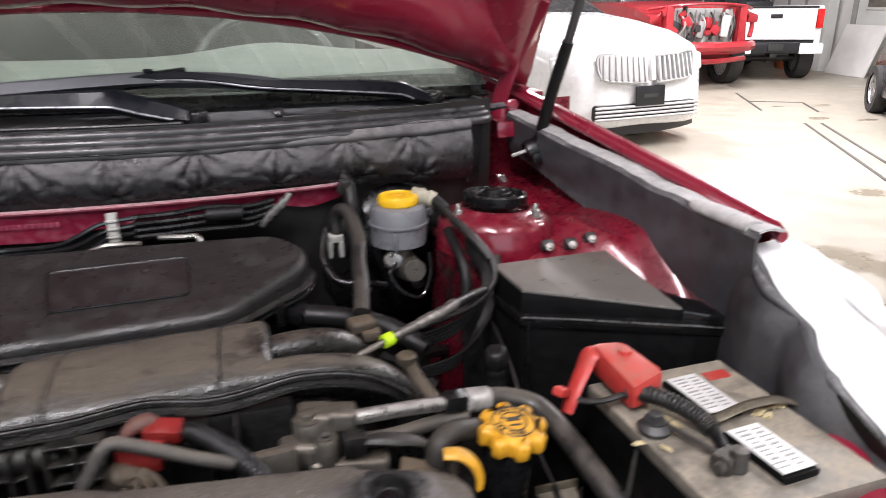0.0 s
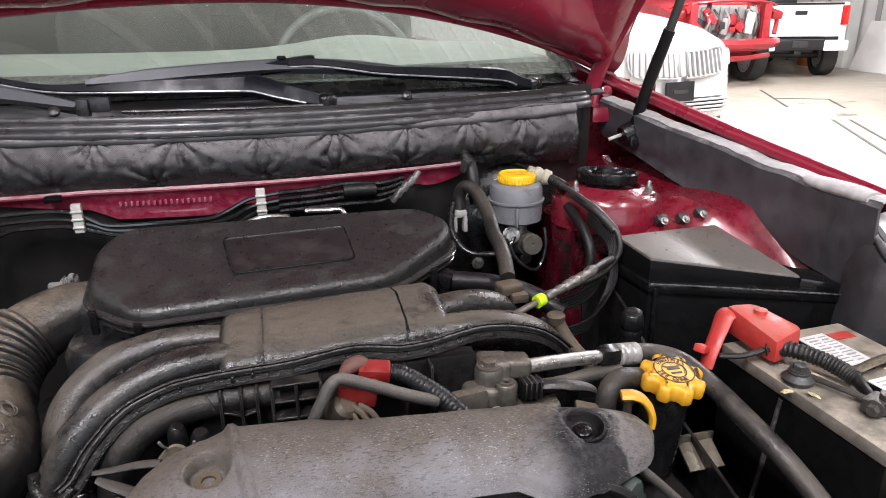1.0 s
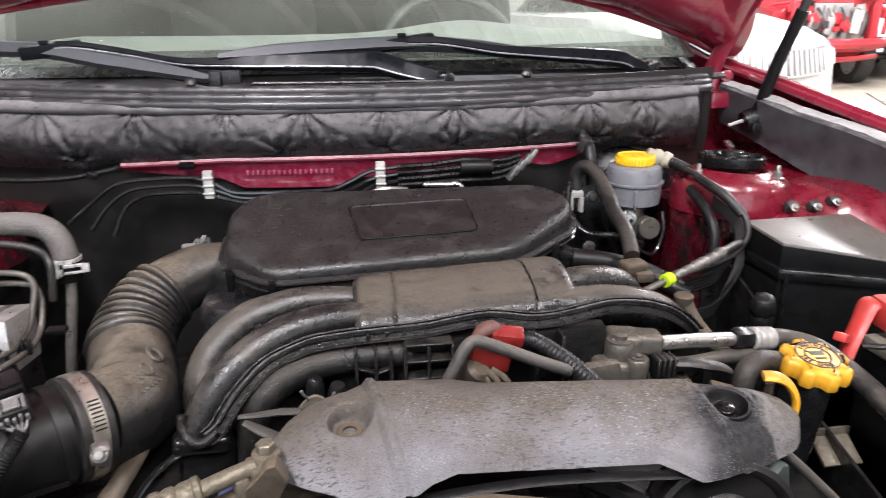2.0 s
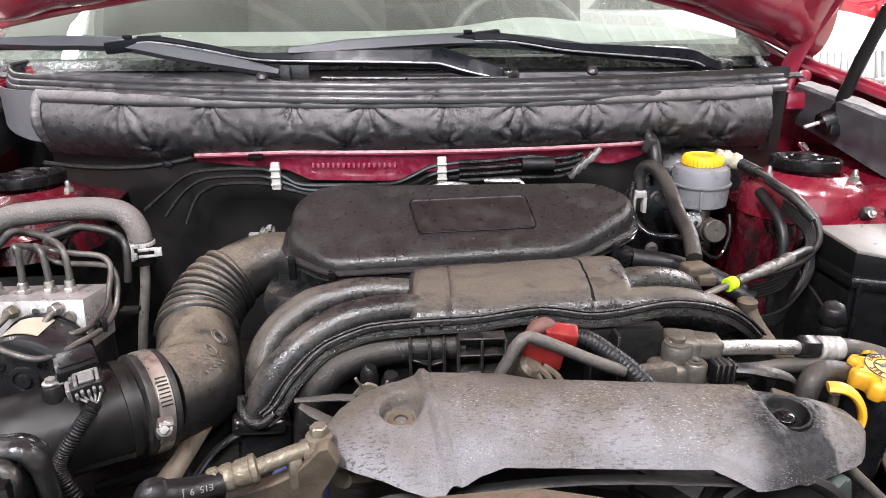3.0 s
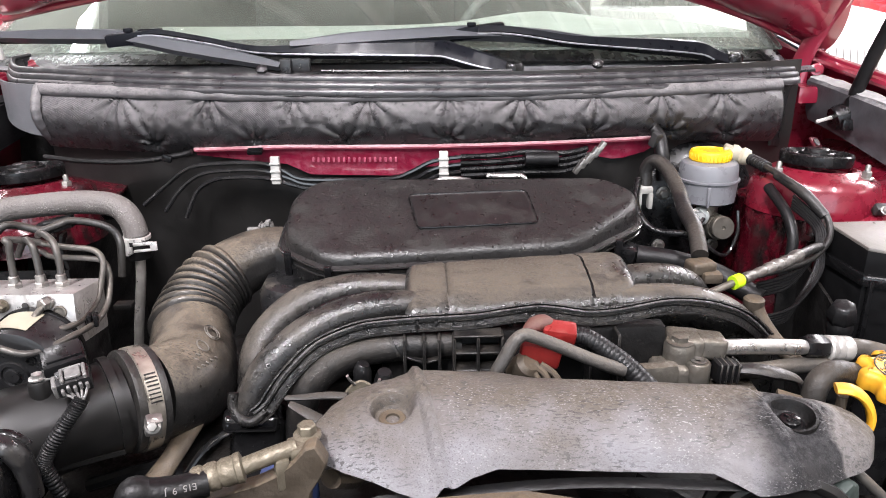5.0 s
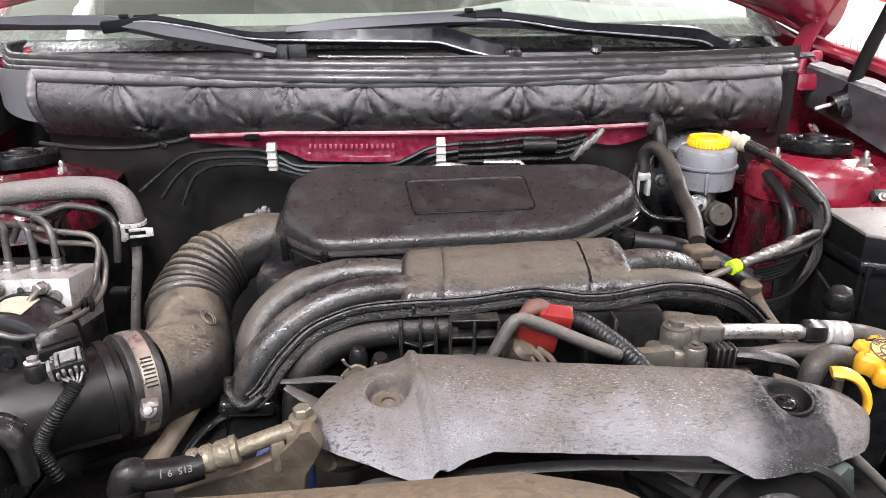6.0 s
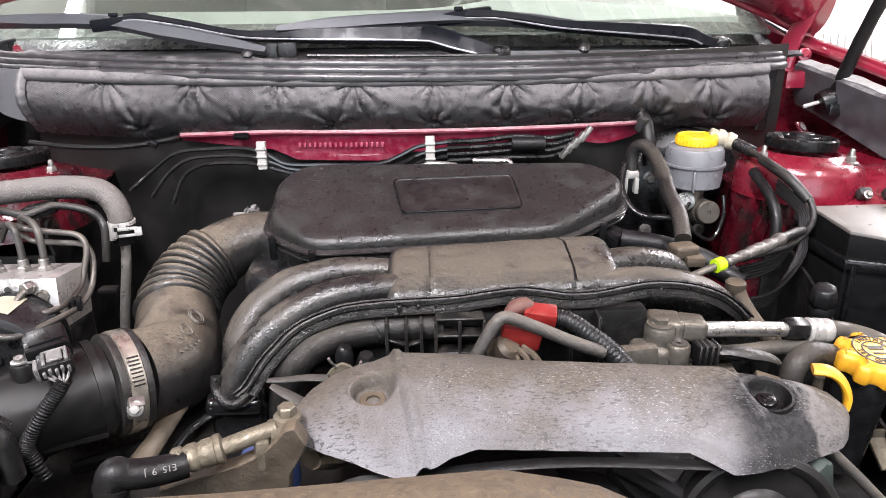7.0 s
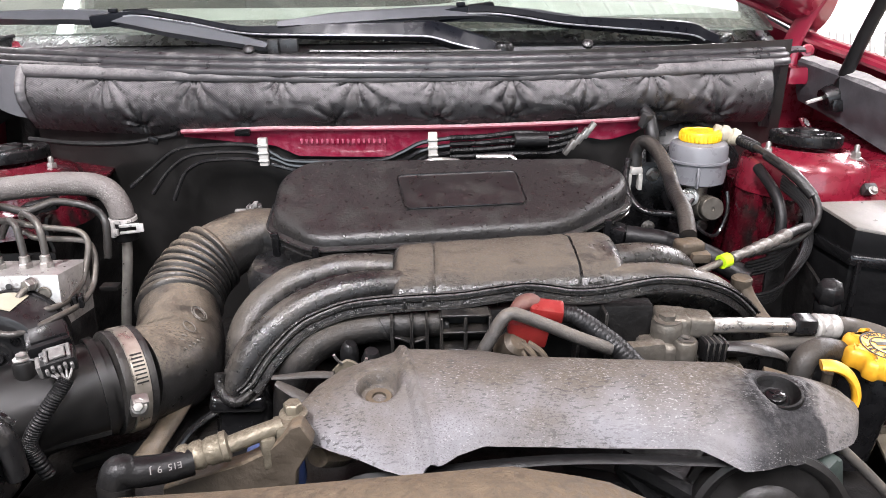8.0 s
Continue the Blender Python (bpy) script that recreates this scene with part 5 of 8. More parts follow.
clampring = part("hose_clamp", lathe([(0.0475, 0.008), (0.0498, 0.009), (0.0498, 0.022), (0.0475, 0.023)], clamp_m, 40), mat("worn_clamp_steel", (0.34, 0.31, 0.265), 0.36, 0.8, 0.3, 120, 0.1), duct, "plated steel worm clamp")
part("clamp_screw", merge(block((0.014, 0.012, 0.018), pose(-0.238, -0.424, 0.972, 20, 10, 30), 0.003), hexnut((-0.236, -0.429, 0.974), 0.0045, 0.006, (0.2, -1, 0.5))), ZINC, clampring)
screw_at = clamp_m.inverted() @ Vector((-0.238, -0.424, 0.972))
screw_turn = math.atan2(screw_at.y, screw_at.x)
climb = 1 if (clamp_m @ Vector((math.cos(screw_turn + 0.3), math.sin(screw_turn + 0.3), 0))).z > (clamp_m @ Vector((math.cos(screw_turn - 0.3), math.sin(screw_turn - 0.3), 0))).z else -1
for k in range(8):
    part("clamp_slot", block((0.0014, 0.010, 0.0012), clamp_m @ Matrix.Rotation(screw_turn + climb * (0.24 + 0.075 * k), 4, "Z") @ pose(0.0500, 0, 0.0155, 90, 0, 90), 0.0), DARK, clampring)
EMBOSS = mat("rubbed_emboss", (0.10, 0.092, 0.08), 0.5, 0, 0.3, 90, 0.1)
for (ex, ey, ez), rx, ry in (((-0.2205, -0.297, 0.9965), 0.0085, 0.0125), ((-0.220, -0.330, 0.9985), 0.0065, 0.0085), ((-0.2205, -0.297, 0.9965), 0.0060, 0.0095)):
    em = Matrix.Translation((ex, ey, ez)) @ pose(0, 0, 0, 8, 38, 25)
    part("embossed_ring", tube([em @ Vector((rx * math.cos(a), ry * math.sin(a), 0.0)) for a in np.linspace(0, 2 * math.pi, 17)], 0.0007, 6, 2), EMBOSS, duct)
for k in range(5):
    part("embossed_bar", block((0.0035, 0.0022, 0.0014), pose(-0.2075 - 0.0025 * k, -0.334 - 0.0055 * k, 0.9875 + 0.0002 * k, 10, 40, 25 + 12 * (k % 2)), 0.0004, 1), EMBOSS, duct)
for k in range(3):
    part("embossed_bar", block((0.005, 0.0016, 0.0014), pose(-0.2215 - 0.0005 * k, -0.3425 - 0.0048 * k, 0.9955 - 0.0022 * k, 18, 32, 25), 0.0004, 1), EMBOSS, duct)
maf = thing("air_meter_housing", "black plastic air meter tube with a plugged sensor", "air meter", (-0.36, -0.44, 0.9))
part("housing", tube([(-0.284, -0.377, 0.9655), (-0.320, -0.405, 0.966), (-0.365, -0.432, 0.963), (-0.43, -0.462, 0.955), (-0.52, -0.48, 0.94)], [0.0435, 0.0425, 0.044, 0.053, 0.064], 32, 8), SATIN, maf)
part("flange", tube([(-0.288, -0.380, 0.966), (-0.294, -0.3845, 0.966)], [0.0465, 0.0465], 32, 2), SATIN, maf)
sensor = part("sensor", merge(block((0.034, 0.028, 0.020), pose(-0.312, -0.405, 1.0235, 10, -6, 30), 0.003), block((0.028, 0.022, 0.003), pose(-0.312, -0.405, 1.0345, 10, -6, 30), 0.001)), PLASTIC_CLEAN, maf)
part("sensor_screw", merge(lathe([(0.0088, -0.022), (0.0088, 0.0), (0.0075, 0.002)], pose(-0.3268, -0.4235, 1.0165), 18)), SATIN, sensor)
part("sensor_screw", merge(block((0.016, 0.012, 0.002), pose(-0.3255, -0.421, 1.0190, 0, 0, 20), 0.0005), hexnut((-0.3268, -0.4235, 1.0195), 0.0048, 0.005)), ALU_BRIGHT, sensor, "bright screw on its lug")
plug_m = pose(-0.2935, -0.4300, 1.0205, 16, -6, 26)
part("sensor_plug", block((0.026, 0.018, 0.015), plug_m, 0.002), PLASTIC, sensor)
part("plug_latch", merge(block((0.012, 0.012, 0.003), plug_m @ pose(0.001, 0.000, 0.0090), 0.0008, 1), block((0.003, 0.016, 0.004), plug_m @ pose(-0.0075, 0, 0.0085), 0.0008, 1), block((0.003, 0.016, 0.004), plug_m @ pose(0.0095, 0, 0.0085), 0.0008, 1), block((0.016, 0.003, 0.004), plug_m @ pose(0.001, 0.0065, 0.0085), 0.0008, 1)), PLUG_GREY, sensor, "pale grey plug latch")
part("plug_edge", merge(block((0.004, 0.014, 0.014), plug_m @ pose(-0.0140, -0.002, 0.0005), 0.001, 1), *[block((0.0026, 0.004, 0.006), plug_m @ pose(-0.009 + 0.0046 * k, -0.0098, 0.002 * (k % 2)), 0.0006, 1) for k in range(5)]), PLUG_GREY, sensor)
for k in range(5):
    part("wire", tube([plug_m @ Vector((-0.0085 + 0.0042 * k, -0.0095, -0.003)), (-0.2905 + 0.0022 * k, -0.4420 + 0.0006 * k, 1.0115), (-0.2860 + 0.0004 * k, -0.4415, 1.0075)], 0.0011, 6, 4), PLUG_GREY, sensor)
part("harness", tube([(-0.2846, -0.4400, 1.0095), (-0.2885, -0.4450, 1.0030), (-0.2948, -0.4500, 0.9945), (-0.3029, -0.4560, 0.9826), (-0.3100, -0.4600, 0.9715), (-0.3135, -0.4620, 0.9620), (-0.3112, -0.4620, 0.9500), (-0.306, -0.460, 0.93)], 0.0052, 14, 8, rib=0.0012, ribs=40), RUBBER_CLEAN, maf)
part("seam_strip", sheet(lambda u, v: (-0.345 + 0.075 * u, -0.462 + 0.045 * u, 0.949 - 0.006 * u - 0.004 * v), 10, 3, 0.002), SATIN, maf)

# front left corner pieces: black ribbed air inlet and brackets
inlet = thing("air_inlet", "black ribbed plastic air inlet cover", "air inlet", (-0.42, -0.53, 0.9))
part("cover", slab(rounded([(-0.50, -0.58), (-0.352, -0.56), (-0.335, -0.50), (-0.36, -0.46), (-0.50, -0.45)], 0.03, 5), [(0, 0.86), (0, 0.955), (0.006, 0.965), (0.02, 0.968)]), PLASTIC_CLEAN, inlet)
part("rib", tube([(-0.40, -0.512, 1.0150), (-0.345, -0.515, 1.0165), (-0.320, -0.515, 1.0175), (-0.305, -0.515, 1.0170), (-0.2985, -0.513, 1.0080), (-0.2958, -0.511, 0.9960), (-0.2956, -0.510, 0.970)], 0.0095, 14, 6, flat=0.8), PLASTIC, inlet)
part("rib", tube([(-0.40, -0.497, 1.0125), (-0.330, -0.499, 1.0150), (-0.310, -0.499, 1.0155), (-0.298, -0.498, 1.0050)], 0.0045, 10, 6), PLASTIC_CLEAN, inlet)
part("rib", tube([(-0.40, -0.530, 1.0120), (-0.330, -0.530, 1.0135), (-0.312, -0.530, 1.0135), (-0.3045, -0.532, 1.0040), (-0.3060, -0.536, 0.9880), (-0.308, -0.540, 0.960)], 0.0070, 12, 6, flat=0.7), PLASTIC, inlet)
part("panel", block((0.10, 0.05, 0.06), pose(-0.352, -0.520, 0.980), 0.006), PLASTIC_CLEAN, inlet)

# intake manifold
manifold = thing("intake_manifold", "dusty black plastic intake manifold with curved runners", "intake manifold", (0.09, -0.32, 0.93))


def plenum(u, v):
    x = lerp(-0.019, 0.208, u)
    k = 0.03 * u
    y, z = 0, 0
    y = along(v, (0, -0.235), (0.12, -0.243), (0.35, -0.275), (0.55, -0.306), (0.72, -0.330), (0.86, -0.345), (1, -0.353))
    z = along(v, (0, 1.026), (0.12, 1.041), (0.35, 1.0510), (0.55, 1.0510), (0.72, 1.0455), (0.86, 1.036), (1, 1.020)) - 0.006 * u * v
    step = 0.0022 * (abs(u - 0.17) < 0.012) + 0.0022 * (abs(u - 0.80) < 0.012)
    end = 0.006 * max(0, (abs(2 * u - 1) - 0.93) / 0.07) ** 2
    wave = 0.0025 * math.sin(u * 14) * max(0, v - 0.75)
    return (x, y + k + wave, z - step - end + 0.0015 * noise.noise((x * 60, y * 60, 0)))


part("plenum_cover", sheet(plenum, 80, 28, 0.004), MANIFOLD, manifold, "dust-coated plastic plenum cover")
for k in range(13):
    p = Vector(plenum(0.04 + 0.92 * k / 12, 0.97))
    part("lip_rib", block((0.0034, 0.013, 0.013), Matrix.Translation(p + Vector((0, -0.006, 0.006))) @ pose(0, 0, 0, 18, 14 * math.sin(k * 2.1), 0), 0.001, 1), PLASTIC, manifold)
part("runner", tube([(0.02, -0.270, 1.026), (-0.0205, -0.268, 1.0285), (-0.0532, -0.265, 1.0285), (-0.0794, -0.265, 1.0265), (-0.1055, -0.267, 1.0205), (-0.1261, -0.271, 1.0150), (-0.1455, -0.279, 1.0045), (-0.1615, -0.289, 0.9910), (-0.1715, -0.299, 0.9770), (-0.1765, -0.309, 0.9595), (-0.1785, -0.318, 0.925), (-0.178, -0.325, 0.87)],
                    [0.0135, 0.0138, 0.0155, 0.0175, 0.0190, 0.0202, 0.0206, 0.0204, 0.0198, 0.0190, 0.018, 0.018], 24, 6), RUNNER, manifold)
part("runner_web", tube([(0.02, -0.296, 1.026), (-0.020, -0.297, 1.0275), (-0.055, -0.298, 1.0265), (-0.085, -0.302, 1.0215), (-0.110, -0.308, 1.0110), (-0.135, -0.317, 0.9950), (-0.152, -0.327, 0.9760), (-0.164, -0.338, 0.955)], 0.011, 14, 6), RUNNER, manifold)
part("runner_seam", tube([(-0.055, -0.284, 1.0310), (-0.0900, -0.290, 1.0270), (-0.1150, -0.297, 1.0175), (-0.1370, -0.306, 1.0030), (-0.1530, -0.315, 0.9870), (-0.1620, -0.322, 0.9720)], 0.0022, 8, 6), GLOSS, manifold)
part("seam_tab", block((0.007, 0.006, 0.005), pose(-0.1165, -0.300, 1.0190, 20, -35, 0), 0.001), PLASTIC_CLEAN, manifold)
part("runner", tube([(0.02, -0.322, 1.033), (-0.0129, -0.325, 1.0350), (-0.0452, -0.330, 1.0348), (-0.0711, -0.335, 1.0325), (-0.0969, -0.342, 1.0250), (-0.1130, -0.348, 1.0180), (-0.1301, -0.356, 1.0070), (-0.1448, -0.364, 0.9946), (-0.1549, -0.371, 0.9830), (-0.1628, -0.377, 0.9705), (-0.1680, -0.381, 0.9600), (-0.171, -0.383, 0.945)],
                    [0.0138, 0.0142, 0.0156, 0.0162, 0.0168, 0.0176, 0.0180, 0.0180, 0.0170, 0.0158, 0.0148, 0.014], 24, 6), RUNNER, manifold)
part("runner", tube([(0.03, -0.354, 1.006), (-0.0123, -0.356, 1.0075), (-0.0495, -0.358, 1.0050), (-0.0724, -0.362, 1.0015), (-0.0900, -0.367, 0.9950), (-0.1068, -0.373, 0.9820), (-0.1170, -0.378, 0.9640), (-0.122, -0.381, 0.93), (-0.123, -0.383, 0.87)], [0.0135, 0.0135, 0.0140, 0.0145, 0.0150, 0.0150, 0.0145, 0.014, 0.014], 22, 6), GRIMY, manifold)
for cx, cy, cz in ((-0.0915, -0.3675, 0.9945), (-0.030, -0.357, 1.0065)):
    part("runner_collar", tube([(cx - 0.0012, cy, cz - 0.0006), (cx + 0.0012, cy + 0.0003, cz + 0.0006)], 0.0152, 22, 2), GRIMY, manifold)
part("runner", tube([(0.19, -0.305, 1.020), (0.245, -0.300, 1.017), (0.298, -0.290, 1.001), (0.336, -0.282, 0.968), (0.350, -0.280, 0.925), (0.352, -0.28, 0.86)], [0.021, 0.022, 0.023, 0.023, 0.023, 0.023], 20, 8), MANIFOLD, manifold)
part("runner", tube([(0.18, -0.258, 1.020), (0.235, -0.246, 1.022), (0.280, -0.232, 1.011), (0.305, -0.222, 0.985), (0.315, -0.215, 0.93)], [0.018, 0.019, 0.019, 0.018, 0.018], 20, 8), MANIFOLD, manifold)


def flange_band(pts, w, name="flange"):
    """A flat rimmed flange that follows a runner."""
    path = [p for p, _ in smooth_path(pts, 8)]
    prof = [(-w, 0.0045), (-w * 0.8, 0.005), (-w * 0.7, 0.0012), (-w * 0.1, 0.0008), (0.0, 0.0030), (w * 0.1, 0.0006), (w * 0.7, 0.0), (w * 0.78, 0.0035), (w, 0.003), (w, -0.003), (-w, -0.003)]
    bm = bmesh.new()
    rings = []
    for i, p in enumerate(path):
        t = (path[min(i + 1, len(path) - 1)] - path[max(i - 1, 0)]).normalized()
        nrm = Vector((0, -1, 0.45)).normalized()
        nrm = (nrm - t * nrm.dot(t)).normalized()
        s = t.cross(nrm)
        rings.append([bm.verts.new(p + s * a + nrm * b) for a, b in prof])
    for a, b in zip(rings, rings[1:]):
        for k in range(len(prof)):
            bm.faces.new((a[k], a[(k + 1) % len(prof)], b[(k + 1) % len(prof)], b[k]))
    bm.faces.new(rings[0])
    bm.faces.new(rings[-1])
    return part(name, bm, FLANGE, manifold)


BAND = [(-0.1577, -0.3970, 0.9595), (-0.1485, -0.3930, 0.9658), (-0.1409, -0.3885, 0.9761), (-0.1320, -0.3825, 0.9878), (-0.1207, -0.3765, 0.9990), (-0.1094, -0.3715, 1.0088), (-0.0946, -0.3665, 1.0170), (-0.0672, -0.3615, 1.0260), (-0.0442, -0.3590, 1.0290),
        (-0.0096, -0.3580, 1.0310), (0.0406, -0.3560, 1.0320), (0.0705, -0.3550, 1.0355), (0.1003, -0.3540, 1.0385), (0.1224, -0.3530, 1.0360), (0.1502, -0.3510, 1.0305), (0.1781, -0.3480, 1.0303), (0.2062, -0.3440, 1.0335), (0.2351, -0.3390, 1.0350), (0.2711, -0.3330, 1.0290), (0.3041, -0.3260, 1.0160), (0.3274, -0.3180, 0.9990), (0.3443, -0.3120, 0.9820)]
flange_band(BAND, 0.0084)
part("flange_rim", tube([Vector(p) + Vector((0, -0.003, 0.0062)) for p in BAND], 0.0011, 8, 6), WORN_LIT_RIM, manifold, "worn pale edge of the flange")
part("foot_rim", tube([(-0.1485, -0.3945, 0.9650), (-0.1560, -0.3985, 0.9580), (-0.1650, -0.3985, 0.9555), (-0.1735, -0.3960, 0.9590), (-0.1785, -0.3910, 0.9670), (-0.1785, -0.3870, 0.9790)], 0.0048, 12, 6), FLANGE, manifold)
part("runner_foot", merge(block((0.052, 0.040, 0.085), pose(-0.166, -0.372, 0.908, 0, 6, 12), 0.012, 3), block((0.050, 0.030, 0.016), pose(-0.166, -0.384, 0.948, -14, 8, 12), 0.006, 3)), GLOSS, manifold)
part("foot_arm", tube([(-0.176, -0.392, 0.947), (-0.192, -0.398, 0.940), (-0.208, -0.404, 0.928), (-0.226, -0.412, 0.905)], [0.006, 0.005, 0.005, 0.005], 10, 5, flat=0.6), GLOSS, manifold)
part("back_plate", block((0.27, 0.02, 0.125), pose(0.09, -0.346, 0.958), 0.004), SHADE, manifold)
for x in (-0.022, -0.004, 0.010, 0.0234, 0.0456, 0.0681, 0.090, 0.115, 0.150, 0.175):
    part("rib", block((0.0030, 0.020, 0.105), pose(x, -0.366, 0.970), 0.001, 1), GRIMY, manifold)
for z in (1.0235, 1.0065, 0.9885, 0.970):
    part("rib", block((0.0447, 0.018, 0.0028), pose(0.0457, -0.366, z), 0.001, 1), GRIMY, manifold)
for x, z, a in ((-0.013, 1.000, 20), (0.002, 0.998, -15), (0.132, 1.000, 25)):
    part("rib", block((0.018, 0.014, 0.0026), pose(x, -0.366, z, 0, a, 0), 0.0008, 1), GRIMY, manifold)
part("mount_ear", block((0.05, 0.014, 0.03), pose(0.20, -0.395, 0.988, 0, 0, 8), 0.006), ALU, manifold)

# front engine cover
cover = thing("belt_cover", "grey dusty plastic belt cover with two bolt wells", "engine cover", (0.15, -0.47, 0.93))
WELLS = [(-0.030, -0.4575, 0.0195, 0.0145), (0.292, -0.466, 0.0190, 0.013)]


def cover_face(u, v):
    x = lerp(-0.095, 0.3615, 1 - (1 - u) ** 1.06)
    yb = along(x, (-0.095, -0.470), (-0.090, -0.459), (-0.080, -0.442), (-0.062, -0.426), (-0.0387, -0.417), (-0.012, -0.416), (0.055, -0.420), (0.085, -0.429), (0.26, -0.436), (0.29, -0.440), (0.319, -0.4445), (0.342, -0.4450), (0.352, -0.4475), (0.3585, -0.4530), (0.3608, -0.4580), (0.3615, -0.4632))
    zb = along(x, (-0.095, 0.988), (-0.08, 0.994), (-0.06, 1.000), (-0.0387, 1.006), (-0.012, 1.0115), (0.055, 1.010), (0.26, 1.001), (0.30, 0.997), (0.32, 0.994), (0.342, 0.988), (0.354, 0.983), (0.3606, 0.978), (0.3615, 0.975))
    yf = along(x, (-0.095, -0.476), (-0.088, -0.487), (-0.064, -0.503), (-0.0233, -0.519), (0.0024, -0.524), (0.018, -0.518), (0.0294, -0.510), (0.0523, -0.504), (0.14, -0.506), (0.215, -0.508), (0.2324, -0.518), (0.2441, -0.526), (0.262, -0.5235), (0.2785, -0.5185), (0.3044, -0.5085), (0.3235, -0.5003), (0.335, -0.4958), (0.345, -0.4900), (0.352, -0.4830), (0.3575, -0.4745), (0.3606, -0.4685), (0.3615, -0.4640))
    zf = along(x, (-0.095, 0.986), (-0.064, 0.983), (0.0024, 0.976), (0.05, 0.984), (0.215, 0.978), (0.2441, 0.970), (0.30, 0.969), (0.345, 0.969), (0.357, 0.972), (0.3615, 0.975))
    y = lerp(yb, yf, v)
    dome = 0.012 * math.sin(math.pi * min(1, v * 1.05)) ** 0.8 * min(1, (u + 0.02) * 8, (1.02 - u) * 8)
    z = lerp(zb, zf, v) + dome - 0.006 * max(0, (v - 0.88) / 0.12) ** 2
    z += 0.0045 * bump_fn(x - (-0.012 + 0.022 * v), 0.0032)
    z -= 0.004 * max(0, min(1, (-0.012 + 0.022 * v - x) / 0.02)) - 0.004 * max(0, min(1, (-0.034 + 0.022 * v - x) / 0.03))
    z -= 0.0036 / (1 + math.exp(-(x - 0.268 - 0.014 * v) / 0.0014))
    for wx, wy, wr, deep in WELLS:
        d = math.hypot(x - wx, (y - wy) * 1.05)
        z -= deep / (1 + math.exp((d - wr + 0.001) / 0.0013))
        z += 0.0016 * bump_fn(d - wr - 0.0025, 0.0022)
    z += 0.0006 * noise.noise((x * 45, y * 45, 2))
    return (x, y, z)


shell = part("shell", sheet(cover_face, 280, 84, 0.003), COVER, cover)


def cover_z(x, y):
    u = 1 - (1 - (x + 0.095) / 0.4565) ** (1 / 1.06)
    a, b = cover_face(u, 0)[1], cover_face(u, 1)[1]
    return cover_face(u, (y - a) / (b - a))[2]


for i, (wx, wy, wr, deep) in enumerate(WELLS):
    wz = cover_z(wx, wy)
    well_m = pose(wx, wy, wz, 9, 2 - 6 * i, 0)
    part("well", lathe([(wr + 0.0016, deep - 0.0030), (wr + 0.0010, deep + 0.0008), (wr - 0.0010, deep + 0.0010), (wr - 0.0026, deep - 0.0016), (wr - 0.0046, 0.0046), (wr - 0.0064, 0.0032), (0.004, 0.003), (0.0035, 0.001)], well_m, 40, closed=False), COVER if i == 0 else SHADE, cover)
    part("well_grommet", lathe([(0.0112, -0.002), (0.0112, 0.0046), (0.0098, 0.0058), (0.0058, 0.0052), (0.0052, 0.0022), (0.0, 0.0022)], well_m, 28), RUST if i == 0 else RUBBER_CLEAN, cover, "round bolt grommet in the well")
    if i:
        part("well_bolt", merge(lathe([(0.0080, 0.002), (0.0080, 0.009), (0.0066, 0.010)], well_m, 18), block((0.011, 0.0026, 0.0016), well_m @ pose(0, 0, 0.0105, 0, 0, 40), 0.0004, 1), block((0.0026, 0.011, 0.0016), well_m @ pose(0, 0, 0.0105, 0, 0, 40), 0.0004, 1)), PLASTIC_CLEAN, cover)

# red plug with its cables
plug = thing("red_connector", "red plastic cable connector on top of the engine", "connector", (0.105, -0.39, 0.99))
part("shell", merge(block((0.036, 0.016, 0.024), pose(0.100, -0.392, 1.017, 18, 8, -8), 0.003), block((0.030, 0.018, 0.015), pose(0.118, -0.381, 1.030, 15, 6, -8), 0.003)), PLUG_RED, plug)
part("boot", tube([(0.086, -0.384, 1.030), (0.096, -0.378, 1.036), (0.106, -0.374, 1.036), (0.116, -0.373, 1.030)], [0.004, 0.009, 0.0095, 0.005], 12, 5, flat=0.8), mat("dusty_red_boot", (0.06, 0.016, 0.013), 0.6, 0, 0.3, 90, 0.2, dust=(0.12, 0.075, 0.06), dust_amount=0.5), plug)
SLEEVE = mat("dusty_cable_sleeve", (0.030, 0.028, 0.026), 0.45, 0, 0.35, 140, 0.3, dust=(0.105, 0.094, 0.080), dust_amount=0.5, dust_scale=30)
part("cable", tube([(0.052, -0.414, 0.990), (0.0575, -0.412, 1.0060), (0.0650, -0.410, 1.0195), (0.0741, -0.407, 1.0345), (0.0825, -0.405, 1.0400), (0.0940, -0.405, 1.0370), (0.1176, -0.405, 1.0265), (0.1381, -0.405, 1.0168), (0.1588, -0.4045, 1.0075), (0.1720, -0.403, 1.0020)], [0.0052, 0.0058, 0.0060, 0.0060, 0.0058, 0.0058, 0.0058, 0.0058, 0.0062, 0.0064], 12, 6), SLEEVE, plug, "grey dusty sleeved cable")
part("conduit", tube([(0.1250, -0.378, 1.0200), (0.1320, -0.379, 1.0245), (0.1400, -0.3815, 1.0255), (0.1500, -0.386, 1.0215), (0.1617, -0.391, 1.0140), (0.1745, -0.397, 1.0050), (0.1852, -0.404, 0.9960), (0.1960, -0.411, 0.985), (0.206, -0.416, 0.970)], [0.0072, 0.0076, 0.0076, 0.0080, 0.0084, 0.0090, 0.0094, 0.0096, 0.0096], 18, 8, rib=0.0004, ribs=30), RUBBER_CLEAN, plug, "ribbed dusty conduit")
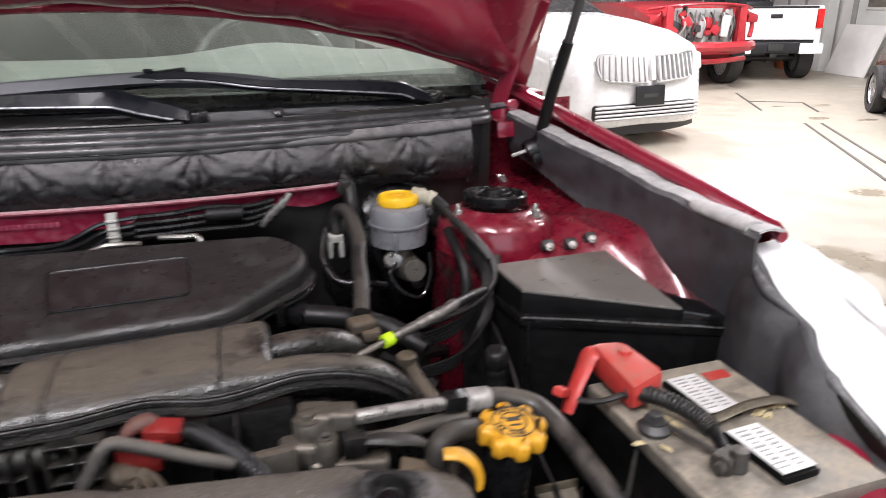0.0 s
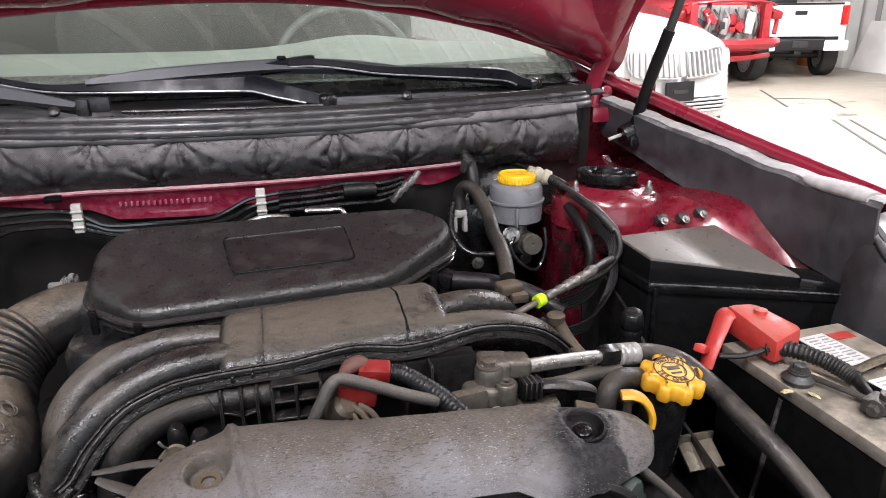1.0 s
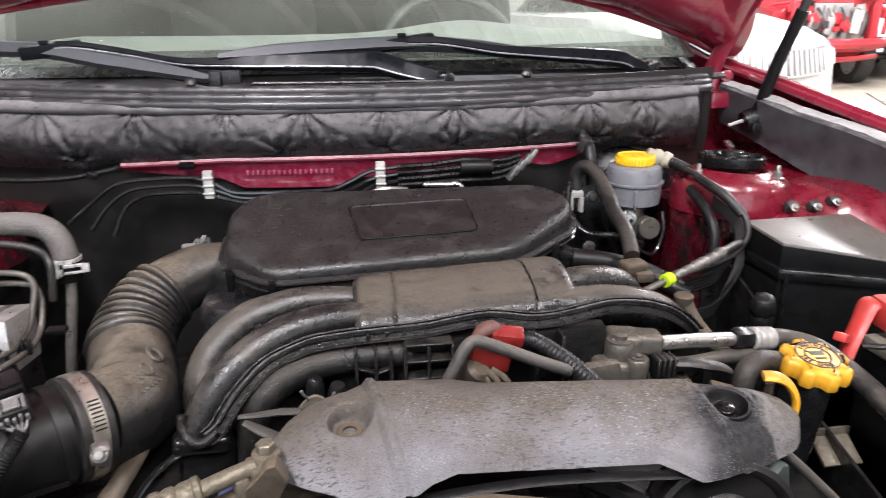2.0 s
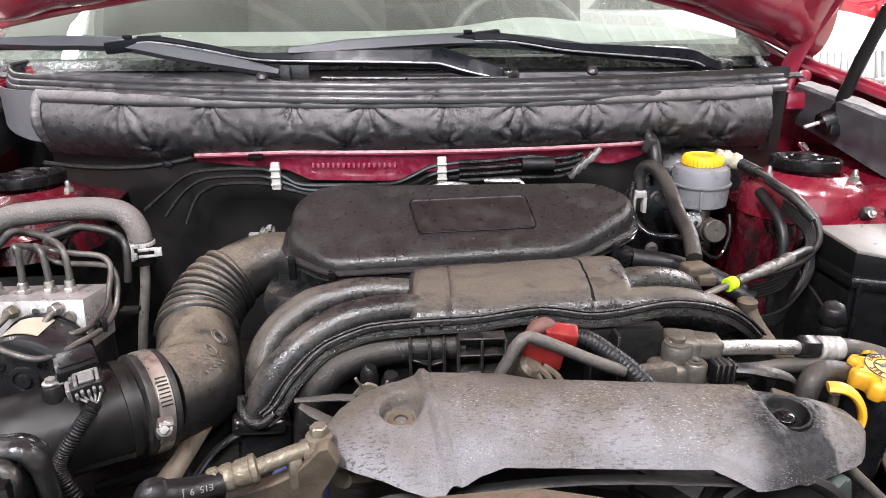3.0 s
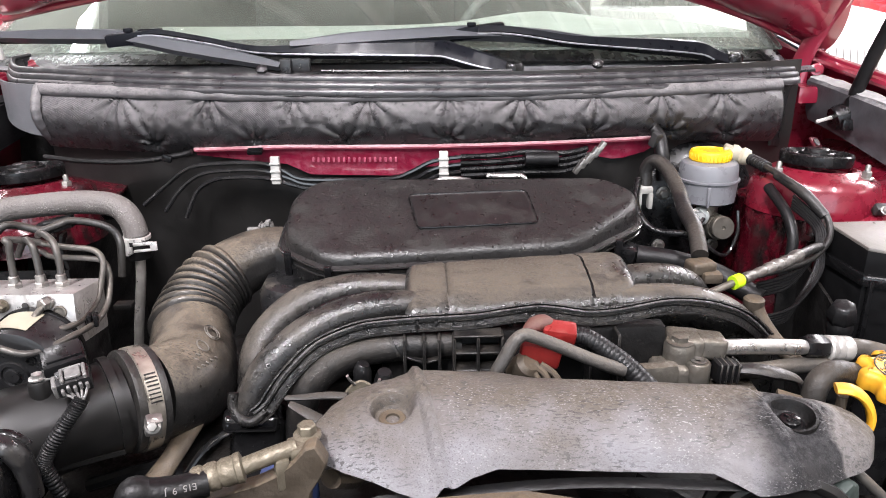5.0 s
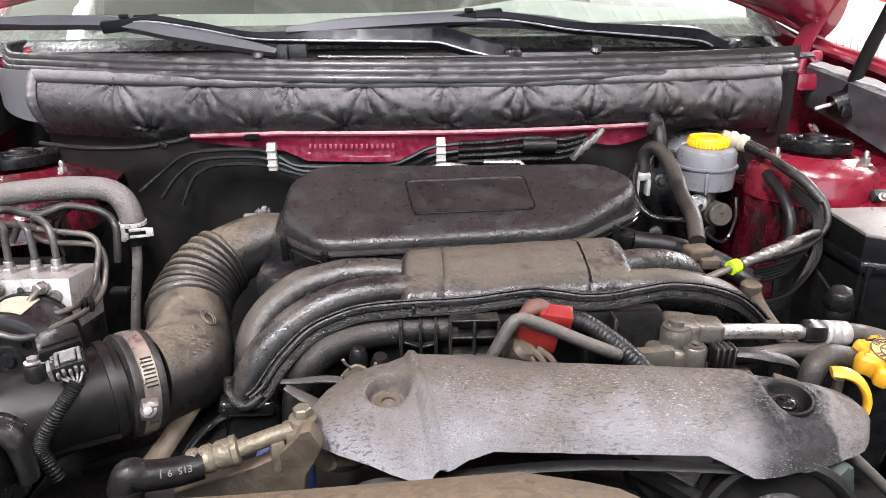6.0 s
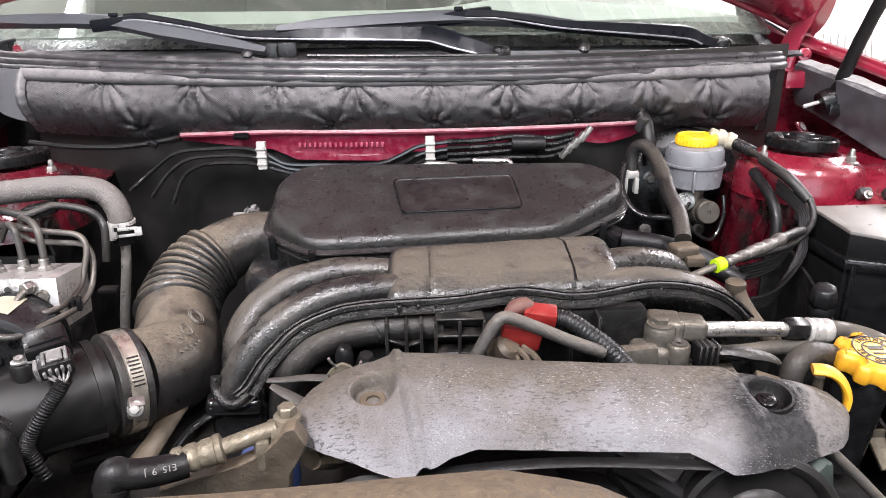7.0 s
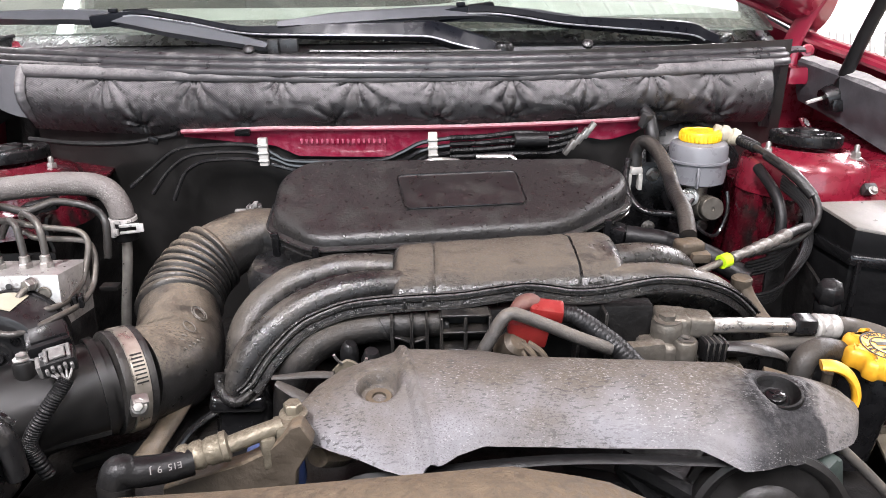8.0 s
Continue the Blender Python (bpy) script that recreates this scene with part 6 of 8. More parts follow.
part("claw", merge(lathe([(0.0125, -0.014), (0.0135, -0.002), (0.0125, 0.006), (0.0080, 0.010)], pose(0.0860, -0.3960, 1.0040, 30, 30, 0), 16), *[tube([(0.0860 + 0.0065 * k, -0.3990, 1.0075), (0.0935 + 0.0085 * k, -0.4050, 1.0010), (0.0985 + 0.0095 * k, -0.4100, 0.9900)], [0.0036, 0.0032, 0.0028], 8, 4) for k in range(-1, 3)], tube([(0.0880, -0.4110, 0.9950), (0.1030, -0.4130, 0.9930), (0.1190, -0.4130, 0.9940)], 0.0036, 8, 4)), RUST, plug, "dusty brown clawed plug")
# air-conditioning valve, pipe and hose
ac = thing("ac_valve", "cast aluminium valve with a bright pipe and hose", "refrigerant valve", (0.25, -0.36, 0.93))
part("valve_body", merge(block((0.034, 0.032, 0.030), pose(0.244, -0.350, 0.996, 0, 4, -6), 0.007, 3), block((0.030, 0.026, 0.022), pose(0.268, -0.352, 0.998, 0, 6, -4), 0.006, 3), lathe([(0.0135, -0.014), (0.015, -0.012), (0.015, 0.008), (0.0125, 0.012), (0.004, 0.0125)], pose(0.238, -0.358, 0.996, 4), 20)), ALU, ac)
part("valve_base", merge(block((0.038, 0.034, 0.026), pose(0.228, -0.360, 0.976, 0, 4, -8), 0.008, 3), block((0.075, 0.034, 0.018), pose(0.272, -0.366, 0.959, 0, 4, -4), 0.006, 3), lathe([(0.010, -0.016), (0.0115, -0.014), (0.0115, 0.011), (0.010, 0.013)], pose(0.252, -0.372, 0.979), 18)), ALU, ac)
part("valve_bolt", hexnut((0.237, -0.360, 1.006), 0.0085, 0.008), ALU, ac)
part("valve_bolt", lathe([(0.0075, 0), (0.0075, 0.002), (0.005, 0.003), (0.002, 0.001)], pose(0.252, -0.372, 0.991), 16), PIPE, ac)
part("pipe", tube([(0.262, -0.358, 0.998), (0.29, -0.352, 0.995), (0.335, -0.340, 0.988), (0.378, -0.330, 0.981)], [0.007, 0.0080, 0.0078, 0.0078], 16, 5), ALU_BRIGHT, ac, "bright aluminium pipe")
part("pipe", tube([(0.275, -0.366, 0.978), (0.315, -0.358, 0.972), (0.362, -0.34, 0.966), (0.40, -0.332, 0.962)], 0.008, 12, 5), PIPE, ac)
part("union_nut", lathe([(0.0105, 0), (0.0125, 0.003), (0.0125, 0.022), (0.010, 0.026)], axis_pose((0.374, -0.331, 0.982), (0.412, -0.322, 0.976)), 6), PLASTIC_CLEAN, ac)
part("cuff", lathe([(0.0110, 0), (0.0130, 0.002), (0.0130, 0.006), (0.0118, 0.007), (0.0130, 0.009), (0.0130, 0.015), (0.0118, 0.016), (0.0130, 0.018), (0.0128, 0.026), (0.011, 0.028)], axis_pose((0.399, -0.326, 0.9775), (0.437, -0.3205, 0.9725)), 20), mat("pale_crimp_metal", (0.27, 0.265, 0.25), 0.45, 0.4, 0.35, 90, 0.2), ac, "pale crimped hose cuff")
part("hose", tube([(0.420, -0.323, 0.9745), (0.447, -0.322, 0.970), (0.475, -0.335, 0.963), (0.490, -0.372, 0.952), (0.502, -0.43, 0.935), (0.513, -0.475, 0.917), (0.527, -0.520, 0.888), (0.54, -0.55, 0.85)], 0.0115, 16, 8), HOSE, ac, "dusty black refrigerant hose")
wire_plug = part("wire_plug", block((0.024, 0.016, 0.019), pose(0.276, -0.378, 0.985, 0, 3, 2), 0.003), BATTERY, ac)
for k in range(4):
    part("plug_rib", block((0.002, 0.018, 0.020), pose(0.268 + 0.0055 * k, -0.378, 0.985, 0, 3, 2), 0.0007, 1), PLASTIC, wire_plug)
part("wire_tail", tube([(0.286, -0.380, 0.987), (0.300, -0.383, 0.988), (0.314, -0.385, 0.986), (0.330, -0.385, 0.982), (0.342, -0.386, 0.976), (0.348, -0.388, 0.964)], [0.006, 0.0085, 0.0095, 0.008, 0.006, 0.005], 10, 5, flat=0.6), RUBBER, ac)
elbow = thing("coolant_hose", "brown-dusted rubber elbow hose", "hose", (0.39, -0.36, 0.9))
part("elbow", tube([(0.346, -0.404, 0.948), (0.348, -0.402, 0.970), (0.354, -0.398, 0.984), (0.370, -0.391, 0.988), (0.395, -0.380, 0.979), (0.43, -0.362, 0.965)], [0.0105, 0.0107, 0.0110, 0.0110, 0.0110, 0.0110], 18, 7), RUBBER, elbow)
part("hose_tab", block((0.034, 0.018, 0.005), pose(0.330, -0.408, 0.968, 10, 14, -14), 0.0015), RUST, elbow)

# oil filler cap and dipstick
oil = thing("oil_filler_cap", "yellow lobed oil filler cap with black print", "oil cap", (0.425, -0.398, 0.9))
cap_m = pose(0.424, -0.397, 0.982, 9, 3, 0)
lobes = [Vector((math.cos(a), math.sin(a))) * (0.0302 + 0.0034 * math.tanh(2.2 * math.cos(8 * a) + 0.5)) for a in np.linspace(0, 2 * math.pi, 97)[:-1]]
capb = part("cap", slab(lobes, [(0.001, -0.008), (0.0, -0.006), (0.0, 0.006), (0.0012, 0.0085), (0.003, 0.0098), (0.0055, 0.0103), (0.0065, 0.0120), (0.0075, 0.0125)], cap_m), YELLOW, oil)
part("neck", lathe([(0.026, -0.12), (0.024, -0.05), (0.022, -0.008), (0.018, -0.002)], cap_m, 24), PLASTIC_CLEAN, oil)
part("print_ring", tube([cap_m @ Vector((0.0205 * math.cos(a), 0.0205 * math.sin(a), 0.0126)) for a in np.linspace(0, 2 * math.pi, 33)], 0.0007, 6, 1, caps=False), INK, capb)
part("print_ring", tube([cap_m @ Vector((0.0125 * math.cos(a), 0.0125 * math.sin(a), 0.0126)) for a in np.linspace(0, 2 * math.pi, 33)], 0.0007, 6, 1, caps=False), INK, capb)
for text, mid, step in (("ENGINE", 90, -17), ("SEE OWNE", 235, 15)):
    for k, ch in enumerate(text):
        if ch == " ":
            continue
        a = radians(mid + (k - (len(text) - 1) / 2) * step)
        face = math.degrees(a) - 90 if step < 0 else math.degrees(a) + 90
        words("cap_letter", ch, 0.0066, cap_m @ pose(0.0165 * math.cos(a), 0.0165 * math.sin(a), 0.0128, 0, 0, face), INK, capb)
part("print_symbol", merge(block((0.014, 0.005, 0.0006), cap_m @ pose(0, 0.003, 0.0128), 0), block((0.008, 0.002, 0.0006), cap_m @ pose(0.008, 0.006, 0.0128, 0, 0, 30), 0), block((0.004, 0.002, 0.0006), cap_m @ pose(-0.008, 0.006, 0.0128, 0, 0, -30), 0), block((0.012, 0.002, 0.0006), cap_m @ pose(0, -0.005, 0.0128), 0)), INK, capb)
dip = thing("oil_dipstick", "yellow looped oil dipstick handle", "dipstick", (0.37, -0.44, 0.9))
part("handle", tube([(0.347, -0.432, 0.9965), (0.358, -0.435, 0.9965), (0.3675, -0.437, 0.9915), (0.3745, -0.439, 0.982), (0.3775, -0.441, 0.971), (0.3765, -0.443, 0.962)], [0.0072, 0.0080, 0.0080, 0.0080, 0.0076, 0.0062], 14, 8, flat=0.50, up=(0.3, -0.2, 1)), YELLOW, dip)
part("stem", tube([(0.356, -0.430, 0.988), (0.357, -0.428, 0.94), (0.362, -0.420, 0.88)], 0.0045, 10, 4), RUST, dip)

# brake fluid reservoir, master cylinder and booster
brake = thing("brake_reservoir", "grey brake fluid reservoir with a yellow cap", "fluid reservoir", (0.408, 0.03, 1.0))
part("tank", lathe([(0.030, 1.028), (0.0405, 1.033), (0.0415, 1.062), (0.0440, 1.0625), (0.0440, 1.0655), (0.0410, 1.066), (0.0405, 1.082), (0.038, 1.0875), (0.032, 1.090), (0.026, 1.091), (0.026, 1.094)], pose(0.408, 0.033, 0), 40), RESERVOIR, brake)
rcap = part("cap", lathe([(0.0270, 1.0905), (0.0282, 1.0915), (0.0282, 1.1025), (0.0270, 1.1045), (0.0245, 1.105), (0.0235, 1.1035), (0.0, 1.1035)], pose(0.408, 0.033, 0), 44), YELLOW_BRIGHT, brake)
for k in range(32):
    a = 2 * math.pi * k / 32
    part("cap_knurl", block((0.0022, 0.0022, 0.0095), pose(0.408 + 0.0282 * math.cos(a), 0.033 + 0.0282 * math.sin(a), 1.0968, 0, 0, math.degrees(a)), 0.0006, 1), YELLOW_BRIGHT, rcap)
for k in range(3):
    part("cap_print", block((0.026 - 0.004 * k, 0.0028, 0.0006), pose(0.408, 0.041 - 0.008 * k, 1.1038), 0.0), YELLOW, rcap)
part("neck", lathe([(0.017, 0.995), (0.015, 1.0), (0.015, 1.026), (0.018, 1.030)], pose(0.41, 0.028, 0), 22), ALU_BRIGHT, brake)
part("tank_rib", block((0.004, 0.004, 0.03), pose(0.395, -0.009, 1.045), 0.001, 1), RESERVOIR, brake)
part("master_cylinder", tube([(0.415, 0.09, 0.99), (0.418, 0.03, 0.993), (0.421, 0.004, 0.997)], [0.022, 0.020, 0.018], 20, 4), ALU, brake)
part("end_plug", lathe([(0.0165, 0), (0.0168, 0.002), (0.0168, 0.012), (0.0155, 0.0135), (0.003, 0.0135), (0.002, 0.012)], axis_pose((0.421, 0.004, 0.998), (0.4225, -0.02, 1.002)), 28), ALU, brake)
part("union", hexnut((0.394, 0.012, 1.012), 0.009, 0.014, (-0.4, -1, 0.2)), ALU_BRIGHT, brake)
part("brake_line", tube([(0.394, -0.004, 1.014), (0.385, -0.012, 1.0), (0.40, -0.02, 0.975), (0.43, -0.01, 0.96), (0.447, 0.0, 0.99), (0.448, 0.01, 1.02)], 0.0028, 8, 5), PIPE_BLACK, brake)
boost = thing("brake_booster", "round black brake booster on the firewall", "brake booster", (0.40, 0.1, 0.9))
part("shell", lathe([(0.105, -0.05), (0.118, -0.04), (0.120, -0.01), (0.116, -0.004), (0.116, 0.004), (0.112, 0.012), (0.085, 0.030), (0.05, 0.042), (0.0, 0.044)], pose(0.405, 0.125, 0.985, 90), 48), PLASTIC_CLEAN, boost)
part("rim_band", lathe([(0.1195, -0.012), (0.1225, -0.010), (0.1225, -0.002), (0.1195, 0.0)], pose(0.405, 0.125, 0.985, 90), 48), GLOSS, boost)
for k in range(4):
    part("stud_nut", hexnut((0.405 + 0.06 * math.cos(radians(45 + 90 * k)), 0.085, 0.985 + 0.06 * math.sin(radians(45 + 90 * k))), 0.007, 0.010, (0, -1, 0)), ZINC, boost)

hoses = thing("vacuum_hose", "dusty brown rubber hose bent down to the manifold", "hose", (0.315, -0.2, 1.0))
part("hose", tube([(0.316, 0.028, 1.055), (0.316, 0.030, 1.078), (0.324, 0.022, 1.092), (0.334, 0.000, 1.087), (0.336, -0.05, 1.068), (0.328, -0.10, 1.056), (0.322, -0.155, 1.048), (0.315, -0.195, 1.030)], 0.0098, 16, 7), RUBBER, hoses)
part("hose_base", merge(block((0.030, 0.024, 0.016), pose(0.313, -0.205, 1.020, 0, 0, 12), 0.005, 3), block((0.022, 0.018, 0.012), pose(0.322, -0.216, 1.012), 0.004)), RUST, hoses)
part("white_plug", merge(block((0.022, 0.018, 0.010), pose(0.313, 0.022, 1.052, 10), 0.003), block((0.006, 0.014, 0.024), pose(0.305, 0.018, 1.036), 0.002), block((0.006, 0.014, 0.024), pose(0.321, 0.018, 1.036), 0.002)), WHITE, hoses)
part("black_branch", tube([(0.335, 0.070, 1.128), (0.341, 0.060, 1.118), (0.342, 0.045, 1.095), (0.345, 0.035, 1.06)], [0.009, 0.0095, 0.0105, 0.0105], 14, 6), RUBBER_CLEAN, hoses)
part("branch_clip", block((0.014, 0.012, 0.022), pose(0.333, 0.052, 1.117, 20, 0, 30), 0.003), STEEL_DARK, hoses)
part("branch_cable", tube([(0.300, 0.01, 1.07), (0.290, -0.02, 1.04), (0.305, -0.05, 1.015), (0.345, -0.06, 1.01), (0.37, -0.05, 1.0)], 0.005, 10, 6), PLASTIC_CLEAN, hoses)
part("dark_hose", tube([(0.255, -0.15, 1.015), (0.30, -0.16, 1.01), (0.35, -0.17, 0.995), (0.39, -0.2, 0.975)], 0.013, 14, 6), RUBBER_CLEAN, hoses)
part("beige_elbow", merge(tube([(0.352, -0.262, 1.002), (0.358, -0.268, 0.985), (0.372, -0.282, 0.962), (0.39, -0.30, 0.945)], [0.009, 0.0085, 0.009, 0.009], 14, 5), lathe([(0.010, 0), (0.011, 0.003), (0.011, 0.010), (0.009, 0.012)], pose(0.352, -0.262, 0.994), 16)), RUST, hoses)
part("post", tube([(0.461, -0.248, 0.860), (0.461, -0.248, 0.978)], 0.0125, 14, 8, rib=0.0015, ribs=8), RUBBER_CLEAN, hoses)
part("post_head", lathe([(0.0145, 0), (0.016, 0.004), (0.015, 0.012), (0.0125, 0.020), (0.010, 0.022), (0.004, 0.0225)], pose(0.461, -0.248, 0.970, 14, -8), 7), RUBBER_CLEAN, hoses)

line = thing("refrigerant_line", "metal crimped refrigerant line with a lime clip", "refrigerant line", (0.36, -0.24, 0.99))
part("crimp", tube([(0.343, -0.251, 1.0235), (0.365, -0.240, 1.026), (0.384, -0.230, 1.028), (0.402, -0.221, 1.030), (0.424, -0.209, 1.034)], [0.0050, 0.0046, 0.0062, 0.0058, 0.0066], 16, 6, rib=0.0014, ribs=6), DULL_METAL, line)
part("pipe", tube([(0.300, -0.266, 1.014), (0.32, -0.260, 1.019), (0.345, -0.250, 1.024)], 0.0042, 10, 4), ALU, line)
part("lime_clip", tube([(0.3285, -0.2575, 1.0215), (0.3385, -0.2530, 1.0228)], 0.0078, 18, 2), LIME, line, "bright lime plastic clip")
part("sleeve", tube([(0.424, -0.209, 1.034), (0.455, -0.18, 1.03), (0.49, -0.14, 1.02), (0.515, -0.10, 1.025), (0.522, -0.07, 1.045)], 0.0055, 12, 6), RUBBER, line)

loom = thing("wiring_loom", "black corrugated wiring loom along the inner wing", "wiring loom", (0.49, -0.05, 0.99))
part("plug", merge(lathe([(0.012, 0), (0.013, 0.006), (0.010, 0.012), (0.013, 0.016), (0.011, 0.026)], axis_pose((0.440, 0.040, 1.099), (0.470, 0.028, 1.090)), 14), block((0.018, 0.02, 0.022), pose(0.437, 0.042, 1.098, 0, 20, -20), 0.004)), CREAM, loom, "beige plastic plug")
part("conduit", tube([(0.463, 0.031, 1.093), (0.467, -0.06, 1.088), (0.482, -0.10, 1.074), (0.497, -0.125, 1.053), (0.494, -0.145, 1.031), (0.466, -0.165, 1.013), (0.425, -0.185, 1.008), (0.385, -0.20, 1.006)], 0.0042, 12, 8), RUBBER, loom)
for k in range(1, 6):
    d = 0.0040 * k
    part("cable", tube([(0.474, -0.085, 1.072 - d), (0.492 - 0.5 * d, -0.124, 1.048 - d * 0.4), (0.490 - d * 0.6, -0.147, 1.028 - d * 0.3), (0.464 - d * 0.5, -0.166, 1.010 - d * 0.8), (0.425, -0.186, 1.002 - d), (0.385, -0.20, 0.999 - d)], 0.0023, 8, 6), CABLE, loom)
    part("cable", tube([(0.496 - 0.3 * d, -0.135, 1.015 - 0.3 * d), (0.490 - 0.7 * d, -0.152, 0.990 - d * 0.2), (0.462 - d * 0.6, -0.172, 0.968 - d * 0.7), (0.425, -0.196, 0.960 - d * 0.8), (0.380, -0.215, 0.962 - d * 0.8)], 0.0023, 8, 6), CABLE, loom)
part("plug_sleeve", tube([(0.462, 0.031, 1.092), (0.465, 0.005, 1.091), (0.466, -0.02, 1.090)], 0.0062, 12, 8, rib=0.0022, ribs=8), RUBBER_CLEAN, loom)
part("loom_branch", tube([(0.462, -0.04, 1.068), (0.466, -0.09, 1.045), (0.466, -0.115, 1.015), (0.46, -0.12, 0.975)], 0.007, 10, 5), RUBBER_CLEAN, loom)
part("loom_sleeve", tube([(0.466, -0.05, 1.087), (0.480, -0.098, 1.074), (0.496, -0.124, 1.052)], [0.006, 0.0072, 0.0065], 12, 5), RUBBER, loom)

# fuse box
fuse = thing("fuse_box", "black fuse box with a dusty grey lid, part of its sheen painted in", "fuse box", (0.62, -0.18, 0.82))


def prism(top, drops, bev=0.004):
    """A box lid with four top corners of their own height, and its depth at each corner."""
    bm = bmesh.new()
    up = [bm.verts.new(p) for p in top]
    dn = [bm.verts.new((p[0], p[1], p[2] - d)) for p, d in zip(top, drops)]
    n = len(top)
    bm.faces.new(up)
    bm.faces.new(dn[::-1])
    for k in range(n):
        bm.faces.new((up[k], dn[k], dn[(k + 1) % n], up[(k + 1) % n]))
    bmesh.ops.recalc_face_normals(bm, faces=bm.faces)
    bmesh.ops.bevel(bm, geom=list(bm.edges), offset=bev, segments=2, profile=0.6, affect="EDGES")
    return bm


# even grey for dust and for part of the lid's sheen
LID_DUST_SHEEN = mat("dusty_sheen_fuse_lid", (0.115, 0.107, 0.095), 0.38, 0, 0.25, 90, 0.12, spec=0.75)
part("lid", prism([(0.498, -0.128, 1.046), (0.514, -0.192, 1.034), (0.708, -0.241, 1.006), (0.676, -0.095, 1.036)], [0.005] * 4, 0.002), LID_DUST_SHEEN, fuse, "dusty grey lid, part of its sheen painted in")
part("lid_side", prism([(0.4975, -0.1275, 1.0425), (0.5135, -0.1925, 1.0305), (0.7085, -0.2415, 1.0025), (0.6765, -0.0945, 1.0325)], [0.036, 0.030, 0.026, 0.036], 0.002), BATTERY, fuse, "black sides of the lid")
part("rim", prism([(0.492, -0.122, 1.010), (0.510, -0.199, 1.0015), (0.764, -0.268, 0.984), (0.756, -0.20, 0.992), (0.680, -0.090, 1.003)], [0.014] * 5, 0.003), GLOSS, fuse)
part("case", prism([(0.498, -0.128, 1.0), (0.514, -0.193, 0.994), (0.755, -0.262, 0.978), (0.750, -0.20, 0.985), (0.676, -0.095, 0.995)], [0.16] * 5, 0.004), BATTERY, fuse)
part("latch", prism([(0.708, -0.243, 1.003), (0.758, -0.262, 0.996), (0.752, -0.215, 1.000), (0.712, -0.200, 1.006)], [0.02] * 4, 0.003), GLOSS, fuse)
# thin pale bead that paints the highlight along the rim
part("rim_edge", tube([(0.5115, -0.2005, 1.0005), (0.58, -0.219, 0.9965), (0.66, -0.2405, 0.9905), (0.7625, -0.2685, 0.9830)], 0.0014, 8, 4), WORN_LIT_RIM, fuse, "pale rim edge with its highlight painted in")
part("rib", block((0.006, 0.006, 0.10), pose(0.520, -0.200, 0.945), 0.002), PLASTIC_CLEAN, fuse)

# battery
bat = thing("battery", "black car battery with dusty top and corroded clamp", "battery", (0.64, -0.42, 0.74))
bat_m = pose(0.639, -0.422, 0, 0, 0, 3)
part("case", block((0.172, 0.226, 0.20), bat_m @ pose(0, 0, 0.852), 0.006), BATTERY, bat)
part("top", merge(block((0.176, 0.230, 0.016), bat_m @ pose(0, 0, 0.957), 0.004)), BATTERY_TOP, bat)
for cx, cy in ((0.010, 0.046), (0.007, -0.055)):
    vent = part("vent_cover", block((0.043, 0.078, 0.010), bat_m @ pose(cx, cy, 0.9675, 0, 0, 3), 0.004), BATTERY, bat)
    part("warning_label", block((0.038, 0.070, 0.0012), bat_m @ pose(cx, cy, 0.9741, 0, 0, 3), 0.0), PAPER, vent, "white warning label with small print")
    for k in range(10):
        for side in (-1, 1):
            part("print_bar", block((0.009 + 0.002 * ((k * 3 + side) % 4), 0.0014 + 0.0010 * (k % 3 == 1), 0.0006), bat_m @ pose(cx + side * 0.0085, cy + 0.028 - 0.0062 * k, 0.9750, 0, 0, 3), 0.0), INK_GREY, vent)
part("red_mark", block((0.03, 0.016, 0.001), bat_m @ pose(0.060, 0.084, 0.9655), 0.0), RED_PLASTIC, bat)
part("clamp_bar", tube([bat_m @ Vector(p) for p in ((-0.01, 0.0, 0.974), (0.03, 0.003, 0.980), (0.07, 0.004, 0.978), (0.10, 0.006, 0.965))], [0.006, 0.007, 0.007, 0.006], 8, 5, flat=0.4), BRASS, bat)
rndc = random.Random(11)
for k in range(16):
    px, py = (rndc.gauss(0.074, 0.018), rndc.gauss(0.004, 0.006)) if k < 8 else (rndc.gauss(-0.076, 0.012), rndc.gauss(0.008, 0.010))
    lump = bmesh.new()
    bmesh.ops.create_icosphere(lump, subdivisions=2, radius=0.0042)
    for v in lump.verts:
        v.co *= 1 + 0.9 * noise.noise(v.co * 420 + Vector((k * 3.1, 0, 0)))
    lump.transform(bat_m @ pose(px, py, 0.967, rndc.uniform(-20, 20), rndc.uniform(-20, 20), rndc.uniform(0, 360)) @ Matrix.Diagonal((rndc.uniform(0.7, 1.8), rndc.uniform(0.6, 1.2), rndc.uniform(0.4, 0.8), 1)))
    part("corrosion_crust", lump, CORROSION, bat)
red = thing("terminal_cover", "red plastic cover over the battery terminal", "terminal cover", (0.59, -0.34, 0.97))
part("cover", prism([(0.551, -0.302, 1.012), (0.590, -0.304, 1.010), (0.599, -0.376, 1.010), (0.558, -0.386, 1.000)][::-1], [0.030, 0.032, 0.036, 0.036], 0.009), RED_PLASTIC, red)
part("button", lathe([(0.008, 1.003), (0.0075, 1.0125), (0.005, 1.0135)], pose(0.578, -0.330, 0), 18), RED_PLASTIC, red)
part("arm", tube([(0.560, -0.308, 1.000), (0.549, -0.308, 0.999), (0.538, -0.314, 0.984), (0.522, -0.324, 0.962), (0.514, -0.330, 0.945)], [0.012, 0.014, 0.012, 0.011, 0.009], 10, 6, flat=0.45), RED_PLASTIC, red)
part("tie", block((0.016, 0.014, 0.010), pose(0.506, -0.329, 0.972, 0, 20, 30), 0.003), RED_PLASTIC, red)
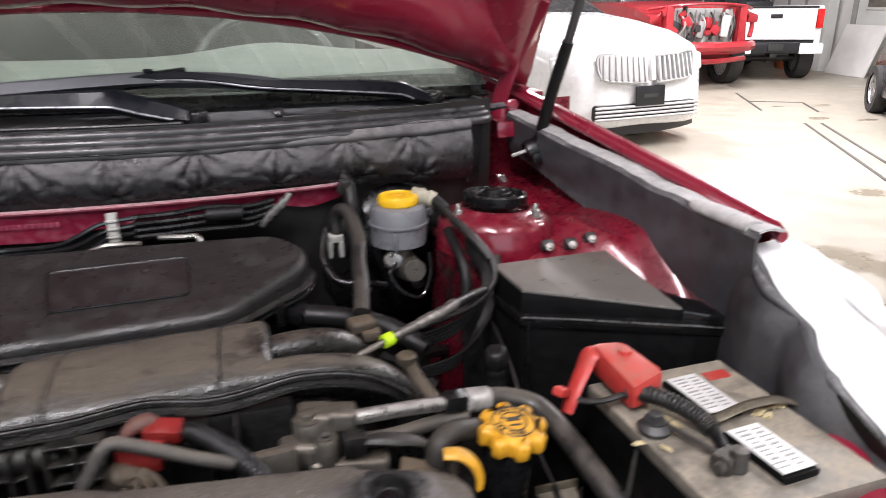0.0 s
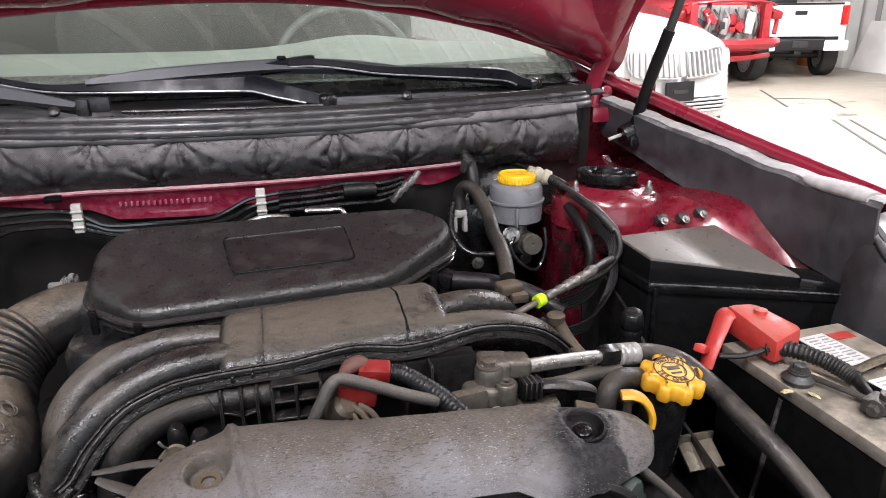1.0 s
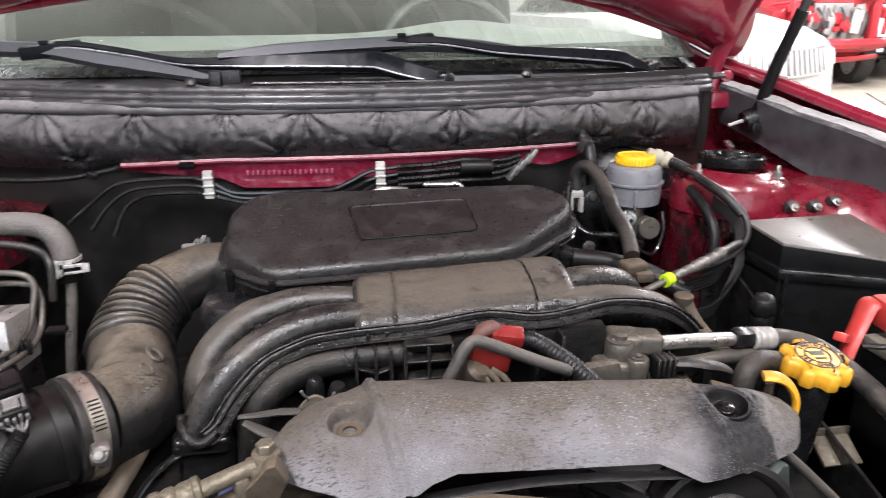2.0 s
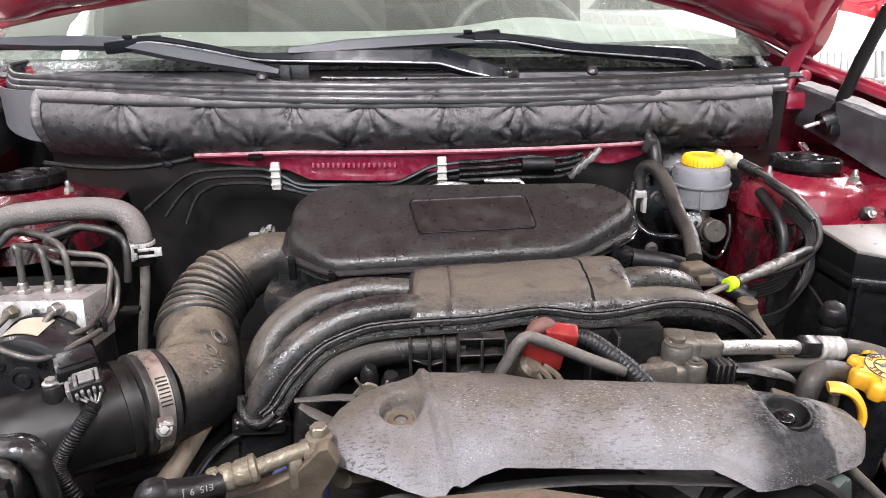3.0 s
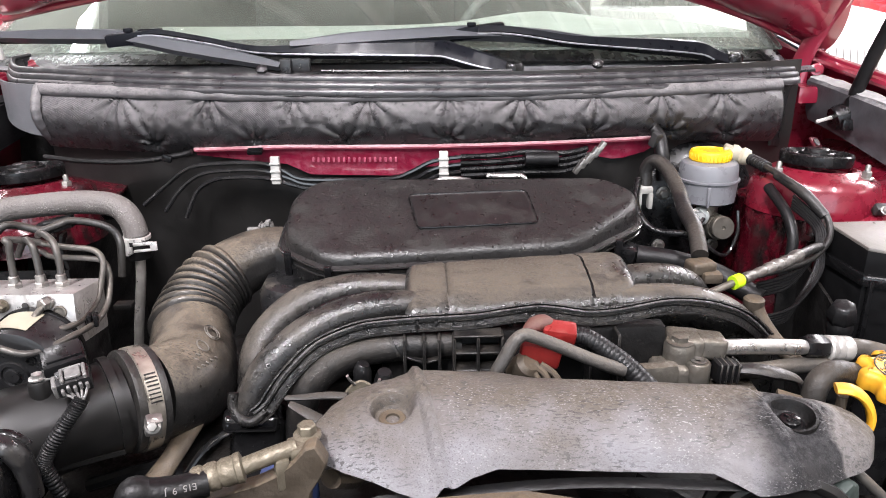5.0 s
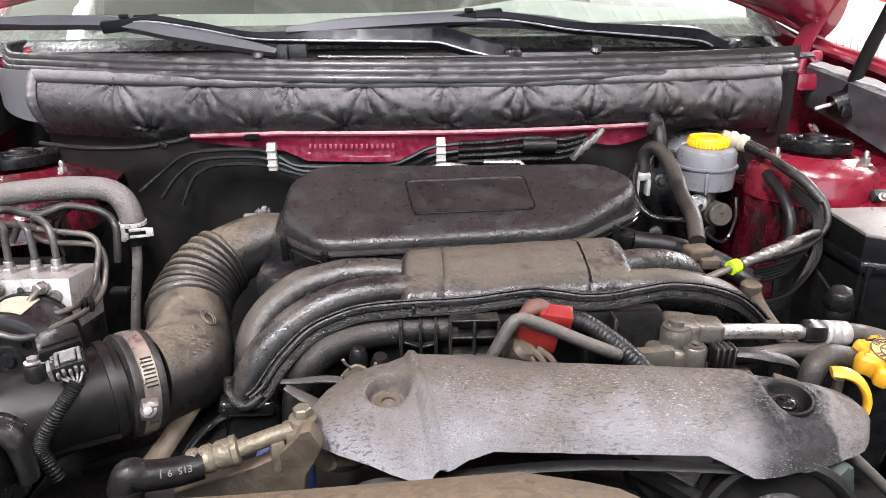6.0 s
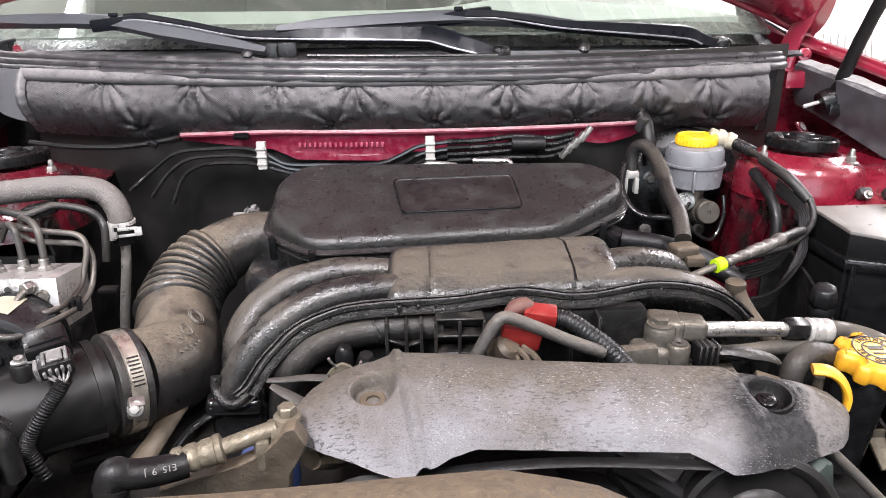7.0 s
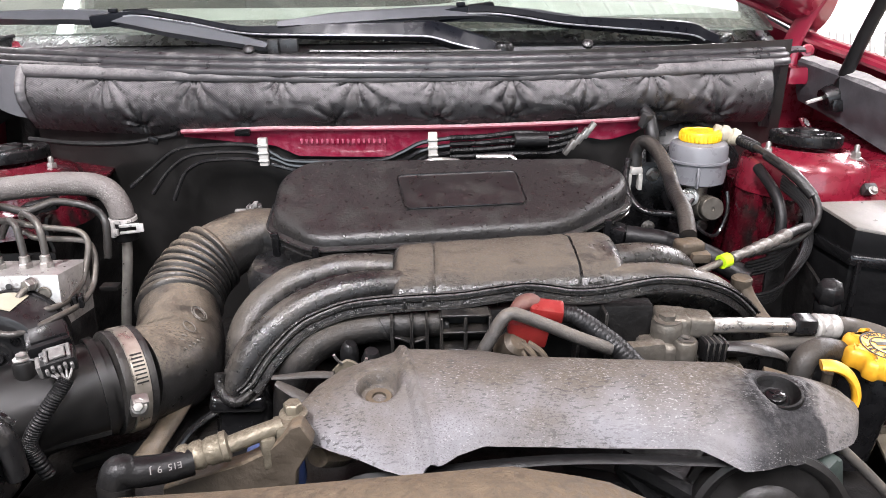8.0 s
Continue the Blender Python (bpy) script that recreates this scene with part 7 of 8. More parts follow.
neg = thing("battery_cable", "black corrugated battery cable with a clamp", "battery cable", (0.6, -0.44, 0.96))
part("conduit", tube([(0.560, -0.368, 0.984), (0.578, -0.384, 0.988), (0.596, -0.405, 0.986), (0.607, -0.425, 0.982), (0.612, -0.442, 0.978)], 0.0078, 14, 8, rib=0.0016, ribs=22), RUBBER, neg)
part("wire", tube([(0.515, -0.350, 0.972), (0.535, -0.362, 0.975), (0.555, -0.368, 0.982), (0.565, -0.372, 0.985)], 0.0035, 8, 5), RUBBER, neg)
part("wire", tube([(0.612, -0.442, 0.978), (0.610, -0.456, 0.974), (0.604, -0.474, 0.972)], [0.007, 0.006, 0.006], 10, 4), RUBBER_CLEAN, neg)
part("wire", tube([(0.578, -0.412, 0.972), (0.585, -0.440, 0.974), (0.598, -0.470, 0.974)], 0.0032, 8, 4), PIPE, neg)
part("post_clamp", merge(block((0.028, 0.020, 0.016), pose(0.600, -0.482, 0.974, 0, 0, 20), 0.004), lathe([(0.009, 0), (0.008, 0.02), (0.0, 0.021)], pose(0.606, -0.488, 0.968), 16), hexnut((0.590, -0.490, 0.976), 0.006, 0.01, (-1, -0.4, 0))), PIPE, neg)
part("hold_down_nut", merge(lathe([(0.016, 0), (0.017, 0.004), (0.010, 0.010), (0.010, 0.014)], pose(0.567, -0.413, 0.967), 20), hexnut((0.567, -0.413, 0.977), 0.0075, 0.010)), STEEL_DARK, neg)
rods = thing("hold_down_rod", "thin steel battery hold-down rod", "rod", (0.55, -0.4, 0.75))
part("rod", tube([(0.553, -0.410, 0.945), (0.548, -0.395, 0.80), (0.546, -0.39, 0.74)], 0.003, 8, 3), ZINC, rods)
tray = thing("battery_tray", "black battery tray with a small dusty bracket", "battery tray", (0.63, -0.42, 0.7))
part("tray", block((0.22, 0.27, 0.03), pose(0.635, -0.42, 0.742), 0.006), PLASTIC_CLEAN, tray)
part("stand", block((0.18, 0.2, 0.36), pose(0.635, -0.42, 0.545), 0.01), DARK, tray)
part("bracket", merge(block((0.045, 0.035, 0.004), pose(0.498, -0.362, 0.850, 30), 0.001), block((0.050, 0.004, 0.012), pose(0.499, -0.345, 0.862), 0.001)), BRASS, tray)
washer = thing("washer_cap", "bright yellow washer bottle cap", "washer cap", (0.59, -0.57, 0.8))
part("cap", lathe([(0.026, 0.90), (0.027, 0.902), (0.027, 0.925), (0.022, 0.932), (0.0, 0.934)], pose(0.590, -0.560, 0, 0, 0, 0), 32), mat("fluor_yellow_plastic", (0.85, 0.82, 0.02), 0.4, 0, 0.06, 60, 0.02), washer)
part("neck", lathe([(0.024, 0.70), (0.022, 0.86), (0.022, 0.90)], pose(0.590, -0.560, 0), 24), PLASTIC_CLEAN, washer)

# brake and vacuum pipes along the firewall with their clips
pipes = thing("firewall_pipes", "black metal pipes clipped along the firewall", "brake pipes", (0, 0.05, 1.07))
for k in range(3):
    d = -0.0105 * k
    part("pipe", tube([(-0.42 + 0.03 * k, bow(-0.42, 0.03, 0.2), 1.030 + d), (-0.385 + 0.022 * k, bow(-0.38, 0.032, 0.25), 1.058 + d * 0.5), (-0.345 + 0.014 * k, bow(-0.34, 0.030, 0.3), 1.085 + d), (-0.29, bow(-0.29, 0.032, 0.3), 1.092 + d), (-0.235, bow(-0.235, 0.032, 0.3), 1.093 + d),
                       (-0.205 + 0.006 * k, 0.044, 1.083 + d), (-0.180 + 0.006 * k, 0.042, 1.071 + d * 0.7), (-0.12, 0.040, 1.069 + d * 0.7), (-0.05, 0.038, 1.070 + d * 0.7), (-0.02 + 0.004 * k, 0.038, 1.080 + d), (0.010 + 0.003 * k, 0.038, 1.094 + d), (0.05, 0.040, 1.099 + d)], 0.0034, 8, 5), PIPE_BLACK, pipes)
for k in range(4):
    d = -0.009 * k
    part("hose", tube([(0.05, 0.040, 1.099 + d), (0.10, 0.042, 1.100 + d), (0.15, 0.046 - 0.004 * (k % 2), 1.104 + d * 1.1), (0.20, 0.05, 1.100 + d), (0.235, 0.052, 1.106 + d * 0.8)], 0.0042, 8, 5), PLASTIC_CLEAN, pipes)
part("tape_wrap", tube([(0.142, 0.044, 1.094), (0.190, 0.048, 1.092)], [0.012, 0.013], 12, 3, flat=0.9), RUBBER_CLEAN, pipes)
for cx, cz, cy in ((-0.2150, 1.085, 0.040), (0.0255, 1.0895, 0.034)):
    clip = part("clip", block((0.013, 0.010, 0.040), pose(cx, cy, cz), 0.002), WHITE, pipes, "white plastic pipe clip")
    for k in range(3):
        part("clip_tooth", block((0.015, 0.004, 0.0035), pose(cx, cy - 0.005, cz - 0.012 + 0.011 * k), 0.001, 1), WHITE, clip)
part("clip", merge(*[block((0.007, 0.012, 0.026), pose(0.222 + 0.009 * k, 0.040, 1.083 + 0.008 * k, 0, 35, 0), 0.002) for k in range(4)]), ZINC, pipes)
part("return_pipe", tube([(0.005, -0.015, 1.075), (0.022, -0.020, 1.082), (0.040, -0.018, 1.082), (0.06, 0.0, 1.075)], 0.0036, 8, 5), ALU_BRIGHT, pipes)
part("return_pipe", tube([(0.085, 0.0, 1.081), (0.115, -0.012, 1.083), (0.132, -0.016, 1.083), (0.139, -0.02, 1.070)], 0.0036, 8, 5), ALU_BRIGHT, pipes)
part("body_seam", tube([(-0.57, 0.10, 1.098), (-0.50, 0.085, 1.093), (-0.42, 0.075, 1.094), (-0.36, 0.07, 1.103), (-0.34, 0.068, 1.108)], 0.004, 8, 4), RUBBER_CLEAN, pipes)
part("seam_clip", block((0.014, 0.008, 0.010), pose(-0.375, 0.062, 1.100, 0, 20, 0), 0.002), PLASTIC_CLEAN, pipes)
CONN_GREY = mat("aged_grey_plug", (0.17, 0.168, 0.16), 0.45, 0, 0.3, 140, 0.15)
conn = thing("grey_connector", "small pale grey plug beside the air box", "connector", (-0.215, -0.05, 1.0))
part("plug", merge(block((0.020, 0.014, 0.020), pose(-0.214, -0.055, 1.025), 0.003), block((0.016, 0.010, 0.014), pose(-0.232, -0.052, 1.022), 0.002), block((0.006, 0.012, 0.006), pose(-0.210, -0.060, 1.038), 0.001)), CONN_GREY, conn)
for k in range(4):
    part("plug_rib", block((0.0022, 0.016, 0.022), pose(-0.2205 + 0.0046 * k, -0.0555, 1.0252), 0.0006, 1), PLUG_GREY, conn)
part("lead", tube([(-0.214, -0.05, 1.015), (-0.22, -0.04, 0.99), (-0.20, -0.03, 0.93)], 0.006, 8, 4), RUBBER_CLEAN, conn)

# left side: hose loop, brake pump block and lines
DULL_PIPE = mat("stained_aluminium_pipe", (0.36, 0.345, 0.32), 0.36, 0.75, 0.3, 90, 0.15, dust=(0.12, 0.105, 0.085), dust_amount=0.3)
loop = thing("ac_hose", "thick grey dusty hose looping down to a metal pipe", "hose", (-0.35, -0.16, 0.9))
part("hose", tube([(-0.545, -0.16, 1.015), (-0.532, -0.15, 1.055), (-0.500, -0.148, 1.084), (-0.455, -0.148, 1.092), (-0.400, -0.148, 1.095), (-0.362, -0.150, 1.090), (-0.345, -0.154, 1.070), (-0.341, -0.158, 1.038)], 0.0138, 20, 8), mat("grey_hose_rubber", (0.085, 0.078, 0.074), 0.5, 0, 0.3, 220, 0.4, dust=(0.135, 0.124, 0.116), dust_amount=0.5, dust_scale=40), loop)
marks(bpy.data.materials["grey_hose_rubber"], (0.30, 0.285, 0.27), 700, 30, 0.58, 0.63, 0, (1, 1, 1), 0.8)
part("pipe", tube([(-0.341, -0.158, 1.032), (-0.344, -0.160, 1.0), (-0.358, -0.163, 0.92), (-0.365, -0.165, 0.84)], 0.0059, 14, 5), DULL_PIPE, loop)
part("hose_end", lathe([(0.0062, -0.012), (0.0138, -0.011), (0.0150, -0.008), (0.0150, 0.014), (0.0142, 0.017)], pose(-0.341, -0.158, 1.040), 24), RUBBER_CLEAN, loop)
SPRING = mat("pale_spring_clip", (0.62, 0.61, 0.59), 0.35, 0.6, 0.2, 120, 0.1)
clasp = part("hose_clamp", lathe([(0.0149, 0.012), (0.0157, 0.0125), (0.0157, 0.0165), (0.0149, 0.017)], pose(-0.341, -0.158, 1.040), 24), SPRING, loop, "bright spring clip")
part("clamp_tab", merge(block((0.009, 0.004, 0.019), pose(-0.3495, -0.1725, 1.0460, 0, 0, -25), 0.001), block((0.005, 0.004, 0.008), pose(-0.3440, -0.1745, 1.0430, 0, 0, -8), 0.001)), SPRING, clasp)
part("clamp_tab", merge(block((0.022, 0.0035, 0.0036), pose(-0.3290, -0.1725, 1.0505, 0, 0, 16), 0.0008), block((0.022, 0.0035, 0.0030), pose(-0.3290, -0.1725, 1.0425, 0, 0, 16), 0.0008), block((0.008, 0.005, 0.010), pose(-0.3185, -0.1695, 1.0465, 0, 0, 16), 0.001)), SPRING, clasp)
absu = thing("brake_pump_block", "aluminium brake pump block with steel lines", "brake pump", (-0.42, -0.31, 0.9))
DULL_ALU = mat("dull_aluminium", (0.46, 0.445, 0.43), 0.36, 0.75, 0.2, 110, 0.25)
marks(DULL_ALU, (0.16, 0.15, 0.135), 260, 26, 0.54, 0.62, 10, (1, 1, 1), 0.6)
part("block", block((0.128, 0.062, 0.052), pose(-0.3965, -0.306, 1.0275, -8, 0, 0), 0.002), DULL_ALU, absu)
PUMP = axis_pose((-0.3720, -0.3340, 1.0030), (-0.3712, -0.4300, 1.0005))
part("pump", lathe([(0.0425, 0.0), (0.0425, 0.046), (0.0410, 0.0500), (0.0385, 0.0510), (0.0145, 0.0512), (0.0135, 0.0535), (0.0100, 0.0535), (0.0092, 0.0515), (0.0070, 0.0518), (0.0062, 0.0545), (0.0, 0.0548)], PUMP, 44), PLASTIC, absu, "round black pump motor")
part("pump_band", lathe([(0.0428, 0.002), (0.0440, 0.003), (0.0440, 0.007), (0.0428, 0.008)], PUMP, 44), BATTERY, absu)
for a in (38, 142, 232, 318):
    part("pump_hole", merge(lathe([(0.0046, 0.0505), (0.0046, 0.0522), (0.0030, 0.0524), (0.0028, 0.0512), (0.0, 0.0512)], PUMP @ pose(0.0235 * math.cos(radians(a)), 0.0235 * math.sin(radians(a)), 0), 14)), PLASTIC_CLEAN, absu)
part("pump_label", sheet(lambda u, v: Vector((-0.3718 + 0.0431 * math.sin(radians(lerp(-22, 22, u))), lerp(-0.346, -0.379, v), 1.0024 + 0.0431 * math.cos(radians(lerp(-22, 22, u))))), 14, 4, 0.0006), CREAM, absu, "cream paper label on the pump")
lines = [[(-0.4021, -0.305, 1.0550), (-0.4011, -0.305, 1.0736), (-0.3999, -0.305, 1.0898), (-0.3991, -0.305, 1.0985), (-0.4024, -0.304, 1.1022), (-0.4000, -0.296, 1.1000), (-0.3925, -0.287, 1.0955), (-0.3837, -0.280, 1.0906)],
         [(-0.3774, -0.303, 1.0550), (-0.3776, -0.302, 1.0719), (-0.3791, -0.300, 1.0854), (-0.3814, -0.298, 1.0945), (-0.3905, -0.290, 1.0975), (-0.4018, -0.280, 1.0889), (-0.4145, -0.270, 1.0740)],
         [(-0.3581, -0.302, 1.0540), (-0.3580, -0.300, 1.0707), (-0.3592, -0.298, 1.0843), (-0.3634, -0.293, 1.0947), (-0.3729, -0.285, 1.0993), (-0.3845, -0.275, 1.0995), (-0.3929, -0.265, 1.0935)],
         [(-0.4265, -0.306, 1.0550), (-0.4285, -0.305, 1.0750), (-0.4310, -0.304, 1.0900), (-0.4380, -0.300, 1.1000), (-0.452, -0.290, 1.1000)]]
for pts in lines:
    x, y, z = pts[0]
    line_part = part("brake_line", tube(pts, 0.0034, 12, 6), PIPE, absu)
    part("union_nut", merge(hexnut((x, y, 1.0490), 0.0068, 0.010), lathe([(0.0050, 0.008), (0.0047, 0.016), (0.0036, 0.017)], pose(x, y, 1.0490), 12)), ZINC, line_part)
part("brake_line", tube([(-0.410, -0.268, 1.0895), (-0.3940, -0.265, 1.0855), (-0.3693, -0.265, 1.0808), (-0.3456, -0.266, 1.0785), (-0.3346, -0.268, 1.0743), (-0.3295, -0.272, 1.0654), (-0.3305, -0.280, 1.0493), (-0.3326, -0.292, 1.0330), (-0.3334, -0.320, 1.0268), (-0.3368, -0.345, 1.0290), (-0.3500, -0.354, 1.0308), (-0.3600, -0.355, 1.0375), (-0.3614, -0.352, 1.0437), (-0.3562, -0.341, 1.0500)], 0.0031, 12, 6), PIPE, absu)
part("brake_line", tube([(-0.405, -0.262, 1.0790), (-0.3948, -0.260, 1.0742), (-0.3878, -0.260, 1.0691), (-0.3702, -0.260, 1.0672), (-0.3454, -0.262, 1.0663), (-0.3331, -0.264, 1.0635), (-0.3275, -0.268, 1.0531), (-0.3262, -0.275, 1.0385), (-0.3262, -0.288, 1.0245), (-0.3270, -0.315, 1.0189), (-0.3300, -0.352, 1.0235), (-0.3484, -0.389, 1.0250), (-0.3728, -0.394, 1.0335), (-0.3884, -0.394, 1.0440), (-0.405, -0.390, 1.052)], 0.0031, 12, 6), PIPE, absu)
part("union_nut", hexnut((-0.3560, -0.3360, 1.0500), 0.0058, 0.009, (-0.3, -1, 0.1), 1.12), ZINC, absu)
part("union_nut", hexnut((-0.3985, -0.3360, 1.0480), 0.0058, 0.009, (-0.1, -1, 0.1), 1.12), BRASS, absu)
part("brake_line", tube([(-0.3985, -0.344, 1.0485), (-0.3995, -0.353, 1.0465), (-0.4040, -0.361, 1.0420), (-0.4120, -0.366, 1.0350)], 0.0033, 10, 5), PIPE, absu)
part("block_screw", lathe([(0.0064, 0), (0.0060, 0.0012), (0.0050, 0.0016), (0.0046, 0.0006), (0.0, 0.0006)], pose(-0.3465, -0.3365, 1.0405, 86), 18), ALU, absu)
part("block_hole", lathe([(0.0030, 0), (0.0030, 0.0008), (0.0, 0.0009)], pose(-0.3772, -0.3368, 1.0480, 86), 14), INK, absu)
for k in range(4):
    part("line_comb", block((0.0045, 0.012, 0.012), pose(-0.342 + 0.0060 * k, -0.318, 1.0235, 0, 0, 20), 0.0015), PLASTIC_CLEAN, absu)
part("side_hose", tube([(-0.4640, -0.250, 1.0423), (-0.4573, -0.250, 1.0773), (-0.4471, -0.245, 1.0904), (-0.4383, -0.240, 1.0972), (-0.4283, -0.230, 1.0926), (-0.4115, -0.225, 1.0863), (-0.3966, -0.220, 1.0898), (-0.3837, -0.215, 1.0930), (-0.3656, -0.210, 1.0893), (-0.3476, -0.210, 1.0833), (-0.3395, -0.210, 1.0741), (-0.3352, -0.215, 1.0621), (-0.3374, -0.220, 1.0294)], 0.0042, 12, 6), RUBBER, absu)
part("side_plug", merge(block((0.04, 0.02, 0.014), pose(-0.425, -0.17, 1.075, 0, -12, 8), 0.004), lathe([(0.012, 0), (0.013, 0.006), (0.009, 0.009)], pose(-0.378, -0.13, 1.075, 20), 14)), PLASTIC_CLEAN, absu)
part("mount", block((0.12, 0.10, 0.10), pose(-0.41, -0.29, 0.94), 0.01), DARK, absu)
part("mount_stay", block((0.02, 0.014, 0.006), pose(-0.335, -0.232, 1.000), 0.002), SATIN, absu)

# front left refrigerant fitting, bolt and bracket
front = thing("refrigerant_fitting", "olive plated hose fitting bolted to a bracket", "hose fitting", (-0.13, -0.51, 0.95))
part("hose", tube([(-0.205, -0.549, 0.955), (-0.2065, -0.548, 0.983), (-0.2030, -0.546, 0.998), (-0.1960, -0.5435, 0.9955), (-0.1850, -0.5385, 0.9925), (-0.1740, -0.533, 0.9905), (-0.160, -0.526, 0.9900)], [0.0110, 0.0116, 0.0116, 0.0108, 0.0106, 0.0104, 0.0102], 20, 7), RUBBER_CLEAN, front)
part("hose_collar", tube([(-0.2062, -0.5478, 0.9860), (-0.2052, -0.5470, 0.9900)], 0.0126, 20, 2), SATIN, front)
INK_FAINT = mat("worn_hose_print", (0.13, 0.126, 0.12), 0.6, 0, 0.3, 90, 0)
hose_way = Vector((0.030, 0.0155, -0.003)).normalized()
outward = Vector((0.32, -0.755, 0.575))
outward = (outward - hose_way * outward.dot(hose_way)).normalized()
hose_turn = Matrix((-hose_way, outward.cross(-hose_way), outward)).transposed().to_4x4()
words("hose_print", "E15  9  J", 0.0064, Matrix.Translation(Vector((-0.1770, -0.5345, 0.9912)) + outward * 0.0110) @ hose_turn, INK_FAINT, front)
part("crimp", lathe([(0.0094, 0), (0.0108, 0.002), (0.0108, 0.007), (0.0092, 0.009), (0.0105, 0.012), (0.0105, 0.017), (0.0090, 0.019), (0.0105, 0.022), (0.0105, 0.030), (0.0113, 0.031), (0.0113, 0.035), (0.0057, 0.037)], axis_pose((-0.170, -0.5260, 0.990), (-0.124, -0.512, 0.997)), 22), BRASS, front, "olive plated crimp sleeve")
part("pipe", tube([(-0.138, -0.517, 0.995), (-0.120, -0.511, 0.999), (-0.100, -0.502, 1.001)], 0.0066, 14, 4), BRASS, front)
part("flange", merge(block((0.016, 0.019, 0.016), pose(-0.098, -0.500, 0.996, 0, 0, 20), 0.003), block((0.011, 0.016, 0.026), pose(-0.110, -0.508, 0.985, 0, 0, 20), 0.003)), BRASS, front)
part("bolt", hexnut((-0.093, -0.490, 1.002), 0.0072, 0.011), BRASS, front)
part("filter", lathe([(0.022, -0.03), (0.023, 0.0), (0.020, 0.008), (0.0, 0.010)], pose(-0.112, -0.488, 0.962, 20), 28), BLUE, front)
brk = thing("engine_bracket", "dusty brown steel bracket at the engine front", "bracket", (-0.1, -0.52, 0.9))
PLATE = rounded([(-0.192, 0.940), (-0.190, 0.958), (-0.160, 0.968), (-0.129, 0.978), (-0.111, 0.987), (-0.098, 0.999), (-0.091, 1.008), (-0.083, 1.010), (-0.075, 0.994), (-0.080, 0.983), (-0.089, 0.969), (-0.092, 0.940)], 0.002, 2)
part("arm", slab(PLATE, [(0.0015, -0.010), (0.0004, -0.009), (0.0, -0.006), (0.0, 0.002), (0.0004, 0.0036), (0.0014, 0.0044)], pose(0, -0.511, 0, 90, 0, 0)), RUST, brk)
part("lobe", merge(tube([(-0.078, -0.49, 0.962), (-0.066, -0.472, 0.950), (-0.048, -0.458, 0.946), (-0.03, -0.45, 0.935)], [0.010, 0.013, 0.012, 0.010], 12, 5, flat=0.7), lathe([(0.007, 0), (0.0065, 0.003), (0.003, 0.004)], pose(-0.062, -0.478, 0.960, 60), 12)), RUST, brk)
part("gusset", block((0.10, 0.04, 0.02), pose(-0.08, -0.545, 0.93, 18, -10, 18), 0.006), RUST, brk)
part("strap", tube([(-0.222, -0.32, 0.944), (-0.227, -0.345, 0.935), (-0.234, -0.37, 0.924), (-0.243, -0.39, 0.912), (-0.252, -0.4, 0.901), (-0.275, -0.415, 0.872)], [0.015, 0.0125, 0.011, 0.0105, 0.0115, 0.015], 12, 6, flat=0.6), RUST, brk)
TAB = rounded([(-0.084, 0.972), (-0.078, 0.986), (-0.070, 0.998), (-0.060, 1.005), (-0.051, 1.001), (-0.045, 0.990), (-0.05, 0.972)], 0.004, 3)
part("tab", slab(TAB, [(0.001, -0.002), (0.0, 0.0), (0.001, 0.002)], pose(0, -0.412, 0, 90, 0, 0)), BRASS, brk)
for hook in (((-0.064, -0.414, 1.001), (-0.068, -0.418, 1.008), (-0.0695, -0.420, 1.013)), ((-0.050, -0.414, 0.999), (-0.044, -0.418, 1.004), (-0.042, -0.420, 1.009))):
    part("hook", tube(hook, 0.0013, 6, 4), ALU_BRIGHT, brk)
FIN = mat("grey_dusty_fin", (0.022, 0.021, 0.020), 0.5, 0, 0.3, 120, 0.2, dust=(0.052, 0.047, 0.041), dust_amount=0.5, dust_scale=20)
part("fin", tube([(-0.124, -0.418, 0.9915), (-0.108, -0.420, 0.9930), (-0.088, -0.422, 0.9955), (-0.070, -0.424, 0.9955)], [0.003, 0.0042, 0.0046, 0.0046], 10, 5, flat=0.6), FIN, brk)
part("fin", tube([(-0.1165, -0.438, 0.9985), (-0.104, -0.441, 0.9920), (-0.086, -0.444, 0.9825)], [0.0035, 0.0058, 0.0066], 10, 5, flat=0.5), FIN, brk)
part("rubber_stub", tube([(-0.0405, -0.392, 0.960), (-0.0405, -0.395, 0.990), (-0.0395, -0.397, 1.003)], [0.010, 0.0095, 0.006], 14, 5), RUBBER_CLEAN, brk)
part("rubber_stub", tube([(-0.060, -0.385, 0.965), (-0.060, -0.388, 0.998), (-0.058, -0.389, 1.007)], [0.009, 0.0085, 0.005], 14, 5), RUBBER_CLEAN, brk)

# belt and pulleys under the cover
belt = thing("drive_belt", "black ribbed drive belt on its pulley", "drive belt", (0.29, -0.51, 0.85))
PULLEY = mat("dusty_black_pulley", (0.009, 0.0086, 0.0082), 0.45, 0.1, 0.35, 60, 0.15, dust=(0.014, 0.013, 0.012), dust_amount=0.25, dust_scale=18)
pulley_m = pose(0.276, -0.516, 0.906, 84, 0, -6)
part("pulley", lathe([(0.060, -0.032), (0.060, -0.028), (0.056, -0.026), (0.060, -0.024), (0.056, -0.022), (0.060, -0.020), (0.056, -0.018), (0.060, -0.016), (0.060, -0.008), (0.0625, -0.006), (0.0625, 0.0), (0.058, 0.002), (0.053, 0.0), (0.050, -0.004), (0.030, -0.005), (0.026, 0.0), (0.018, 0.002), (0.012, 0.001), (0.0, 0.001)], pulley_m, 72), PULLEY, belt, "black grooved pulley")
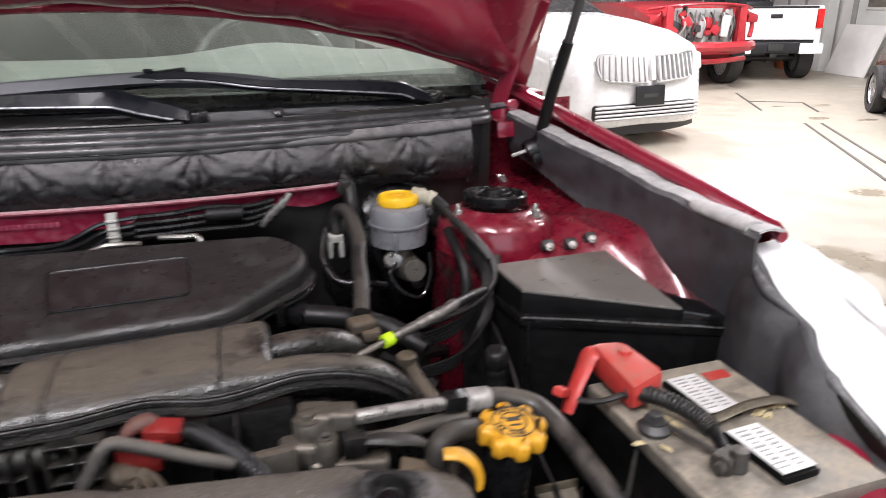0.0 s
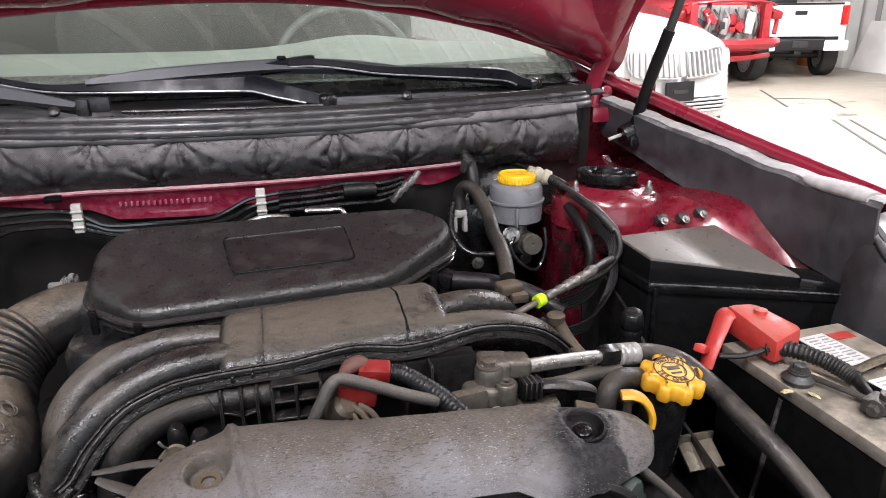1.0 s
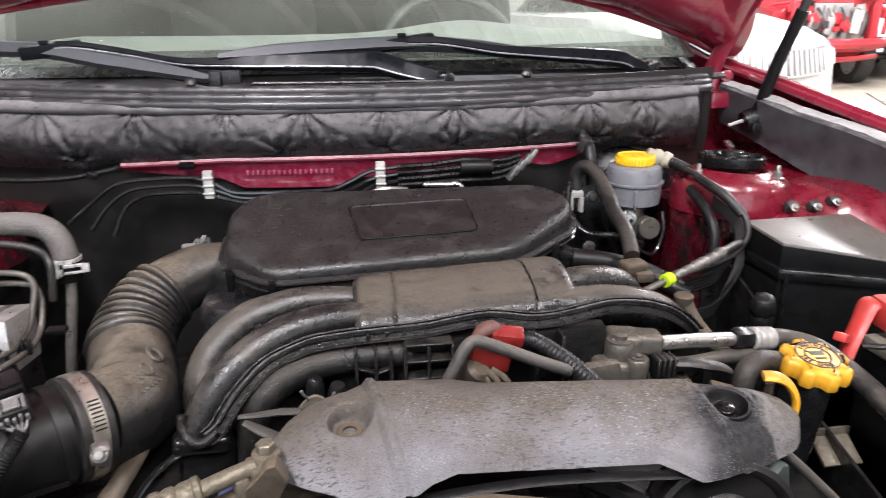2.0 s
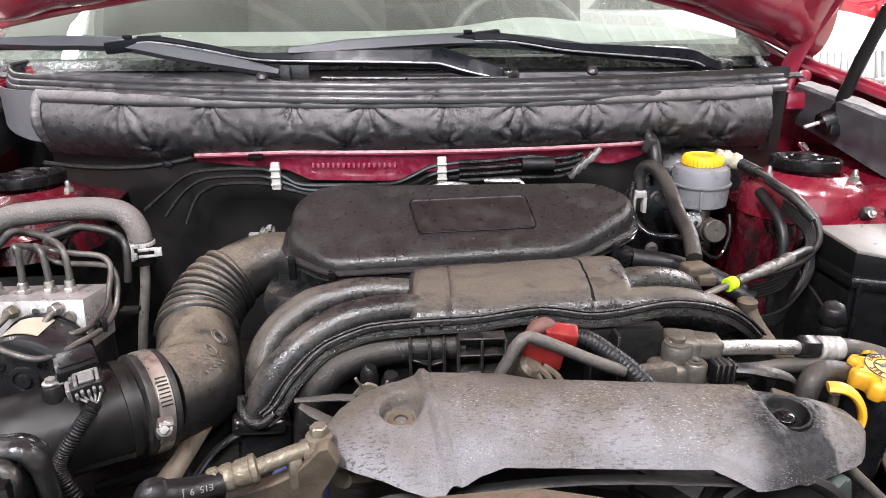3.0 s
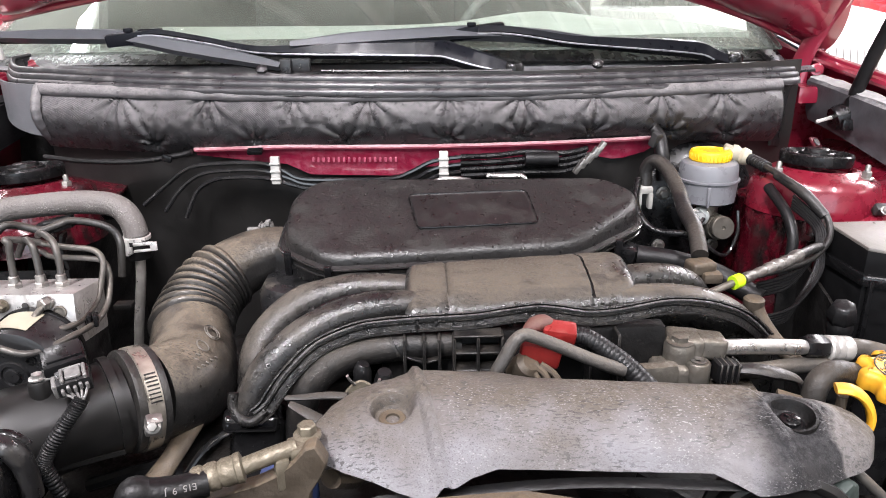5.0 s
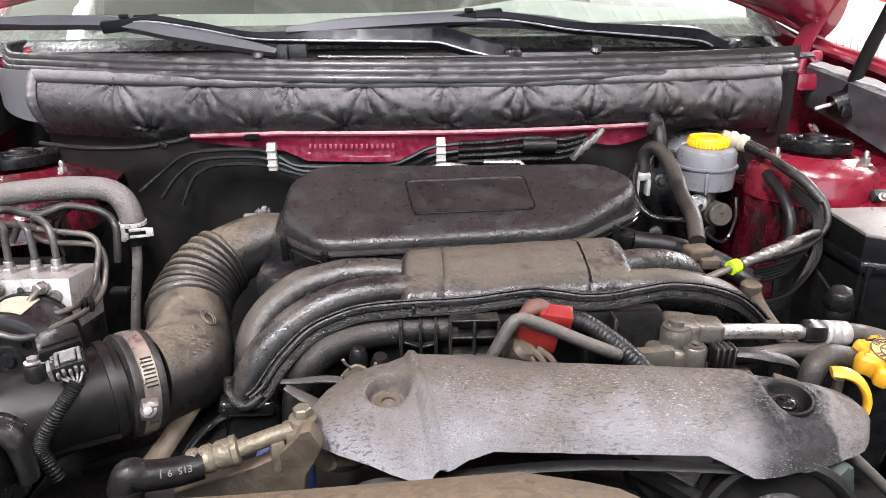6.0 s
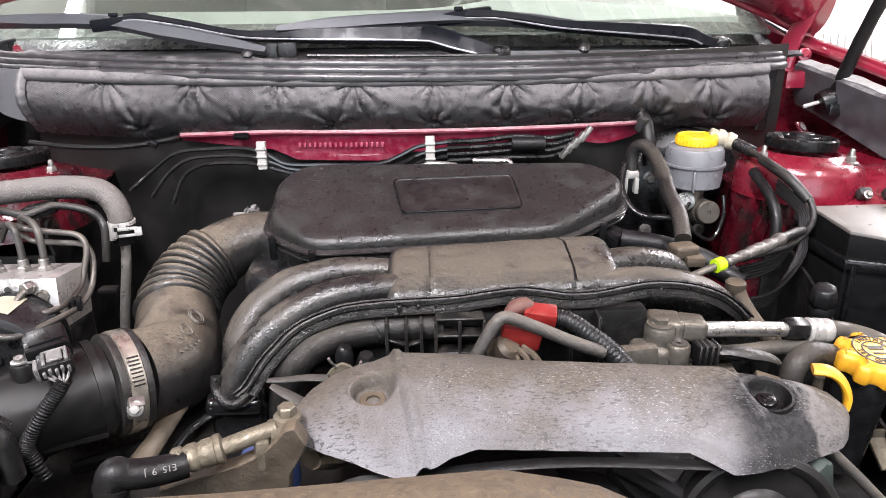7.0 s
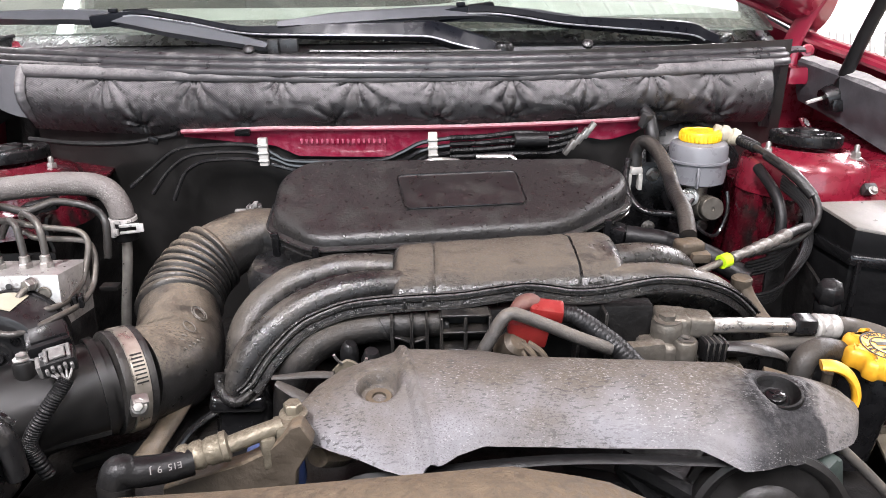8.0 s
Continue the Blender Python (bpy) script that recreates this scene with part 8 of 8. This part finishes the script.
part("belt", tube([(0.24, -0.512, 0.962), (0.12, -0.510, 0.968), (0.02, -0.508, 0.960), (-0.04, -0.505, 0.945)], 0.006, 8, 8, flat=0.4), CABLE, belt)
part("idler", lathe([(0.045, -0.02), (0.045, 0.0), (0.04, 0.003), (0.015, 0.0)], pose(-0.03, -0.525, 0.915, 96), 32), STEEL_DARK, belt)
part("belt_run", tube([(0.345, -0.51, 0.90), (0.40, -0.50, 0.86), (0.46, -0.49, 0.80)], 0.008, 8, 3, flat=0.5), RUBBER_CLEAN, belt)
part("stay", tube([(0.330, -0.478, 0.962), (0.361, -0.49, 0.934), (0.395, -0.505, 0.90)], 0.0045, 12, 4), PIPE, belt)
part("pale_bracket", block((0.030, 0.012, 0.024), pose(0.338, -0.512, 0.905, 20, 10, -20), 0.004), BRASS, belt)
part("green_plug", merge(block((0.018, 0.014, 0.034), pose(0.327, -0.500, 0.937, 0, -16, 24), 0.004), block((0.012, 0.012, 0.014), pose(0.323, -0.503, 0.949, 0, -30, 24), 0.003)), mat("dull_green_plastic", (0.022, 0.031, 0.027), 0.6, 0, 0.3, 60, 0.1), belt)

# ---- the vehicles parked behind ----
def loft(sections, material, name, parent, label="", closed=True):
    """A body through cross-sections, each a ring of points."""
    bm = bmesh.new()
    rings = [[bm.verts.new(p) for p in ring] for ring in sections]
    k = len(rings[0])
    for a, b in zip(rings, rings[1:]):
        for s in range(k if closed else k - 1):
            bm.faces.new((a[s], a[(s + 1) % k], b[(s + 1) % k], b[s]))
    if closed:
        bm.faces.new(rings[0])
        bm.faces.new(rings[-1])
    return part(name, bm, material, parent, label, smooth=50)


def road_wheel(m, r, parent, w=0.22):
    tyre = part("wheel", lathe([(r * 0.66, -w / 2), (r * 0.97, -w / 2), (r, -w * 0.35), (r, w * 0.35), (r * 0.97, w / 2), (r * 0.66, w / 2)], m, 30, closed=False), TYRE, parent, "black tyre on an alloy wheel")
    part("rim", lathe([(r * 0.67, -w * 0.4), (r * 0.67, w * 0.42), (r * 0.6, w * 0.44), (r * 0.55, w * 0.2), (r * 0.16, w * 0.28), (r * 0.14, w * 0.34), (0.0, w * 0.34)], m, 30), WHEEL, tyre)
    for k in range(5):
        part("spoke", block((r * 0.5, r * 0.16, 0.03), m @ Matrix.Rotation(2 * math.pi * k / 5, 4, "Z") @ pose(r * 0.36, 0, w * 0.3), 0.01), WHEEL, tyre)
    return tyre


def body_ring(y, half, z0, z1, top, m, n=14):
    """One cross-section of a car body: rounded sides, crowned top."""
    pts = []
    for k in range(n + 1):
        a = math.pi * k / n
        c, s = math.cos(a), math.sin(a)
        x = half * (abs(c) ** 0.35) * (1 if c >= 0 else -1)
        z = z0 + (z1 - z0) * min(1, s * 1.6) + (top - z1) * s ** 2
        pts.append(m @ Vector((x, y, z)))
    pts.append(m @ Vector((-half * 0.8, y, z0 - 0.02)))
    pts.append(m @ Vector((half * 0.8, y, z0 - 0.02)))
    return pts


# white saloon: its nose (local -y) towards the engine bay
S = pose(3.86, 5.12, 0, 0, 0, 9) @ Matrix.Scale(1.08, 4)
sedan = thing("white_sedan", "white saloon car with a split chrome grille", "car", S @ Vector((0, 2.2, 0)))
loft([body_ring(y, h, z0, z1, t, S) for y, h, z0, z1, t in ((-0.06, 0.42, 0.26, 0.62, 0.70), (0.0, 0.62, 0.22, 0.70, 0.80), (0.08, 0.74, 0.20, 0.74, 0.86), (0.25, 0.85, 0.20, 0.80, 0.94), (0.5, 0.905, 0.22, 0.86, 1.02), (1.0, 0.92, 0.22, 0.93, 1.10),
                                                              (1.45, 0.92, 0.22, 0.97, 1.15), (2.0, 0.92, 0.22, 1.0, 1.12), (4.2, 0.90, 0.25, 1.0, 1.10), (4.7, 0.82, 0.3, 0.9, 0.95))], CAR_WHITE, "body", sedan)
loft([body_ring(y, h, 0.95, z1, t, S) for y, h, z1, t in ((1.5, 0.78, 1.08, 1.14), (2.1, 0.66, 1.36, 1.40), (3.0, 0.64, 1.42, 1.46), (3.9, 0.66, 1.2, 1.24), (4.3, 0.7, 0.97, 1.0))], CAR_DARK, "cabin_glass", sedan)
loft([body_ring(y, h, 1.38, z1, t, S) for y, h, z1, t in ((2.15, 0.64, 1.41, 1.43), (3.0, 0.63, 1.44, 1.48), (3.6, 0.62, 1.36, 1.38))], CAR_WHITE, "roof", sedan)
for sgn in (-1, 1):
    grille = part("grille", sheet(lambda u, v, g=sgn: S @ Vector((g * lerp(0.055, 0.50, u), -0.105 + 0.06 * u * u + 0.045 * v, lerp(0.60, 0.80 + 0.01 * u, v) + 0.02 * u)), 10, 4, 0.02), SATIN_SILVER, sedan)
    for k in range(8):
        u = (k + 0.4) / 8
        part("grille_bar", block((0.024, 0.03, 0.205), S @ pose(sgn * lerp(0.055, 0.50, u), -0.100 + 0.06 * u * u, 0.700 + 0.02 * u, -14, 0, 22 * u * sgn), 0.006), SATIN_SILVER, grille)
    part("grille_rim", tube([S @ Vector((sgn * lerp(0.05, 0.515, u), -0.115 + 0.06 * u * u + dy, z)) for u, z, dy in ((0, 0.59, 0), (0.5, 0.602, 0), (0.88, 0.62, 0), (1.0, 0.70, 0.03), (0.96, 0.83, 0.05), (0.5, 0.818, 0.05), (0.0, 0.81, 0.05))], 0.014, 8, 4), SATIN_SILVER, grille)
    part("headlight", block((0.34, 0.08, 0.16), S @ pose(sgn * 0.68, 0.155, 0.74, -12, 8 * sgn, 30 * sgn), 0.03, 3), LENS, sedan, "clear swept headlight")
    road_wheel(S @ pose(0.80 * sgn, 0.95, 0.33, 0, 90 * sgn, 0), 0.33, sedan)
    road_wheel(S @ pose(0.80 * sgn, 3.75, 0.33, 0, 90 * sgn, 0), 0.33, sedan)
part("grille_divider", block((0.05, 0.05, 0.20), S @ pose(0, -0.095, 0.70, -12), 0.015, 3), CAR_WHITE, sedan)
part("plate", block((0.31, 0.02, 0.17), S @ pose(0.0, -0.105, 0.475, -4), 0.006), GRILLE, sedan, "blank dark number plate holder")
part("plate_bar", block((0.16, 0.006, 0.03), S @ pose(0.0, -0.118, 0.475, -4), 0.0), STEEL_DARK, sedan)
intake = part("lower_grille", block((1.10, 0.12, 0.14), S @ pose(0, -0.030, 0.340), 0.04, 3), GRILLE, sedan)
for k in range(4):
    part("intake_bar", tube([S @ Vector((-0.56, -0.09, 0.290 + 0.033 * k)), S @ Vector((-0.3, -0.098, 0.290 + 0.033 * k)), S @ Vector((0, -0.10, 0.290 + 0.033 * k)), S @ Vector((0.3, -0.098, 0.290 + 0.033 * k)), S @ Vector((0.56, -0.09, 0.290 + 0.033 * k))], 0.0125, 8, 4), SATIN_SILVER, intake)
part("air_dam", sheet(lambda u, v: S @ Vector((lerp(-0.8, 0.8, u), 0.0 + 0.22 * (2 * u - 1) ** 2, lerp(0.235, 0.13, v))), 16, 4, 0.02), GRILLE, sedan)

# stripped red car: bare radiator frame
R = pose(7.22, 8.75, 0, 0, 0, -4) @ Matrix.Diagonal((1.12, 1.12, 1.27, 1))
wreck = thing("stripped_red_car", "red car stripped of its front, radiator frame showing", "car", R @ Vector((0, 2, 0)))
loft([body_ring(y, h, z0, z1, t, R) for y, h, z0, z1, t in ((0.55, 0.84, 0.42, 0.92, 0.98), (0.8, 0.88, 0.3, 0.95, 1.02), (1.6, 0.90, 0.25, 1.0, 1.06), (4.2, 0.88, 0.25, 1.0, 1.05))], CAR_RED, "body", wreck)
loft([body_ring(y, h, 1.0, z1, t, R) for y, h, z1, t in ((1.6, 0.74, 1.03, 1.06), (2.2, 0.66, 1.5, 1.55), (3.8, 0.66, 1.5, 1.55), (4.2, 0.72, 1.05, 1.1))], CAR_DARK, "cabin_glass", wreck)
part("bumper_beam", tube([R @ Vector(p) for p in ((-0.78, 0.30, 0.52), (-0.5, 0.08, 0.52), (0, 0.0, 0.52), (0.5, 0.08, 0.52), (0.78, 0.30, 0.52))], 0.065, 8, 6, flat=1.2), CAR_RED, wreck)
part("lower_beam", tube([R @ Vector(p) for p in ((-0.72, 0.36, 0.36), (0, 0.12, 0.34), (0.72, 0.36, 0.36))], 0.04, 8, 6), CAR_RED, wreck)
part("upper_tie_bar", tube([R @ Vector(p) for p in ((-0.80, 0.45, 0.96), (-0.5, 0.25, 1.0), (0, 0.2, 1.02), (0.5, 0.25, 1.0), (0.80, 0.45, 0.96))], 0.038, 8, 6, flat=0.6), CAR_RED, wreck)
part("radiator", block((0.95, 0.08, 0.42), R @ pose(0, 0.36, 0.76), 0.02), INK_GREY, wreck)
for k in range(7):
    part("radiator_fin", block((0.02, 0.02, 0.38), R @ pose(-0.42 + 0.14 * k, 0.30, 0.76), 0.004), INK_GREY, wreck)
for sgn in (-1, 1):
    part("side_frame", block((0.12, 0.16, 0.5), R @ pose(0.56 * sgn, 0.32, 0.76), 0.03), CAR_RED, wreck)
    part("wing_frame", block((0.16, 0.5, 0.10), R @ pose(0.76 * sgn, 0.55, 0.88, 10), 0.03), CAR_RED, wreck)
    part("lamp_bracket", tube([R @ Vector(p) for p in ((0.6 * sgn, 0.3, 0.95), (0.78 * sgn, 0.36, 0.80), (0.74 * sgn, 0.32, 0.62))], 0.035, 8, 5), CAR_RED, wreck)
    road_wheel(R @ pose(0.76 * sgn, 0.85, 0.31, 0, 90 * sgn, 0), 0.31, wreck)
    road_wheel(R @ pose(0.76 * sgn, 3.5, 0.31, 0, 90 * sgn, 0), 0.31, wreck)
part("hanging_unit", block((0.11, 0.06, 0.26), R @ pose(0.26, 0.20, 0.76, 0, 8, 0), 0.02), RIB, wreck)
part("hanging_unit", block((0.10, 0.06, 0.2), R @ pose(-0.1, 0.22, 0.72, 0, 12, 0), 0.02), INK_GREY, wreck)
rndw = random.Random(3)
for k in range(22):
    part("inner_bracket", block((rndw.uniform(0.04, 0.18), 0.05, rndw.uniform(0.04, 0.2)), R @ pose(rndw.uniform(-0.7, 0.42), rndw.uniform(0.16, 0.3), rndw.uniform(0.62, 0.94), 0, rndw.uniform(-35, 35), rndw.uniform(-20, 20)), 0.008), (CAR_RED, STEEL_DARK, CAR_RED, INK_GREY, CAR_RED)[k % 5], wreck)
for k in range(6):
    part("loose_pipe", tube([R @ Vector((-0.4 + 0.16 * k, 0.3, 0.92)), R @ Vector((-0.36 + 0.15 * k, 0.18, 0.78)), R @ Vector((-0.44 + 0.17 * k, 0.26, 0.60))], 0.016, 6, 4), STEEL_DARK if k % 2 else INK_GREY, wreck)

# white pickup: tail towards us
T = pose(9.05, 9.68, 0, 0, 0, -18) @ Matrix.Diagonal((1, 1, 1.06, 1))
truck = thing("white_pickup", "white pickup truck seen from its tailgate", "pickup truck", T @ Vector((0, 2.5, 0)))
part("tailgate", block((1.36, 0.07, 0.50), T @ pose(0, 0, 0.90), 0.02, 3), CAR_WHITE, truck)
part("tailgate_cap", block((1.38, 0.09, 0.03), T @ pose(0, 0.0, 1.155), 0.008), GRILLE, truck)
part("tailgate_handle", block((0.20, 0.02, 0.06), T @ pose(0, -0.04, 1.02), 0.008), GRILLE, truck)
part("badge_bar", block((0.44, 0.006, 0.05), T @ pose(0.36, -0.036, 0.82), 0.0), RIB, truck)
for sgn in (-1, 1):
    part("bed_side", block((0.13, 2.0, 0.62), T @ pose(0.745 * sgn, 1.0, 0.87), 0.04, 3), CAR_WHITE, truck)
    part("tail_lamp", block((0.11, 0.06, 0.30), T @ pose(0.745 * sgn, -0.015, 0.98), 0.02), TAIL, truck, "red tail lamp")
    part("bumper_end", block((0.40, 0.16, 0.17), T @ pose(0.60 * sgn, -0.10, 0.52), 0.03), CAR_WHITE, truck)
    road_wheel(T @ pose(0.70 * sgn, 0.50, 0.34, 0, 90 * sgn, 0), 0.34, truck, 0.24)
    road_wheel(T @ pose(0.68 * sgn, 3.2, 0.34, 0, 90 * sgn, 0), 0.34, truck, 0.24)
part("bumper", block((0.84, 0.14, 0.17), T @ pose(0, -0.09, 0.53), 0.02), GRILLE, truck)
part("plate_bar", block((0.26, 0.02, 0.10), T @ pose(0, -0.17, 0.54), 0.004), STEEL_DARK, truck)
part("tow_hitch", block((0.12, 0.2, 0.08), T @ pose(0, -0.02, 0.42), 0.01), STEEL_DARK, truck)
part("bed_floor", block((1.4, 2.0, 0.06), T @ pose(0, 1.0, 0.62), 0.01), GRILLE, truck)
part("axle", tube([T @ Vector((-0.6, 0.50, 0.34)), T @ Vector((0.6, 0.50, 0.34))], 0.06, 10, 3), STEEL_DARK, truck)
part("chassis", block((0.8, 3.6, 0.12), T @ pose(0, 2.0, 0.45), 0.02), STEEL_DARK, truck)
loft([body_ring(y, h, 0.5, z1, t, T) for y, h, z1, t in ((2.05, 0.76, 1.15, 1.2), (2.2, 0.80, 1.15, 1.2), (4.0, 0.80, 1.0, 1.06))], CAR_WHITE, "cab_body", truck)
loft([body_ring(y, h, 1.15, z1, t, T) for y, h, z1, t in ((2.1, 0.72, 1.2, 1.22), (2.2, 0.66, 1.55, 1.6), (3.1, 0.64, 1.56, 1.6), (3.5, 0.72, 1.2, 1.22))], CAR_DARK, "cab_glass", truck)
part("cab_roof", block((1.26, 1.0, 0.06), T @ pose(0, 2.68, 1.60), 0.03), CAR_WHITE, truck)
part("cargo", merge(block((0.5, 0.3, 0.16), T @ pose(0.1, 1.2, 1.16), 0.03), block((0.3, 0.3, 0.2), T @ pose(-0.4, 1.4, 1.18, 0, 0, 20), 0.03)), GRILLE, truck)

# dark car at the right
D = pose(8.74, 6.12, 0, 0, 0, -33)
dark = thing("dark_hatchback", "dark grey hatchback parked side-on", "car", D @ Vector((0, -2, 0)))
loft([body_ring(y, h, z0, z1, t, D) for y, h, z0, z1, t in ((0.08, 0.62, 0.3, 0.55, 0.6), (0.0, 0.78, 0.26, 0.66, 0.72), (-0.1, 0.84, 0.24, 0.74, 0.80), (-0.9, 0.86, 0.24, 0.86, 0.92), (-3.4, 0.86, 0.26, 0.9, 0.95), (-3.8, 0.78, 0.3, 0.85, 0.9))], CAR_DARK, "body", dark)
loft([body_ring(y, h, 0.88, z1, t, D) for y, h, z1, t in ((-0.9, 0.74, 0.9, 0.93), (-1.6, 0.62, 1.32, 1.36), (-3.0, 0.62, 1.36, 1.40), (-3.7, 0.70, 0.95, 1.0))], GRILLE, "cabin_glass", dark)
for sgn in (-1, 1):
    road_wheel(D @ pose(0.79 * sgn, -0.42, 0.29, 0, 90 * sgn, 0), 0.29, dark, 0.2)
    road_wheel(D @ pose(0.79 * sgn, -2.95, 0.29, 0, 90 * sgn, 0), 0.29, dark, 0.2)
    part("wing_mirror", block((0.16, 0.10, 0.12), D @ pose(0.92 * sgn, -1.15, 0.98), 0.03, 3), CAR_DARK, dark)

# orange drum by the wall
drum = thing("orange_bin", "orange bin standing by the back wall", "bin", (11.15, 11.55, 0))
part("barrel", lathe([(0.30, 0.0), (0.32, 0.03), (0.34, 0.9), (0.36, 0.92), (0.36, 0.96), (0.33, 0.97)], pose(11.15, 11.55, 0), 28), mat("orange_plastic", (0.55, 0.16, 0.06), 0.5, 0, 0.1, 12, 0.05), drum)
